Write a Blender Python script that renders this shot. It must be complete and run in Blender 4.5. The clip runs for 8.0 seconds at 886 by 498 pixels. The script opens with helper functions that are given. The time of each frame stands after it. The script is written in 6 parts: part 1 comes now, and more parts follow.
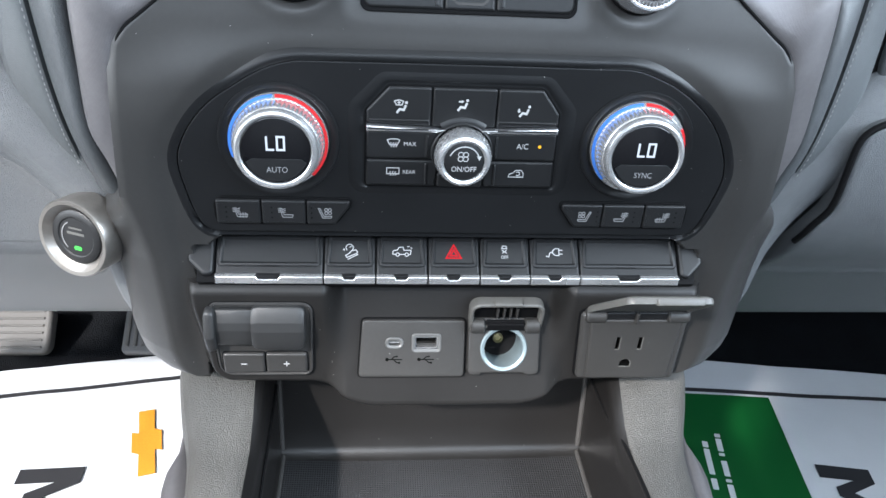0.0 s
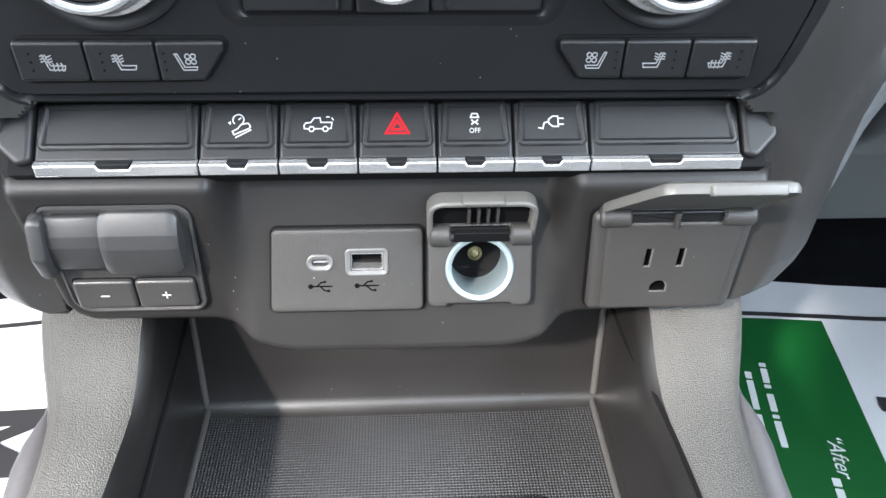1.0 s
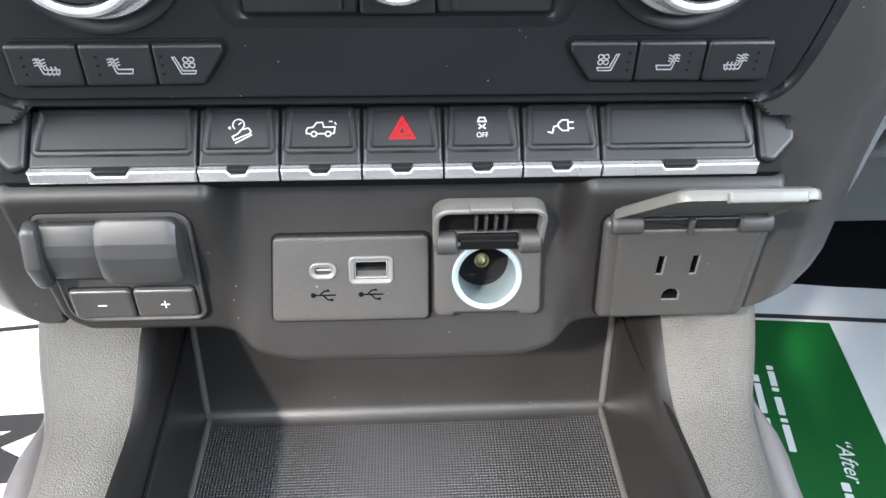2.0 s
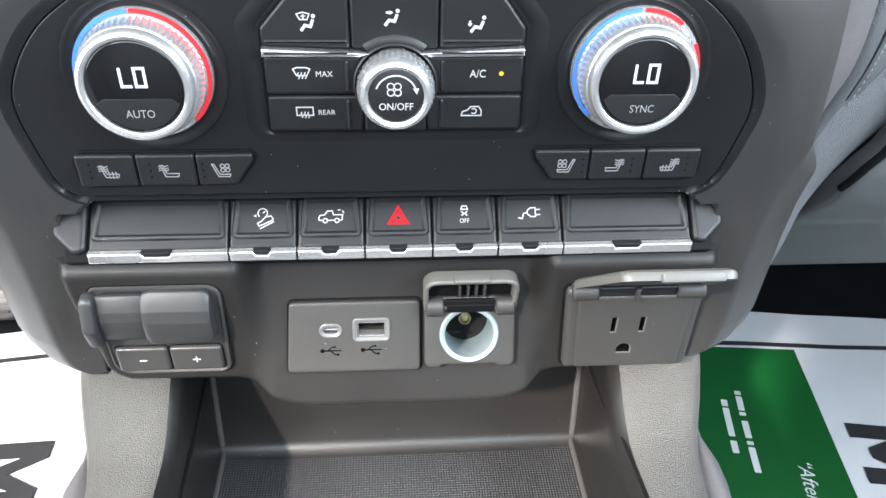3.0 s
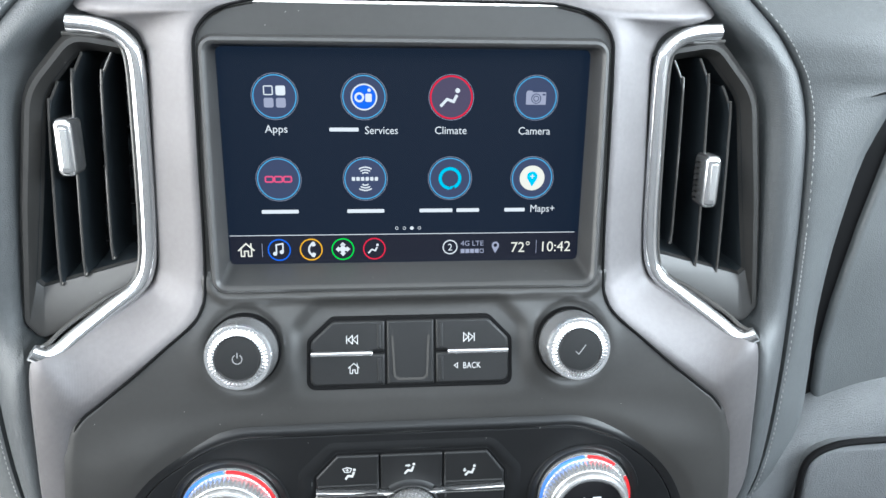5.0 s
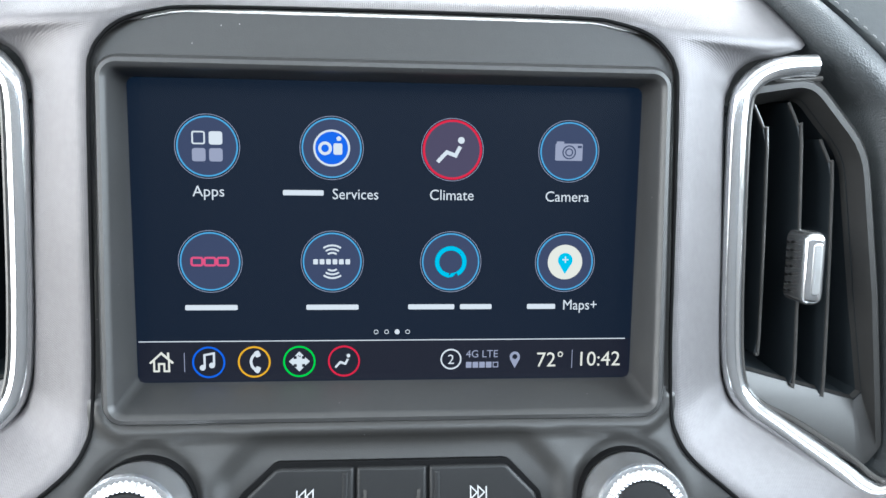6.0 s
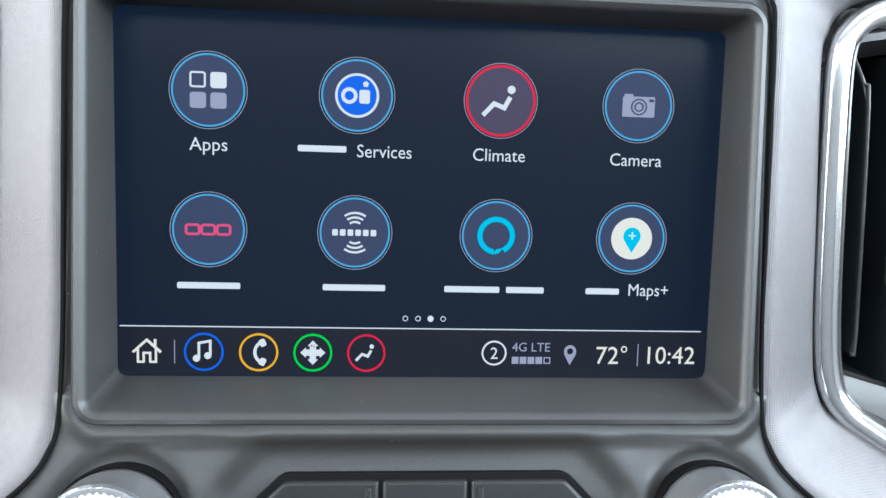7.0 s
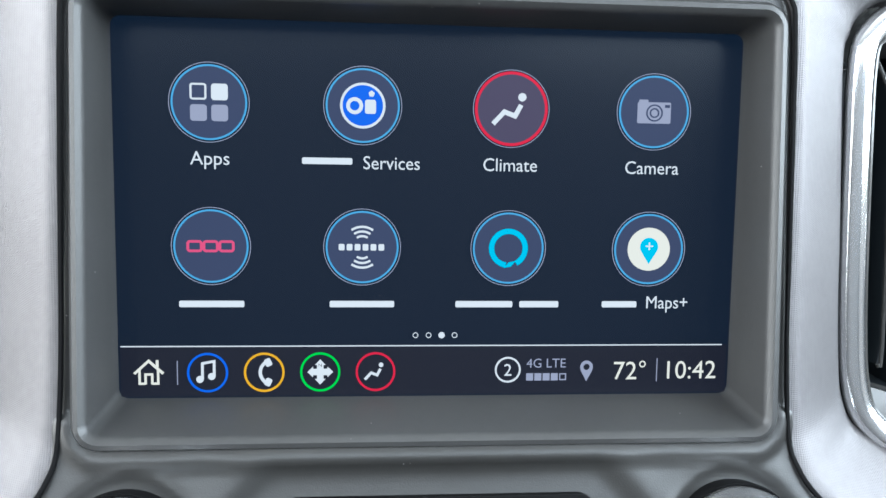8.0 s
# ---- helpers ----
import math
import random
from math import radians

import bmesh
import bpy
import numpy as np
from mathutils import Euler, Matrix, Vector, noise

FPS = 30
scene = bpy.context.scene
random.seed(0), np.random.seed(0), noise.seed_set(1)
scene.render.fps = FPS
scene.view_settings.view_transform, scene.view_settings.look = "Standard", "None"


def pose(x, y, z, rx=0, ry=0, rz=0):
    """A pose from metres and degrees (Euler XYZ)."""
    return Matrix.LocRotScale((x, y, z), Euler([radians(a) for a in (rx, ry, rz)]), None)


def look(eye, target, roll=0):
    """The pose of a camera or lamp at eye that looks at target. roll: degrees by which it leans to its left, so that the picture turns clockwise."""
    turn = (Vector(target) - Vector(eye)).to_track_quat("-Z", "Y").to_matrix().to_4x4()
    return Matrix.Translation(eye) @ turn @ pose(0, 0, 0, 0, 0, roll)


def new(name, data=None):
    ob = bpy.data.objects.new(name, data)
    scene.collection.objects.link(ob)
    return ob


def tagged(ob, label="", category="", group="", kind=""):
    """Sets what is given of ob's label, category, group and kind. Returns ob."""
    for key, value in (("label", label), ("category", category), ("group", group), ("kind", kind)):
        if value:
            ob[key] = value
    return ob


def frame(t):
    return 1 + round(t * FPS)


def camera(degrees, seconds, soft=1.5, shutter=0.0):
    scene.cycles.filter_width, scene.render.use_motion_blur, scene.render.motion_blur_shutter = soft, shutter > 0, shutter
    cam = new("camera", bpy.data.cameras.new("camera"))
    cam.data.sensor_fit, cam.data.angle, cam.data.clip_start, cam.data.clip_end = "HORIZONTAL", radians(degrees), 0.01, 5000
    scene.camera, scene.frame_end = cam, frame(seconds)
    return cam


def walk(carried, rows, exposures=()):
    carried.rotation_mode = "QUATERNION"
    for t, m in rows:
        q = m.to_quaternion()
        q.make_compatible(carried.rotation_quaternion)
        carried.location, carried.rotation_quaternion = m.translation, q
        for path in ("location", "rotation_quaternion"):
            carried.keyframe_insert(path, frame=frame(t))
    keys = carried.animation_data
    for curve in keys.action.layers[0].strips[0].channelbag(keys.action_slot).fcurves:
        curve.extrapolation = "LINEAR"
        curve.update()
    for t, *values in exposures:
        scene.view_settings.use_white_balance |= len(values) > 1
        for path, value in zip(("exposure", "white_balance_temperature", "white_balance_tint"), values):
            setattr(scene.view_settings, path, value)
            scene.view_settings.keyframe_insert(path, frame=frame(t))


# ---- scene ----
from mathutils import geometry

cam = camera(61.3, 8.0, soft=1.5)
# seconds, place of the eye, yaw, pitch, roll
PATH = [
    (0, -0.0417, -0.3742, 0.7314, -4.22, -31.25, -3.17),
    (0.5, -0.0089, -0.3136, 0.6870, -3.47, -34.99, -1.83),
    (1, 0.0020, -0.2727, 0.6474, -3.02, -37.11, -1.02),
    (1.2, 0.0031, -0.2617, 0.6374, -2.73, -37.59, -0.74),
    (2.3, -0.0007, -0.2688, 0.6569, -3.05, -37.00, -0.84),
    (2.5, -0.0018, -0.2764, 0.6690, -3.15, -36.94, -0.87),
    (3, -0.0022, -0.2946, 0.6934, -3.83, -35.84, -1.33),
    (3.5, -0.0084, -0.3159, 0.7311, -4.48, -33.94, -1.77),
    (4, -0.0148, -0.3365, 0.7730, -5.07, -31.13, -2.15),
    (4.5, -0.0212, -0.3575, 0.8064, -5.38, -25.73, -1.94),
    (5, -0.0172, -0.3572, 0.8157, -5.38, -16.94, -0.81),
    (5.2, -0.0182, -0.3380, 0.8127, -5.71, -13.81, -0.46),
    (6.3, -0.0013, -0.2380, 0.7691, -4.50, -6.58, -1.10),
    (6.5, -0.0115, -0.2270, 0.7635, -4.55, -6.10, -1.38),
    (7, -0.0136, -0.2162, 0.7596, -4.86, -5.64, -1.62),
    (7.5, -0.0173, -0.2133, 0.7571, -4.77, -5.49, -1.39),
    (8, -0.0145, -0.2085, 0.7612, -4.55, -5.23, -0.81),
]
walk(cam, [(t, pose(x, y, z, 90 + pitch, roll, yaw)) for t, x, y, z, yaw, pitch, roll in PATH],
     exposures=[(0, 1.12, 5650, 7), (0.5, 1.44, 5700, 7), (1, 1.66, 5850, 8), (2.5, 1.74, 5960, 8), (3.5, 1.69, 5900, 7), (4, 1.60, 5900, 7),
                (5, 1.36, 5960, 5), (6.5, 1.14, 5830, 5), (8, 1.21, 5800, 4)])

# ------------------------------------------------------------------ light
world = bpy.data.worlds.new("sky")
scene.world = world
world.use_nodes = True
wt = world.node_tree
sky = wt.nodes.new("ShaderNodeTexSky")
sky.sky_type, sky.sun_disc = "NISHITA", False
sky.sun_elevation, sky.sun_rotation = radians(38.7), radians(216.9)
wt.links.new(sky.outputs[0], wt.nodes["Background"].inputs[0])
wt.nodes["Background"].inputs[1].default_value = 0.10


def window_light(name, eye, target, width, height, watts, color):
    data = bpy.data.lights.new(name, "AREA")
    data.shape, data.size, data.size_y = "RECTANGLE", width, height
    data.energy, data.color = watts, color
    ob = new(name, data)
    ob.matrix_world = look(eye, target)
    return ob


sun = new("sun", bpy.data.lights.new("sun", "SUN"))
sun.data.energy, sun.data.angle, sun.data.color = 5.0, radians(3.0), (1.0, 0.87, 0.75)
sun.matrix_world = look((-0.60, -0.80, 0.80), (0, 0, 0))
window_light("windshield_daylight", (0, 0.42, 1.16), (0, -0.25, 0.55), 1.35, 0.55, 24.0, (1.0, 0.985, 0.955))
window_light("driver_door_daylight", (-0.86, -0.24, 0.90), (0.1, 0.0, 0.55), 0.85, 0.75, 8.5, (1.0, 0.955, 0.90))
window_light("passenger_window_daylight", (0.83, -0.40, 1.04), (0.0, -0.05, 0.84), 0.9, 0.44, 10.0, (0.95, 0.985, 1.0))
# Added fill lamp, wider than the rear openings, for frontal light and display reflections.
window_light("rear_daylight_fill", (0.0, -0.97, 1.15), (0, 0, 0.80), 1.5, 0.30, 5.2, (0.93, 0.97, 1.0))


# -------------------------------------------------------------- materials
def shader(name):
    m = bpy.data.materials.new(name)
    m.use_nodes = True
    return m, m.node_tree, m.node_tree.nodes["Principled BSDF"]


def surface(name, color, rough=0.5, metal=0.0, grain=0.0, grain_size=900.0, vary=0.12, bump=0.15, coat=0.0, kind="noise",
            speck=0.0, spec=0.5):
    """A plain surface: colour that varies at two scales, roughness that varies, a fine relief and a little lint."""
    m, t, b = shader(name)
    n, l = t.nodes, t.links
    co = n.new("ShaderNodeTexCoord")
    big = n.new("ShaderNodeTexNoise")
    big.inputs["Scale"].default_value, big.inputs["Detail"].default_value = 22.0, 4.0
    l.new(co.outputs["Object"], big.inputs["Vector"])
    fine = n.new("ShaderNodeTexNoise")
    fine.inputs["Scale"].default_value, fine.inputs["Detail"].default_value = 420.0, 2.0
    l.new(co.outputs["Object"], fine.inputs["Vector"])
    add = n.new("ShaderNodeMath")
    add.operation = "MULTIPLY_ADD"
    l.new(fine.outputs["Fac"], add.inputs[0])
    add.inputs[1].default_value = 0.45
    l.new(big.outputs["Fac"], add.inputs[2])
    ramp = n.new("ShaderNodeMapRange")
    ramp.inputs["From Min"].default_value, ramp.inputs["From Max"].default_value = 0.45, 1.0
    ramp.inputs["To Min"].default_value, ramp.inputs["To Max"].default_value = 1 - vary, 1 + vary
    l.new(add.outputs[0], ramp.inputs["Value"])
    mul = n.new("ShaderNodeMix")
    mul.data_type, mul.blend_type = "RGBA", "MULTIPLY"
    mul.inputs["Factor"].default_value = 1.0
    mul.inputs["A"].default_value = (*color, 1)
    l.new(ramp.outputs[0], mul.inputs["B"])
    base = mul.outputs["Result"]
    if speck:
        vo = n.new("ShaderNodeTexVoronoi")
        vo.inputs["Scale"].default_value = 140.0
        l.new(co.outputs["Object"], vo.inputs["Vector"])
        cut = n.new("ShaderNodeMath")
        cut.operation, cut.inputs[1].default_value = "LESS_THAN", speck
        l.new(vo.outputs["Distance"], cut.inputs[0])
        dust = n.new("ShaderNodeMix")
        dust.data_type = "RGBA"
        l.new(cut.outputs[0], dust.inputs["Factor"])
        l.new(base, dust.inputs["A"])
        dust.inputs["B"].default_value = (0.3, 0.29, 0.28, 1)
        base = dust.outputs["Result"]
    l.new(base, b.inputs["Base Color"])
    rr = n.new("ShaderNodeMapRange")
    rr.inputs["To Min"].default_value, rr.inputs["To Max"].default_value = rough * 0.85, min(1, rough * 1.18)
    l.new(big.outputs["Fac"], rr.inputs["Value"])
    l.new(rr.outputs[0], b.inputs["Roughness"])
    b.inputs["Metallic"].default_value = metal
    b.inputs["Coat Weight"].default_value = coat
    b.inputs["Coat Roughness"].default_value = 0.12
    b.inputs["Specular IOR Level"].default_value = spec
    if grain:
        if kind == "noise":
            g = n.new("ShaderNodeTexNoise")
            g.inputs["Scale"].default_value, g.inputs["Detail"].default_value = grain_size, 3.0
            out = g.outputs["Fac"]
        else:
            g = n.new("ShaderNodeTexVoronoi")
            g.inputs["Scale"].default_value = grain_size
            out = g.outputs["Distance"]
        l.new(co.outputs["Object"], g.inputs["Vector"])
        bp = n.new("ShaderNodeBump")
        bp.inputs["Strength"].default_value, bp.inputs["Distance"].default_value = bump, grain
        l.new(out, bp.inputs["Height"])
        l.new(bp.outputs[0], b.inputs["Normal"])
    return m


def glow(name, color, strength, rough=0.3, spec=0.07):
    m, t, b = shader(name)
    b.inputs["Base Color"].default_value = (0.003, 0.003, 0.004, 1)
    b.inputs["Roughness"].default_value = rough
    b.inputs["Specular IOR Level"].default_value = spec
    b.inputs["Emission Color"].default_value = (*color, 1)
    b.inputs["Emission Strength"].default_value = 0.46 * strength
    return m


def dotted(name, color, rough, metal, scale, depth, strength):
    """A surface with a fine regular texture of dots or cells, as moulded rubber or etched metal."""
    m = surface(name, color, rough, metal)
    t, b = m.node_tree, m.node_tree.nodes["Principled BSDF"]
    n, l = t.nodes, t.links
    co = n.new("ShaderNodeTexCoord")
    sep = n.new("ShaderNodeSeparateXYZ")
    l.new(co.outputs["Object"], sep.inputs[0])
    waves = []
    for axes in ((1.0, 1.0), (1.0, -1.0)):
        a = n.new("ShaderNodeMath")
        a.operation = "MULTIPLY_ADD"
        l.new(sep.outputs["X"], a.inputs[0])
        a.inputs[1].default_value = scale * axes[0]
        c = n.new("ShaderNodeMath")
        c.operation = "ADD"
        l.new(sep.outputs["Y"], c.inputs[0])
        l.new(sep.outputs["Z"], c.inputs[1])
        d = n.new("ShaderNodeMath")
        d.operation, d.inputs[1].default_value = "MULTIPLY", scale * axes[1]
        l.new(c.outputs[0], d.inputs[0])
        l.new(d.outputs[0], a.inputs[2])
        s = n.new("ShaderNodeMath")
        s.operation = "SINE"
        l.new(a.outputs[0], s.inputs[0])
        waves.append(s)
    p = n.new("ShaderNodeMath")
    p.operation = "MULTIPLY"
    l.new(waves[0].outputs[0], p.inputs[0])
    l.new(waves[1].outputs[0], p.inputs[1])
    bp = n.new("ShaderNodeBump")
    bp.inputs["Strength"].default_value, bp.inputs["Distance"].default_value = strength, depth
    l.new(p.outputs[0], bp.inputs["Height"])
    l.new(bp.outputs[0], b.inputs["Normal"])
    return m


M = {
    "fascia": surface("soft_black_plastic", (0.0285, 0.0277, 0.0268), 0.37, grain=0.0003, grain_size=2600, bump=0.16, speck=0.028, spec=0.46),
    # Darker copy of the fascia plastic: shade under the overhang put into the colour.
    "skirt": surface("shaded_fascia_plastic", (0.0130, 0.0123, 0.0118), 0.40, grain=0.0003, grain_size=2600, bump=0.16, speck=0.028, spec=0.32),
    "surround": surface("satin_grey_bezel", (0.043, 0.0425, 0.0425), 0.38, grain=0.0003, grain_size=2600, bump=0.2, speck=0.028),
    "lever": surface("matt_lever_plastic", (0.018, 0.0182, 0.0185), 0.44, grain=0.0003, grain_size=2600, bump=0.3),
    "slat": surface("glossy_slat_plastic", (0.013, 0.0165, 0.0195), 0.42, vary=0.05, spec=0.3),
    "duct": surface("dark_vent_duct", (0.024, 0.030, 0.035), 0.5, vary=0.08, spec=0.3),
    "panel": surface("satin_black_plastic", (0.0085, 0.0088, 0.0095), 0.36, grain=0.0002, grain_size=3000, bump=0.2, speck=0.03, spec=0.32),
    "key": surface("black_key_plastic", (0.0105, 0.0107, 0.0113), 0.42, grain=0.0002, grain_size=3200, bump=0.15, spec=0.36),
    # Serves real joints, and also shade painted into hollows.
    "gap": surface("dark_joint_and_shade", (0.003, 0.003, 0.0034), 0.7, spec=0.12),
    "pocket": surface("grey_socket_plastic", (0.029, 0.0280, 0.0266), 0.42, grain=0.0005, grain_size=2400, bump=0.35, speck=0.028, spec=0.4),
    "lid": surface("warm_grey_lid_plastic", (0.078, 0.076, 0.070), 0.42, grain=0.0003, grain_size=1800, bump=0.25),
    "grained": surface("grained_dash_plastic", (0.070, 0.067, 0.061), 0.38, grain=0.0014, grain_size=1600, bump=1.0, vary=0.18),
    "arm": surface("grained_grey_dash_plastic", (0.088, 0.093, 0.098), 0.40, grain=0.0009, grain_size=1900, bump=0.9, vary=0.15),
    "pad": surface("grey_dash_leather", (0.067, 0.072, 0.075), 0.46, grain=0.0004, grain_size=1500, bump=0.3, kind="cells", vary=0.15),
    "leather": surface("stitched_dash_leather", (0.056, 0.060, 0.063), 0.46, grain=0.0004, grain_size=1500, bump=0.45, kind="cells", vary=0.15),
    "dashtop": surface("dash_top_vinyl", (0.16, 0.165, 0.165), 0.6, grain=0.001, grain_size=620, bump=0.4, kind="cells"),
    "thread": surface("grey_thread", (0.25, 0.25, 0.25), 0.8),
    "silver": dotted("etched_silver_trim", (0.152, 0.144, 0.147), 0.49, 0.64, 5200.0, 0.0002, 0.25),
    "chrome": surface("bright_chrome", (0.72, 0.72, 0.73), 0.15, 0.92, vary=0.03),
    "satin": surface("satin_chrome", (0.72, 0.72, 0.72), 0.26, 0.85, vary=0.05),
    "polish": surface("polished_knob_chrome", (0.66, 0.66, 0.67), 0.20, 0.88, vary=0.04, grain=0.0004, grain_size=420, bump=0.35),
    "ring": surface("warm_grey_button_ring", (0.27, 0.255, 0.235), 0.34, 0.85, vary=0.15),
    "zinc": surface("zinc_barrel", (0.20, 0.245, 0.26), 0.36, 0.25, vary=0.1),
    "brass": surface("brass_contact", (0.26, 0.23, 0.13), 0.45, 1.0),
    "print": surface("white_print", (0.43, 0.43, 0.43), 0.5, vary=0.03),
    "dim": surface("grey_print", (0.22, 0.22, 0.225), 0.5, vary=0.03),
    "red": surface("red_print", (0.52, 0.012, 0.016), 0.4, vary=0.04),
    "blue": surface("blue_print", (0.06, 0.18, 0.58), 0.35, vary=0.04),
    "gloss": surface("gloss_black", (0.006, 0.006, 0.007), 0.08, vary=0.02),
    "tray": surface("tray_plastic", (0.0092, 0.0085, 0.0081), 0.36, grain=0.0003, grain_size=1500, bump=0.3, speck=0.025),
    # Paler than the plastics it edges: bright edge highlights put into the colour.
    "bead": surface("glossy_edge_highlight", (0.050, 0.048, 0.046), 0.22, vary=0.05),
    "rubber": dotted("dotted_rubber", (0.022, 0.022, 0.023), 0.40, 0.0, 2000.0, 0.0006, 0.55),
    "carpet": surface("black_carpet", (0.0055, 0.0062, 0.0075), 0.95, grain=0.004, grain_size=500, bump=0.9, vary=0.4, spec=0.08),
    "paper": surface("white_paper", (0.56, 0.575, 0.595), 0.6, grain=0.002, grain_size=14, bump=0.25, vary=0.03),
    "green": surface("green_ink", (0.003, 0.075, 0.011), 0.55, vary=0.08),
    "ink": surface("black_ink", (0.02, 0.02, 0.022), 0.55, vary=0.08),
    "bezel": surface("pale_port_bezel", (0.082, 0.082, 0.080), 0.4, grain=0.0003, grain_size=1800, bump=0.2),
    # Near black: the shade of holes and debossed marks put into the colour.
    "black_hole": surface("recess_shade_black", (0.002, 0.002, 0.002), 0.8, spec=0.06),
    "gold": surface("gold_ink", (0.50, 0.21, 0.015), 0.5, vary=0.15),
    "pedal": surface("pedal_rubber", (0.075, 0.072, 0.068), 0.6, grain=0.001, grain_size=700, bump=0.4),
    "lining": surface("grey_headliner", (0.55, 0.54, 0.52), 0.9, grain=0.002, grain_size=300, bump=0.3),
    "door": surface("dark_door_trim", (0.09, 0.09, 0.092), 0.6, grain=0.001, grain_size=500, bump=0.3),
    "tarmac": surface("pale_tarmac", (0.2, 0.2, 0.19), 0.9, grain=0.01, grain_size=60, bump=0.5),
    "screen": surface("display_glass", (0.004, 0.005, 0.008), 0.06, vary=0.02),
    "white_lit": glow("lit_white", (0.85, 0.88, 0.92), 0.85),
    "segment": glow("lit_segment", (0.9, 0.93, 1.0), 1.1),
    "grey_lit": glow("lit_grey", (0.42, 0.44, 0.58), 0.8),
    "disc_lit": glow("lit_slate_disc", (0.045, 0.06, 0.12), 1.0),
    "plum_lit": glow("lit_plum_disc", (0.075, 0.062, 0.11), 1.0),
    "page_lit": glow("lit_navy_page", (0.0044, 0.0112, 0.0250), 1.0, 0.22, 0.15),
    "bar_lit": glow("lit_navy_bar", (0.008, 0.010, 0.020), 1.0, 0.22, 0.30),
    "cyan_lit": glow("lit_sky_blue", (0.10, 0.42, 0.75), 0.9),
    "aqua_lit": glow("lit_aqua", (0.0, 0.55, 0.8), 0.95),
    "blue_lit": glow("lit_blue", (0.01, 0.13, 0.75), 1.0),
    "red_lit": glow("lit_red", (0.72, 0.01, 0.05), 1.0),
    "pink_lit": glow("lit_pink", (0.75, 0.08, 0.2), 1.0),
    "amber_lit": glow("lit_amber", (0.85, 0.42, 0.01), 1.0),
    "green_lit": glow("lit_green", (0.02, 0.65, 0.06), 1.0),
    "sand_lit": glow("lit_cream", (0.85, 0.82, 0.72), 0.95),
    "hazard_lit": glow("lit_hazard_red", (0.75, 0.012, 0.02), 1.2),
    "led": glow("lit_amber_led", (1.0, 0.5, 0.02), 1.6),
    "led_green": glow("lit_green_led", (0.2, 1.0, 0.15), 1.4),
}


# ------------------------------------------------------------ mesh helpers
class Plane:
    """A working plane: u to the right, v up along it, h out of it towards the seats. tilt: degrees by which it faces upwards."""

    def __init__(self, x, y, z, tilt=0.0, turn=0.0):
        self.o = Vector((x, y, z))
        r = Matrix.Rotation(radians(turn), 3, "Z") @ Matrix.Rotation(radians(-tilt), 3, "X")
        self.u, self.v, self.n = r @ Vector((1, 0, 0)), r @ Vector((0, 0, 1)), r @ Vector((0, -1, 0))

    def at(self, u, v, h=0.0):
        return self.o + u * self.u + v * self.v + h * self.n

    def moved(self, u, v, h=0.0):
        p = Plane(0, 0, 0)
        p.o, p.u, p.v, p.n = self.at(u, v, h), self.u, self.v, self.n
        return p


FRONT = Plane(0, 0, 0)


def thing(name, label, category, at=(0, 0, 0), group="", kind=""):
    ob = new(name)
    ob.empty_display_size = 0.01
    ob.location = at
    return tagged(ob, label, category, group, kind)


def finish(bm, name, material, parent=None, label="", angle=38):
    bmesh.ops.remove_doubles(bm, verts=bm.verts, dist=1e-6)
    bmesh.ops.recalc_face_normals(bm, faces=bm.faces)
    mesh = bpy.data.meshes.new(name)
    bm.to_mesh(mesh)
    bm.free()
    mesh.polygons.foreach_set("use_smooth", [True] * len(mesh.polygons))
    mesh.set_sharp_from_angle(angle=radians(angle))
    mesh.materials.append(M[material] if isinstance(material, str) else material)
    ob = new(name, mesh)
    if parent:
        root = parent
        place = Vector((0, 0, 0))
        while root:
            place += root.location
            root = root.parent
        ob.parent = parent
        for v in mesh.vertices:
            v.co -= place
    if label:
        tagged(ob, label)
    return ob


def part(name, bm, material, parent, label="", angle=38):
    return finish(bm, name, material, parent, label, angle)


def rounded(points, r, seg=4):
    """The outline with each corner rounded; a point may carry its own radius as a third number."""
    out, n = [], len(points)
    for i, p in enumerate(points):
        rad = p[2] if len(p) > 2 else r
        a, b, c = Vector(points[i - 1][:2]), Vector(p[:2]), Vector(points[(i + 1) % n][:2])
        d1, d2 = (a - b), (c - b)
        l1, l2 = d1.length, d2.length
        d1, d2 = d1 / l1, d2 / l2
        cosang = max(-1, min(1, d1.dot(d2)))
        half = math.acos(cosang) / 2
        if rad <= 0 or half > 1.5:
            out.append((b.x, b.y))
            continue
        cut = min(rad / math.tan(half), l1 * 0.48, l2 * 0.48)
        rad = cut * math.tan(half)
        p1, p2 = b + d1 * cut, b + d2 * cut
        mid = b + (d1 + d2).normalized() * (rad / math.sin(half))
        a1 = math.atan2(p1.y - mid.y, p1.x - mid.x)
        a2 = math.atan2(p2.y - mid.y, p2.x - mid.x)
        while a2 - a1 > math.pi:
            a2 -= 2 * math.pi
        while a2 - a1 < -math.pi:
            a2 += 2 * math.pi
        for k in range(seg + 1):
            w = a1 + (a2 - a1) * k / seg
            out.append((mid.x + rad * math.cos(w), mid.y + rad * math.sin(w)))
    return out


def rect(u0, v0, u1, v1, r=0.0, seg=4):
    return rounded([(u0, v0), (u1, v0), (u1, v1), (u0, v1)], r, seg) if r else [(u0, v0), (u1, v0), (u1, v1), (u0, v1)]


def ngon(u, v, r, n=40, start=0.0):
    return [(u + r * math.cos(start + 2 * math.pi * k / n), v + r * math.sin(start + 2 * math.pi * k / n)) for k in range(n)]


def area(poly):
    return sum(a[0] * b[1] - b[0] * a[1] for a, b in zip(poly, poly[1:] + poly[:1])) / 2


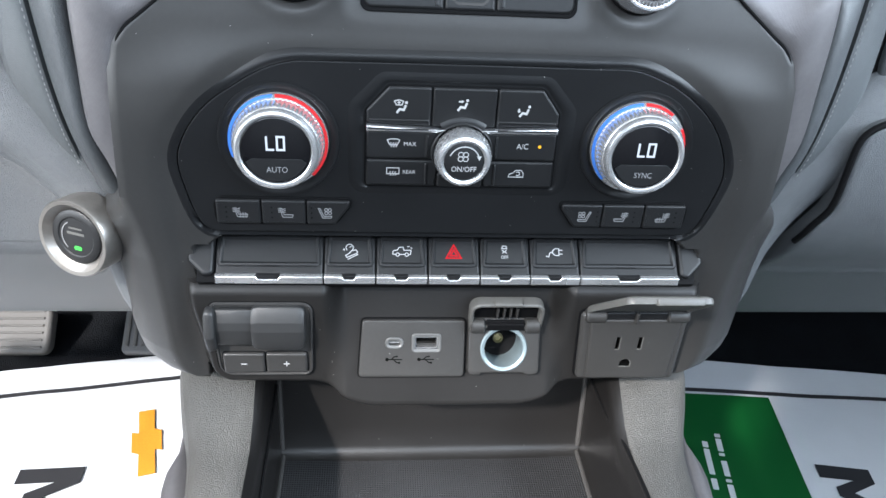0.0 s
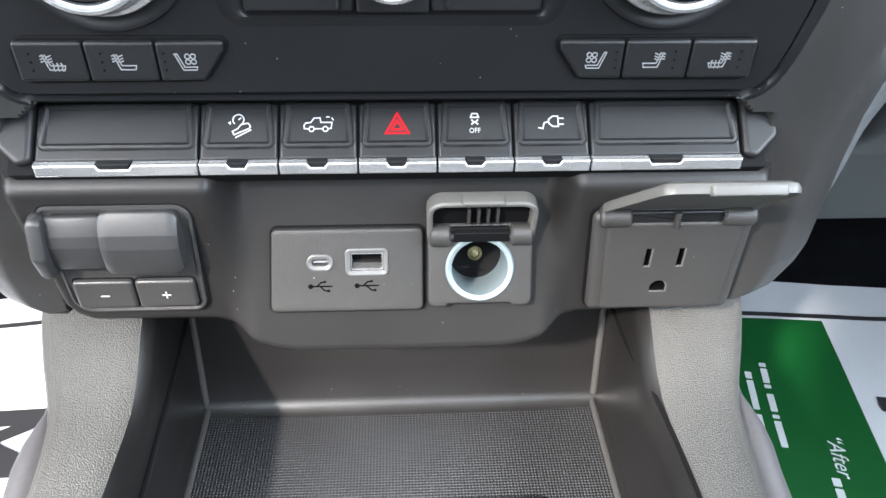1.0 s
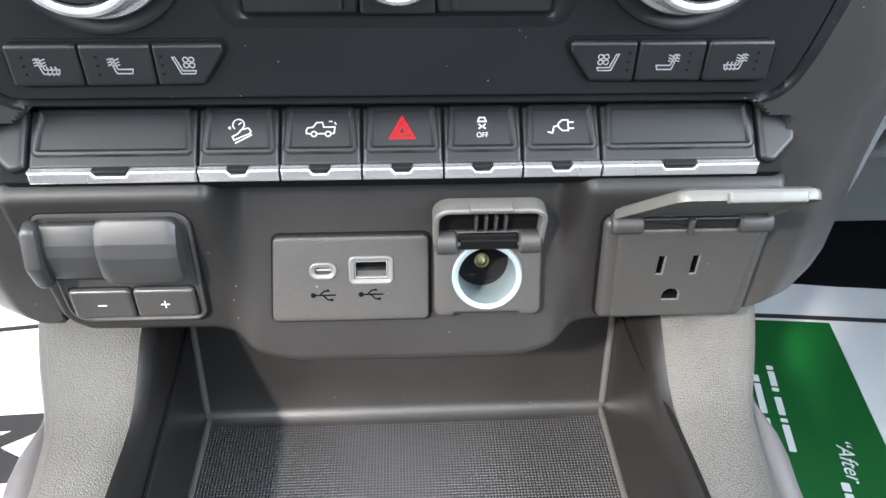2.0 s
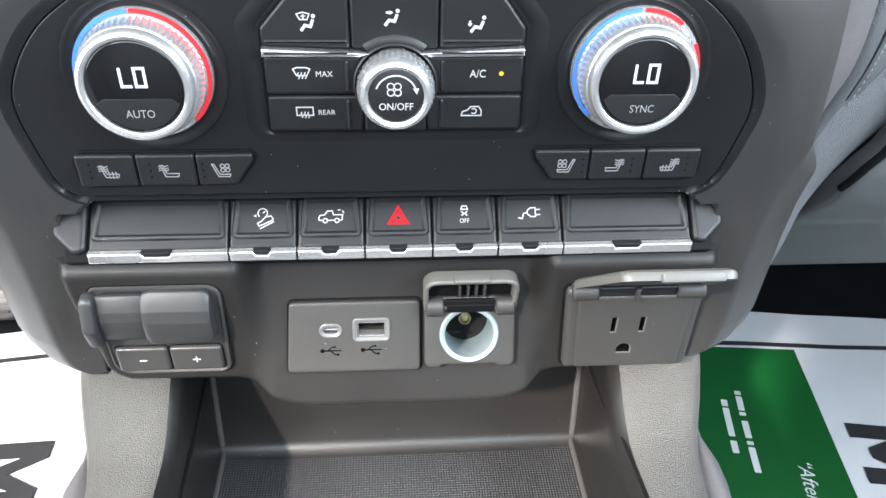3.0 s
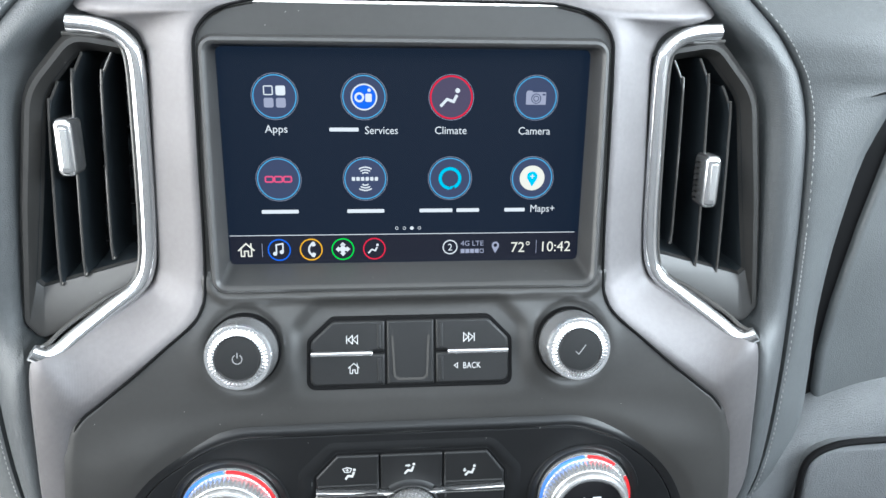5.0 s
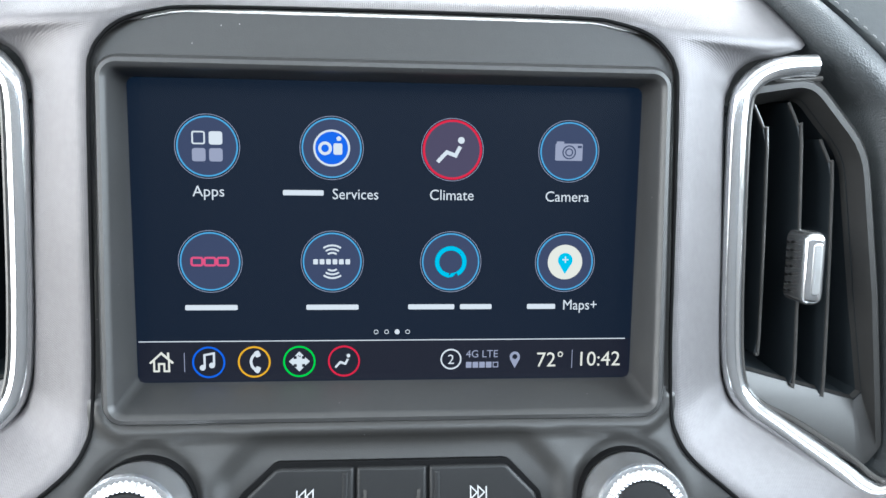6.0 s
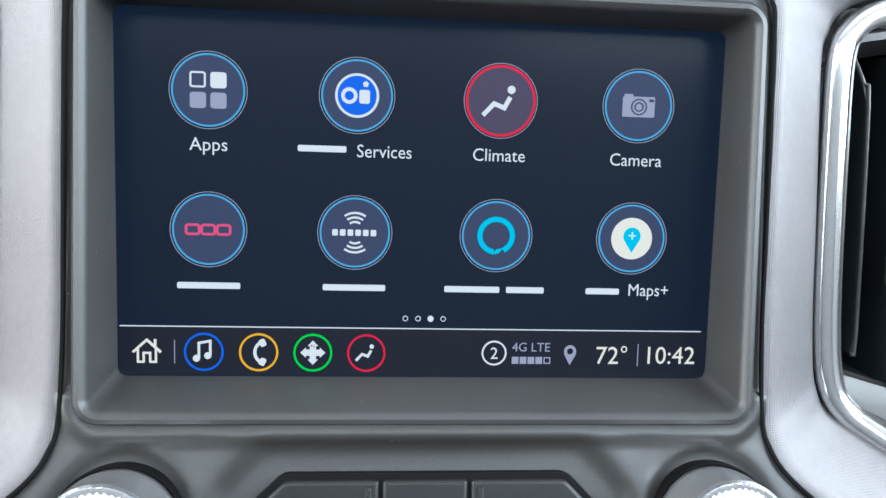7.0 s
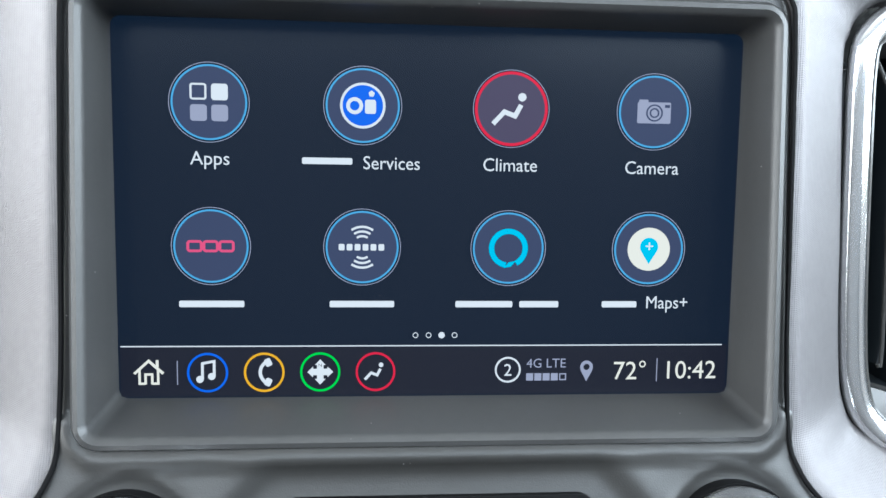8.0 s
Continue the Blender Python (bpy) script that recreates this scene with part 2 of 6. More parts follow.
def inset(poly, d):
    """The outline moved inwards by d."""
    if abs(d) < 1e-9:
        return list(poly)
    sign = 1 if area(poly) > 0 else -1
    out, n = [], len(poly)
    for i in range(n):
        p, q, s = Vector(poly[i - 1]), Vector(poly[i]), Vector(poly[(i + 1) % n])
        e1, e2 = (q - p), (s - q)
        if e1.length < 1e-9 or e2.length < 1e-9:
            out.append(tuple(q))
            continue
        e1, e2 = e1.normalized(), e2.normalized()
        n1, n2 = Vector((-e1.y, e1.x)) * sign, Vector((-e2.y, e2.x)) * sign
        m = n1 + n2
        m = m / max(m.length_squared, 0.35) * 2
        out.append((q.x + m.x * d, q.y + m.y * d))
    # corners tighter than d fold over: draw each folded run together into one point
    flip = []
    for i in range(n):
        a, b = Vector(poly[i]), Vector(poly[(i + 1) % n])
        c, e = Vector(out[i]), Vector(out[(i + 1) % n])
        flip.append((b - a).dot(e - c) < 0)
    if any(flip) and not all(flip):
        start = flip.index(False)
        i = 0
        while i < n:
            k = (start + i) % n
            if flip[k]:
                run = [k]
                while flip[(start + i) % n]:
                    i += 1
                    run.append((start + i) % n)
                mx, my = sum(out[j][0] for j in run) / len(run), sum(out[j][1] for j in run) / len(run)
                for j in run:
                    out[j] = (mx, my)
            else:
                i += 1
    return out


def loft(bm, rings, closed=True, cap0=False, cap1=False):
    vs = [[bm.verts.new(p) for p in ring] for ring in rings]
    for a, b in zip(vs, vs[1:]):
        n = len(a)
        for i in range(n if closed else n - 1):
            j = (i + 1) % n
            bm.faces.new((a[i], a[j], b[j], b[i]))
    if cap0:
        bm.faces.new(vs[0][::-1])
    if cap1:
        bm.faces.new(vs[-1])
    return vs


def plate(pl, poly, h0, h1, r=0.0006, seg=3, bm=None, back=False):
    """A slab on a plane from height h0 to h1 with its front edge rounded by r."""
    bm = bm or bmesh.new()
    rings = [[pl.at(u, v, h0) for u, v in poly]]
    r = min(r, abs(h1 - h0))
    for k in range(seg + 1):
        w = math.pi / 2 * k / seg
        ring = inset(poly, r * (1 - math.cos(w)))
        rings.append([pl.at(u, v, h1 - r + r * math.sin(w)) for u, v in ring])
    rings.append([pl.at(u, v, h1) for u, v in inset(poly, r + min(0.0003, 0.3 * r + 0.00002))])
    loft(bm, rings, cap0=back, cap1=True)
    return bm


def holed(pl, poly, holes, h0, h1, r, deep):
    """A slab like plate() whose face is pierced by outlines, each with walls that go in to its depth."""
    bm = bmesh.new()
    rings = [[pl.at(u, v, h0) for u, v in poly]]
    for k in range(4):
        w = math.pi / 2 * k / 3
        rings.append([pl.at(u, v, h1 - r + r * math.sin(w)) for u, v in inset(poly, r * (1 - math.cos(w)))])
    top = loft(bm, rings)[-1]
    loops = [top]
    for hole in holes:
        loops.append(loft(bm, [[pl.at(u, v, h1) for u, v in hole], [pl.at(u, v, h1 - deep) for u, v in hole]])[0])
    every = [v for ring in loops for v in ring]
    for tri in geometry.tessellate_polygon([[v.co.copy() for v in ring] for ring in loops]):
        if len(set(tri)) == 3:
            bm.faces.new([every[i] for i in tri])
    return bm


def frame_ring(pl, steps, bm=None, cap=False):
    """A ring lofted through outlines of equal count, each with its height."""
    bm = bm or bmesh.new()
    rows = [[pl.at(u, v, h) for u, v in poly] for poly, h in steps]
    if cap:
        rows.append([pl.at(u, v, steps[-1][1]) for u, v in inset(steps[-1][0], 0.0003)])
    loft(bm, rows, cap1=cap)
    return bm


def lathe(pl, profile, n=64, cap=True, bm=None, knurl=None, arc=None):
    """A turned shape about a plane's normal. knurl: (first, last, depth, count) of profile rows that carry ridges."""
    bm = bm or bmesh.new()
    rings = []
    for k, (r, h) in enumerate(profile):
        ring = []
        for i in range(n):
            w = 2 * math.pi * i / n
            rr = r
            if knurl and knurl[0] <= k <= knurl[1]:
                rr += knurl[2] * (abs((i * knurl[3] / n) % 1 - 0.5) * 2 - 0.5)
            ring.append(pl.at(rr * math.cos(w), rr * math.sin(w), h))
        rings.append(ring)
    loft(bm, rings, cap1=cap)
    return bm


def sector(pl, r0, r1, a0, a1, h0, h1, n=24, bm=None):
    """A piece of a flat ring between two angles in degrees."""
    bm = bm or bmesh.new()
    poly = [(r1 * math.cos(radians(a0 + (a1 - a0) * k / n)), r1 * math.sin(radians(a0 + (a1 - a0) * k / n))) for k in range(n + 1)]
    poly += [(r0 * math.cos(radians(a1 + (a0 - a1) * k / n)), r0 * math.sin(radians(a1 + (a0 - a1) * k / n))) for k in range(n + 1)]
    outer, inner = poly[: n + 1], poly[n + 1:][::-1]
    rings = []
    for (a, b) in zip(outer, inner):
        rings.append([pl.at(*a, h0), pl.at(*a, h1), pl.at(*b, h1), pl.at(*b, h0)])
    loft(bm, rings, cap0=True, cap1=True)
    return bm


def strokes(pl, lines, width, h=0.0002, bm=None, closed=False):
    """Ribbons of one width along lines on a plane."""
    bm = bm or bmesh.new()
    for line in lines:
        pts = [Vector(p) for p in line]
        ring = len(pts) > 2 and (pts[0] - pts[-1]).length < 1e-7
        if ring:
            pts = pts[:-1]
        left, right = [], []
        n = len(pts)
        for i, p in enumerate(pts):
            before = pts[i - 1] if (i or ring) else None
            after = pts[(i + 1) % n] if (i < n - 1 or ring) else None
            d1 = (p - before).normalized() if before is not None else None
            d2 = (after - p).normalized() if after is not None else None
            d1, d2 = d1 or d2, d2 or d1
            m = Vector((-d1.y, d1.x)) + Vector((-d2.y, d2.x))
            m = m / max(m.length_squared, 0.5) * 2 * width / 2
            left.append(p + m)
            right.append(p - m)
        top = [(bm.verts.new(pl.at(*a, h)), bm.verts.new(pl.at(*b, h))) for a, b in zip(left, right)]
        low = [(bm.verts.new(pl.at(*a, 0)), bm.verts.new(pl.at(*b, 0))) for a, b in zip(left, right)]
        for i in range(n if ring else n - 1):
            j = (i + 1) % n
            bm.faces.new((top[i][0], top[i][1], top[j][1], top[j][0]))
            bm.faces.new((top[i][0], top[j][0], low[j][0], low[i][0]))
            bm.faces.new((top[i][1], low[i][1], low[j][1], top[j][1]))
        if not ring:
            for i in (0, n - 1):
                bm.faces.new((top[i][0], low[i][0], low[i][1], top[i][1]))
    return bm


def circle(u, v, r, n=28, a0=0, a1=360):
    return [(u + r * math.cos(radians(a0 + (a1 - a0) * k / n)), v + r * math.sin(radians(a0 + (a1 - a0) * k / n))) for k in range(n + 1)]


def flat(pl, polys, h=0.0002, bm=None):
    """Flat printed shapes."""
    bm = bm or bmesh.new()
    for poly in polys:
        plate(pl, list(poly), 0, h, 0.00002, 1, bm)
    return bm


def lettering(pl, words, size, u, v, h=0.0002, squeeze=1.0, slant=0.0, turn=0.0):
    """Words in the built-in font as a mesh, centred at u, v."""
    curve = bpy.data.curves.new("words", "FONT")
    curve.body, curve.size, curve.align_x, curve.align_y = words, size, "CENTER", "CENTER"
    curve.shear, curve.resolution_u = slant, 3
    ob = bpy.data.objects.new("words", curve)
    scene.collection.objects.link(ob)
    dg = bpy.context.evaluated_depsgraph_get()
    mesh = bpy.data.meshes.new_from_object(ob.evaluated_get(dg))
    bm = bmesh.new()
    bm.from_mesh(mesh)
    bpy.data.objects.remove(ob)
    bpy.data.curves.remove(curve)
    bpy.data.meshes.remove(mesh)
    if bm.verts:
        us = [q.co.x for q in bm.verts]
        vs = [q.co.y for q in bm.verts]
        mu, mv = (min(us) + max(us)) / 2, (min(vs) + max(vs)) / 2
        c, s = math.cos(radians(turn)), math.sin(radians(turn))
        for q in bm.verts:
            a, b = (q.co.x - mu) * squeeze, q.co.y - mv
            q.co = pl.at(u + a * c - b * s, v + a * s + b * c, h)
    return bm


def merge(*bms):
    out = bmesh.new()
    for b in bms:
        mesh = bpy.data.meshes.new("join")
        b.to_mesh(mesh)
        b.free()
        out.from_mesh(mesh)
        bpy.data.meshes.remove(mesh)
    return out


def smooth(a, b, x):
    t = max(0.0, min(1.0, (x - a) / (b - a)))
    return t * t * (3 - 2 * t)


def box_dist(x, z, x0, z0, x1, z1, r):
    """Signed distance to a rounded rectangle."""
    cx, cz, hx, hz = (x0 + x1) / 2, (z0 + z1) / 2, (x1 - x0) / 2 - r, (z1 - z0) / 2 - r
    dx, dz = abs(x - cx) - hx, abs(z - cz) - hz
    return math.hypot(max(dx, 0), max(dz, 0)) + min(max(dx, dz), 0) - r


def turned(poly, x, y, angle):
    c, q = math.cos(radians(angle)), math.sin(radians(angle))
    return [(x + a * c - b * q, y + a * q + b * c) for a, b in poly]


def tube(points, radius, n=10, squash=(1, 1), bm=None, caps=True):
    """A round bar along points, its radius given or one a point."""
    bm = bm or bmesh.new()
    pts = [Vector(p) for p in points]
    rings = []
    for i, p in enumerate(pts):
        d = (pts[min(i + 1, len(pts) - 1)] - pts[max(i - 1, 0)]).normalized()
        side = d.cross(Vector((0, 1, 0)))
        side = side.normalized() if side.length > 1e-4 else Vector((1, 0, 0))
        up = side.cross(d).normalized()
        r = radius[i] if isinstance(radius, (list, tuple)) else radius
        rings.append([p + r * (squash[0] * math.cos(2 * math.pi * k / n) * side + squash[1] * math.sin(2 * math.pi * k / n) * up) for k in range(n)])
    loft(bm, rings, cap0=caps, cap1=caps)
    return bm


def spline(points, steps=6):
    """A smooth curve through points (Catmull-Rom)."""
    pts = [Vector(p) for p in points]
    out = []
    for i in range(len(pts) - 1):
        a, b, c, d = pts[max(i - 1, 0)], pts[i], pts[i + 1], pts[min(i + 2, len(pts) - 1)]
        for k in range(steps):
            t = k / steps
            out.append(0.5 * (2 * b + (c - a) * t + (2 * a - 5 * b + 4 * c - d) * t * t + (3 * b - a - 3 * c + d) * t ** 3))
    return out + [pts[-1]]


def facet_bar(pl, u0, u1, profile, bevel=0.0015, r=0.001):
    """A bar along a plane's u with a faceted section given as (h, v), its ends drawn in by the bevel."""
    sec = rounded(profile, r, 4)
    ch, cv = sum(p[0] for p in sec) / len(sec), sum(p[1] for p in sec) / len(sec)
    rings = []
    for u, k in ((u0, 0.80), (u0 + 0.3 * bevel, 0.93), (u0 + bevel, 1.0), (u1 - bevel, 1.0), (u1 - 0.3 * bevel, 0.93), (u1, 0.80)):
        rings.append([pl.at(u, cv + (v - cv) * k, ch + (h - ch) * (k if h > ch else 1.0)) for h, v in sec])
    bm = bmesh.new()
    loft(bm, rings, cap0=True, cap1=True)
    return bm


def pieces(name, bm, material, parent, label=""):
    """Each separate piece of a pictogram as a part of its own."""
    left = set(bm.verts)
    while left:
        stack, group = [left.pop()], []
        while stack:
            v = stack.pop()
            group.append(v)
            for e in v.link_edges:
                w = e.other_vert(v)
                if w in left:
                    left.remove(w)
                    stack.append(w)
        bit, copy = bmesh.new(), {}
        for v in group:
            copy[v] = bit.verts.new(v.co)
        for f in {f for v in group for f in v.link_faces}:
            bit.faces.new([copy[v] for v in f.verts])
        part(name, bit, material, parent, label)
    bm.free()


# ------------------------------------------------------- cab and footwells
def slab(name, x0, y0, z0, x1, y1, z1, material, label, category="wall"):
    bm = bmesh.new()
    loft(bm, [[Vector((x, y, z)) for x, y in ((x0, y0), (x1, y0), (x1, y1), (x0, y1))] for z in (z0, z1)], cap0=True, cap1=True)
    return tagged(finish(bm, name, material), label, category, kind="structure")


def footwell_floor():
    """Carpet, level under the mats and rising to the toe board ahead."""
    bm = bmesh.new()
    prof = [(-1.6, 0), (-0.6, 0), (0.2, 0), (0.5, 0.0), (0.62, 0.03), (0.78, 0.2), (0.85, 0.42), (0.86, 0.62)]
    xs = [-0.86 + 1.72 * k / 40 for k in range(41)]
    loft(bm, [[Vector((x, y, z + 0.004 * noise.noise(Vector((x * 9, y * 9, z * 9))))) for x in xs] for y, z in prof], closed=False)
    tagged(finish(bm, "floor", "carpet", angle=60), "black carpeted cab floor rising to the toe board", "floor", kind="structure")


footwell_floor()
slab("ground", -40, -40, -0.62, 40, 40, -0.6, "tarmac", "pale tarmac outside the vehicle", "ground")
# Unseen cab shell; roof height and rear openings are set to shape the sunbeam.
slab("ceiling", -0.9, -1.0, 1.50, 0.9, 0.2, 1.54, "lining", "light grey cloth headliner of the cab", "ceiling")
slab("wall_rear", -0.9, -1.04, 0.0, 0.9, -1.0, 1.00, "door", "unseen dark rear wall, its sill set to cut the sun")
slab("wall_rear_upper", -0.9, -1.04, 1.48, 0.9, -1.0, 1.50, "lining", "unseen pale panel that cuts off the sun at the top")
slab("wall_rear_right", 0.80, -1.04, 1.00, 0.9, -1.0, 1.48, "door", "unseen dark panel closing the side of the sun opening")
# Added blocker: keeps the sun off the right-hand mat.
slab("rear_sun_block", -0.55, -1.04, 1.00, 0.20, -1.0, 1.48, "door", "unseen dark panel added to keep the sun off the right mat")
slab("wall_rear_left", -0.9, -1.04, 1.00, -0.885, -1.0, 1.48, "door", "unseen dark panel closing the side of the sun opening")
slab("wall_right", 0.87, -1.0, 0.0, 0.91, 0.9, 0.75, "door", "dark passenger door trim, closed")
slab("wall_right_upper", 0.87, -1.0, 1.29, 0.91, 0.2, 1.50, "lining", "pale roof rail over the passenger window")
slab("wall_left_pillar", -0.91, -0.80, 0.0, -0.87, -0.70, 1.50, "door", "dark pillar behind the driver door opening")
slab("wall_left_rear", -0.91, -1.0, 0.0, -0.87, -0.80, 0.80, "door", "dark trim under the side window")
slab("wall_left_front", -0.91, 0.25, 0.0, -0.87, 0.9, 0.84, "door", "dark kick panel ahead of the driver door opening")


# ------------------------------------------------------------ main fascia
HVAC = [(-0.1292, 0.5365), (-0.1363, 0.5755), (-0.1315, 0.5895), (-0.1055, 0.6150), (-0.0797, 0.6262),
        (0.0797, 0.6268), (0.1057, 0.6165), (0.1312, 0.5900), (0.1366, 0.5735), (0.1290, 0.5365)]
HVAC_ROUND = [(p.x, p.y) for p in spline([(x, z, 0) for x, z in (
    (-0.1190, 0.5365), (-0.1255, 0.5382), (-0.1302, 0.5450), (-0.1338, 0.5580), *HVAC[1:3], (-0.1205, 0.6040), HVAC[3], (-0.0930, 0.6222), HVAC[4], (-0.06, 0.6267), (0, 0.6270), (0.06, 0.6270),
    HVAC[5], (0.0930, 0.6228), HVAC[6], (0.1205, 0.6048), *HVAC[7:9], (0.1342, 0.5580), (0.1302, 0.5450), (0.1255, 0.5382), (0.1190, 0.5365))], 4)][::-1]
HVAC_LINE = HVAC_ROUND[::2]
POD = rounded([(-0.1330, 0.43), (-0.1365, 0.47), (-0.1375, 0.505), (-0.1365, 0.530), *HVAC[1:-1], (0.1365, 0.530), (0.1375, 0.505), (0.1365, 0.47), (0.1330, 0.43)], 0.04, 4)
EDGE_Z = [0.425, 0.44, 0.46, 0.50, 0.52, 0.54, 0.556, 0.579, 0.619, 0.630, 0.637, 0.6425, 0.656, 0.678, 0.685, 0.693, 0.72, 0.75, 0.80, 0.809, 0.815, 0.8195, 0.8225]
EDGE_X = [0.138, 0.146, 0.151, 0.1525, 0.154, 0.158, 0.162, 0.1605, 0.158, 0.1560, 0.1510, 0.1440, 0.1275, 0.1012, 0.0968, 0.0953, 0.0946, 0.0940, 0.0928, 0.0915, 0.0870, 0.0790, 0.0640]
FACE_Z = [0.42, 0.50, 0.53, 0.56, 0.60, 0.63, 0.66, 0.682, 0.695, 0.75, 0.81, 0.8225]
FACE_Y = [-0.038, -0.038, -0.0385, -0.0395, -0.0400, -0.0375, -0.0305, -0.0235, -0.0170, -0.0150, -0.0140, -0.0120]


def edge_x(z):
    return float(np.interp(z, EDGE_Z, EDGE_X))


def face_y(z):
    return float(np.mean(np.interp([z + 0.0035 * k for k in range(-4, 5)], FACE_Z, FACE_Y)))


def poly_dist(x, z, poly):
    best, inside = 1e9, False
    for (ax, az), (bx, bz) in zip(poly, poly[1:] + poly[:1]):
        ex, ez = bx - ax, bz - az
        t = max(0, min(1, ((x - ax) * ex + (z - az) * ez) / (ex * ex + ez * ez)))
        best = min(best, (x - ax - t * ex) ** 2 + (z - az - t * ez) ** 2)
        if (az > z) != (bz > z) and x < ax + (z - az) / (bz - az) * ex:
            inside = not inside
    return -math.sqrt(best) if inside else math.sqrt(best)


MEDIA_BASIN = [(-0.0560, 0.6390), (-0.0560, 0.6760), (-0.0440, 0.6885), (0.0440, 0.6890), (0.0570, 0.6760), (0.0570, 0.6390)]
MEDIA_ROUND = rounded(MEDIA_BASIN, 0.009, 4)
KNOBS = ((-0.0780, 0.6670), (0.0785, 0.6668))
DIALS = ((-0.0872, 0.5875), (0.0872, 0.5880))


def fascia_y(x, z):
    y = face_y(z)
    d = box_dist(x, z, -0.0905, 0.6932, 0.0905, 0.8065, 0.006)
    y += 0.03 * smooth(0.0, 0.004, -d)
    y -= 0.0015 * smooth(0.004, 0.0, abs(d - 0.003)) if z < 0.70 else 0
    if 0.62 < z < 0.70:
        d = poly_dist(x, z, MEDIA_ROUND)
        high = smooth(0.640, 0.664, z)
        y += high * (0.0016 * smooth(-0.002, 0.005, -d) - 0.0007 * math.exp(-((d - 0.0025) / 0.0050) ** 2))
        for kx, kz in KNOBS:
            r = math.hypot(x - kx, z - kz)
            y += 0.0010 * smooth(0.0205, 0.0170, r) - 0.0004 * math.exp(-((r - 0.0215) / 0.0036) ** 2)
    if z < 0.64:
        d = poly_dist(x, z, HVAC_LINE)
        y += 0.008 * smooth(-0.0025, 0.0010, -d)
        out = poly_dist(x, z, POD)
        y -= 0.0030 * smooth(0.0015, 0.0140, out) * smooth(0.048, 0.0145, out) * smooth(0.640, 0.612, z)
    if z < 0.536 and abs(x) < 0.14:
        y += 0.04 * smooth(0.1338, 0.1312, abs(x)) * smooth(0.5345, 0.5320, z + 0.0065 * smooth(0.117, 0.127, abs(x)))
    return y


def build_fascia():
    bm = bmesh.new()
    zs = sorted(set([0.440 + (0.8225 - 0.440) * k / 290 for k in range(291)] + EDGE_Z[2:]))
    rings = []
    for z in zs:
        w = edge_x(z) - 0.010 * (1 - math.sqrt(1 - (1 - min(1, (z - 0.440) / 0.012)) ** 2))
        low = smooth(0.562, 0.535, z)
        row = []
        side = [(0.0035, 0.0015), (0.008 * low + 0.0038, 0.006), (0.019 * low + 0.004, 0.016), (0.027 * low + 0.004, 0.032), (0.0285 * low + 0.004, 0.07), (0.029 * low + 0.004, 0.14)]
        n = 200
        cols = [-w + 2 * w * k / n for k in range(n + 1)]
        y0 = fascia_y(-w, z)
        for dx, dy in reversed(side):
            row.append(Vector((-w - dx, y0 + dy, z)))
        for x in cols:
            row.append(Vector((x, fascia_y(x, z), z)))
        for dx, dy in side:
            row.append(Vector((w + dx, fascia_y(w, z) + dy, z)))
        rings.append(row)
    rings.append([Vector((p.x, 0.030, 0.8275)) for p in rings[-1]])
    loft(bm, rings, closed=False)
    return bm


fascia = thing("console_fascia", "soft matt black plastic centre stack fascia of a pickup dashboard", "dashboard panel", (0, 0.0, 0.425), kind="structure")
part("fascia_skin", build_fascia(), "fascia", fascia, angle=50)


def build_lower_skin():
    """The lower face: two upright blocks and a leaning centre that comes forward at its foot."""
    bm = bmesh.new()
    nx, nz = 170, 40

    def foot(ax):
        return float(np.interp(ax, [0, 0.042, 0.050, 0.066, 0.074, 0.126, 0.133, 0.139], [0.4335, 0.4337, 0.4350, 0.4405, 0.4430, 0.4438, 0.4466, 0.4560]))

    rings = []
    rows = [("up", v / nz) for v in range(nz, -1, -1)] + [("under", k) for k in range(6)]
    for mode, v in rows:
        ring = []
        for i in range(nx + 1):
            x = -0.139 + 0.278 * i / nx
            ax = abs(x)
            zb = foot(ax)
            s = smooth(0.069, 0.0565, ax)
            z = zb + (0.5075 - zb) * (v if mode == "up" else 0)
            block = -0.0448 - 0.0012 * smooth(0.47, 0.50, z)
            centre = -0.0375 - 0.39 * (0.48 - z)
            y = block + (centre - block) * s
            y += 0.004 * smooth(0.136, 0.139, ax)
            y += 0.003 * smooth(0.5015, 0.5075, z) * (1 - s)
            if mode == "under":
                z -= (0.0010, 0.0026, 0.0040, 0.0048, 0.0050, 0.0040)[v]
                y += (0.0005, 0.0018, 0.0042, 0.0075, 0.02, 0.07)[v]
            tx = x * (1 - 0.045 * smooth(0.50, 0.445, z) * smooth(0.1, 0.139, ax))
            ring.append(Vector((tx, y, z)))
        rings.append(ring)
    top = [Vector((p.x, p.y + 0.03, p.z + 0.003)) for p in rings[0]]
    loft(bm, [top] + rings, closed=False)
    holes = ((-0.046, 0.4535, 0.005, 0.4790), (0.0165, 0.4530, 0.0465, 0.4775), (0.0815, 0.4520, 0.1270, 0.4860))
    bm.faces.ensure_lookup_table()
    gone = [f for f in bm.faces for c in (f.calc_center_median(),) if any(a < c.x < b2 and lo < c.z < hi for a, lo, b2, hi in holes) and c.y < -0.03]
    bmesh.ops.delete(bm, geom=gone, context="FACES")
    for sx in (-1, 1):
        a = [r[0 if sx < 0 else -1] for r in rings]
        loft(bm, [[p.copy() for p in a], [Vector((p.x + 0.001 * sx, p.y + 0.05, p.z)) for p in a]], closed=False)
    return bm


part("lower_skin", build_lower_skin(), "skirt", fascia, "black lower face, coloured darker for its shade", 50)

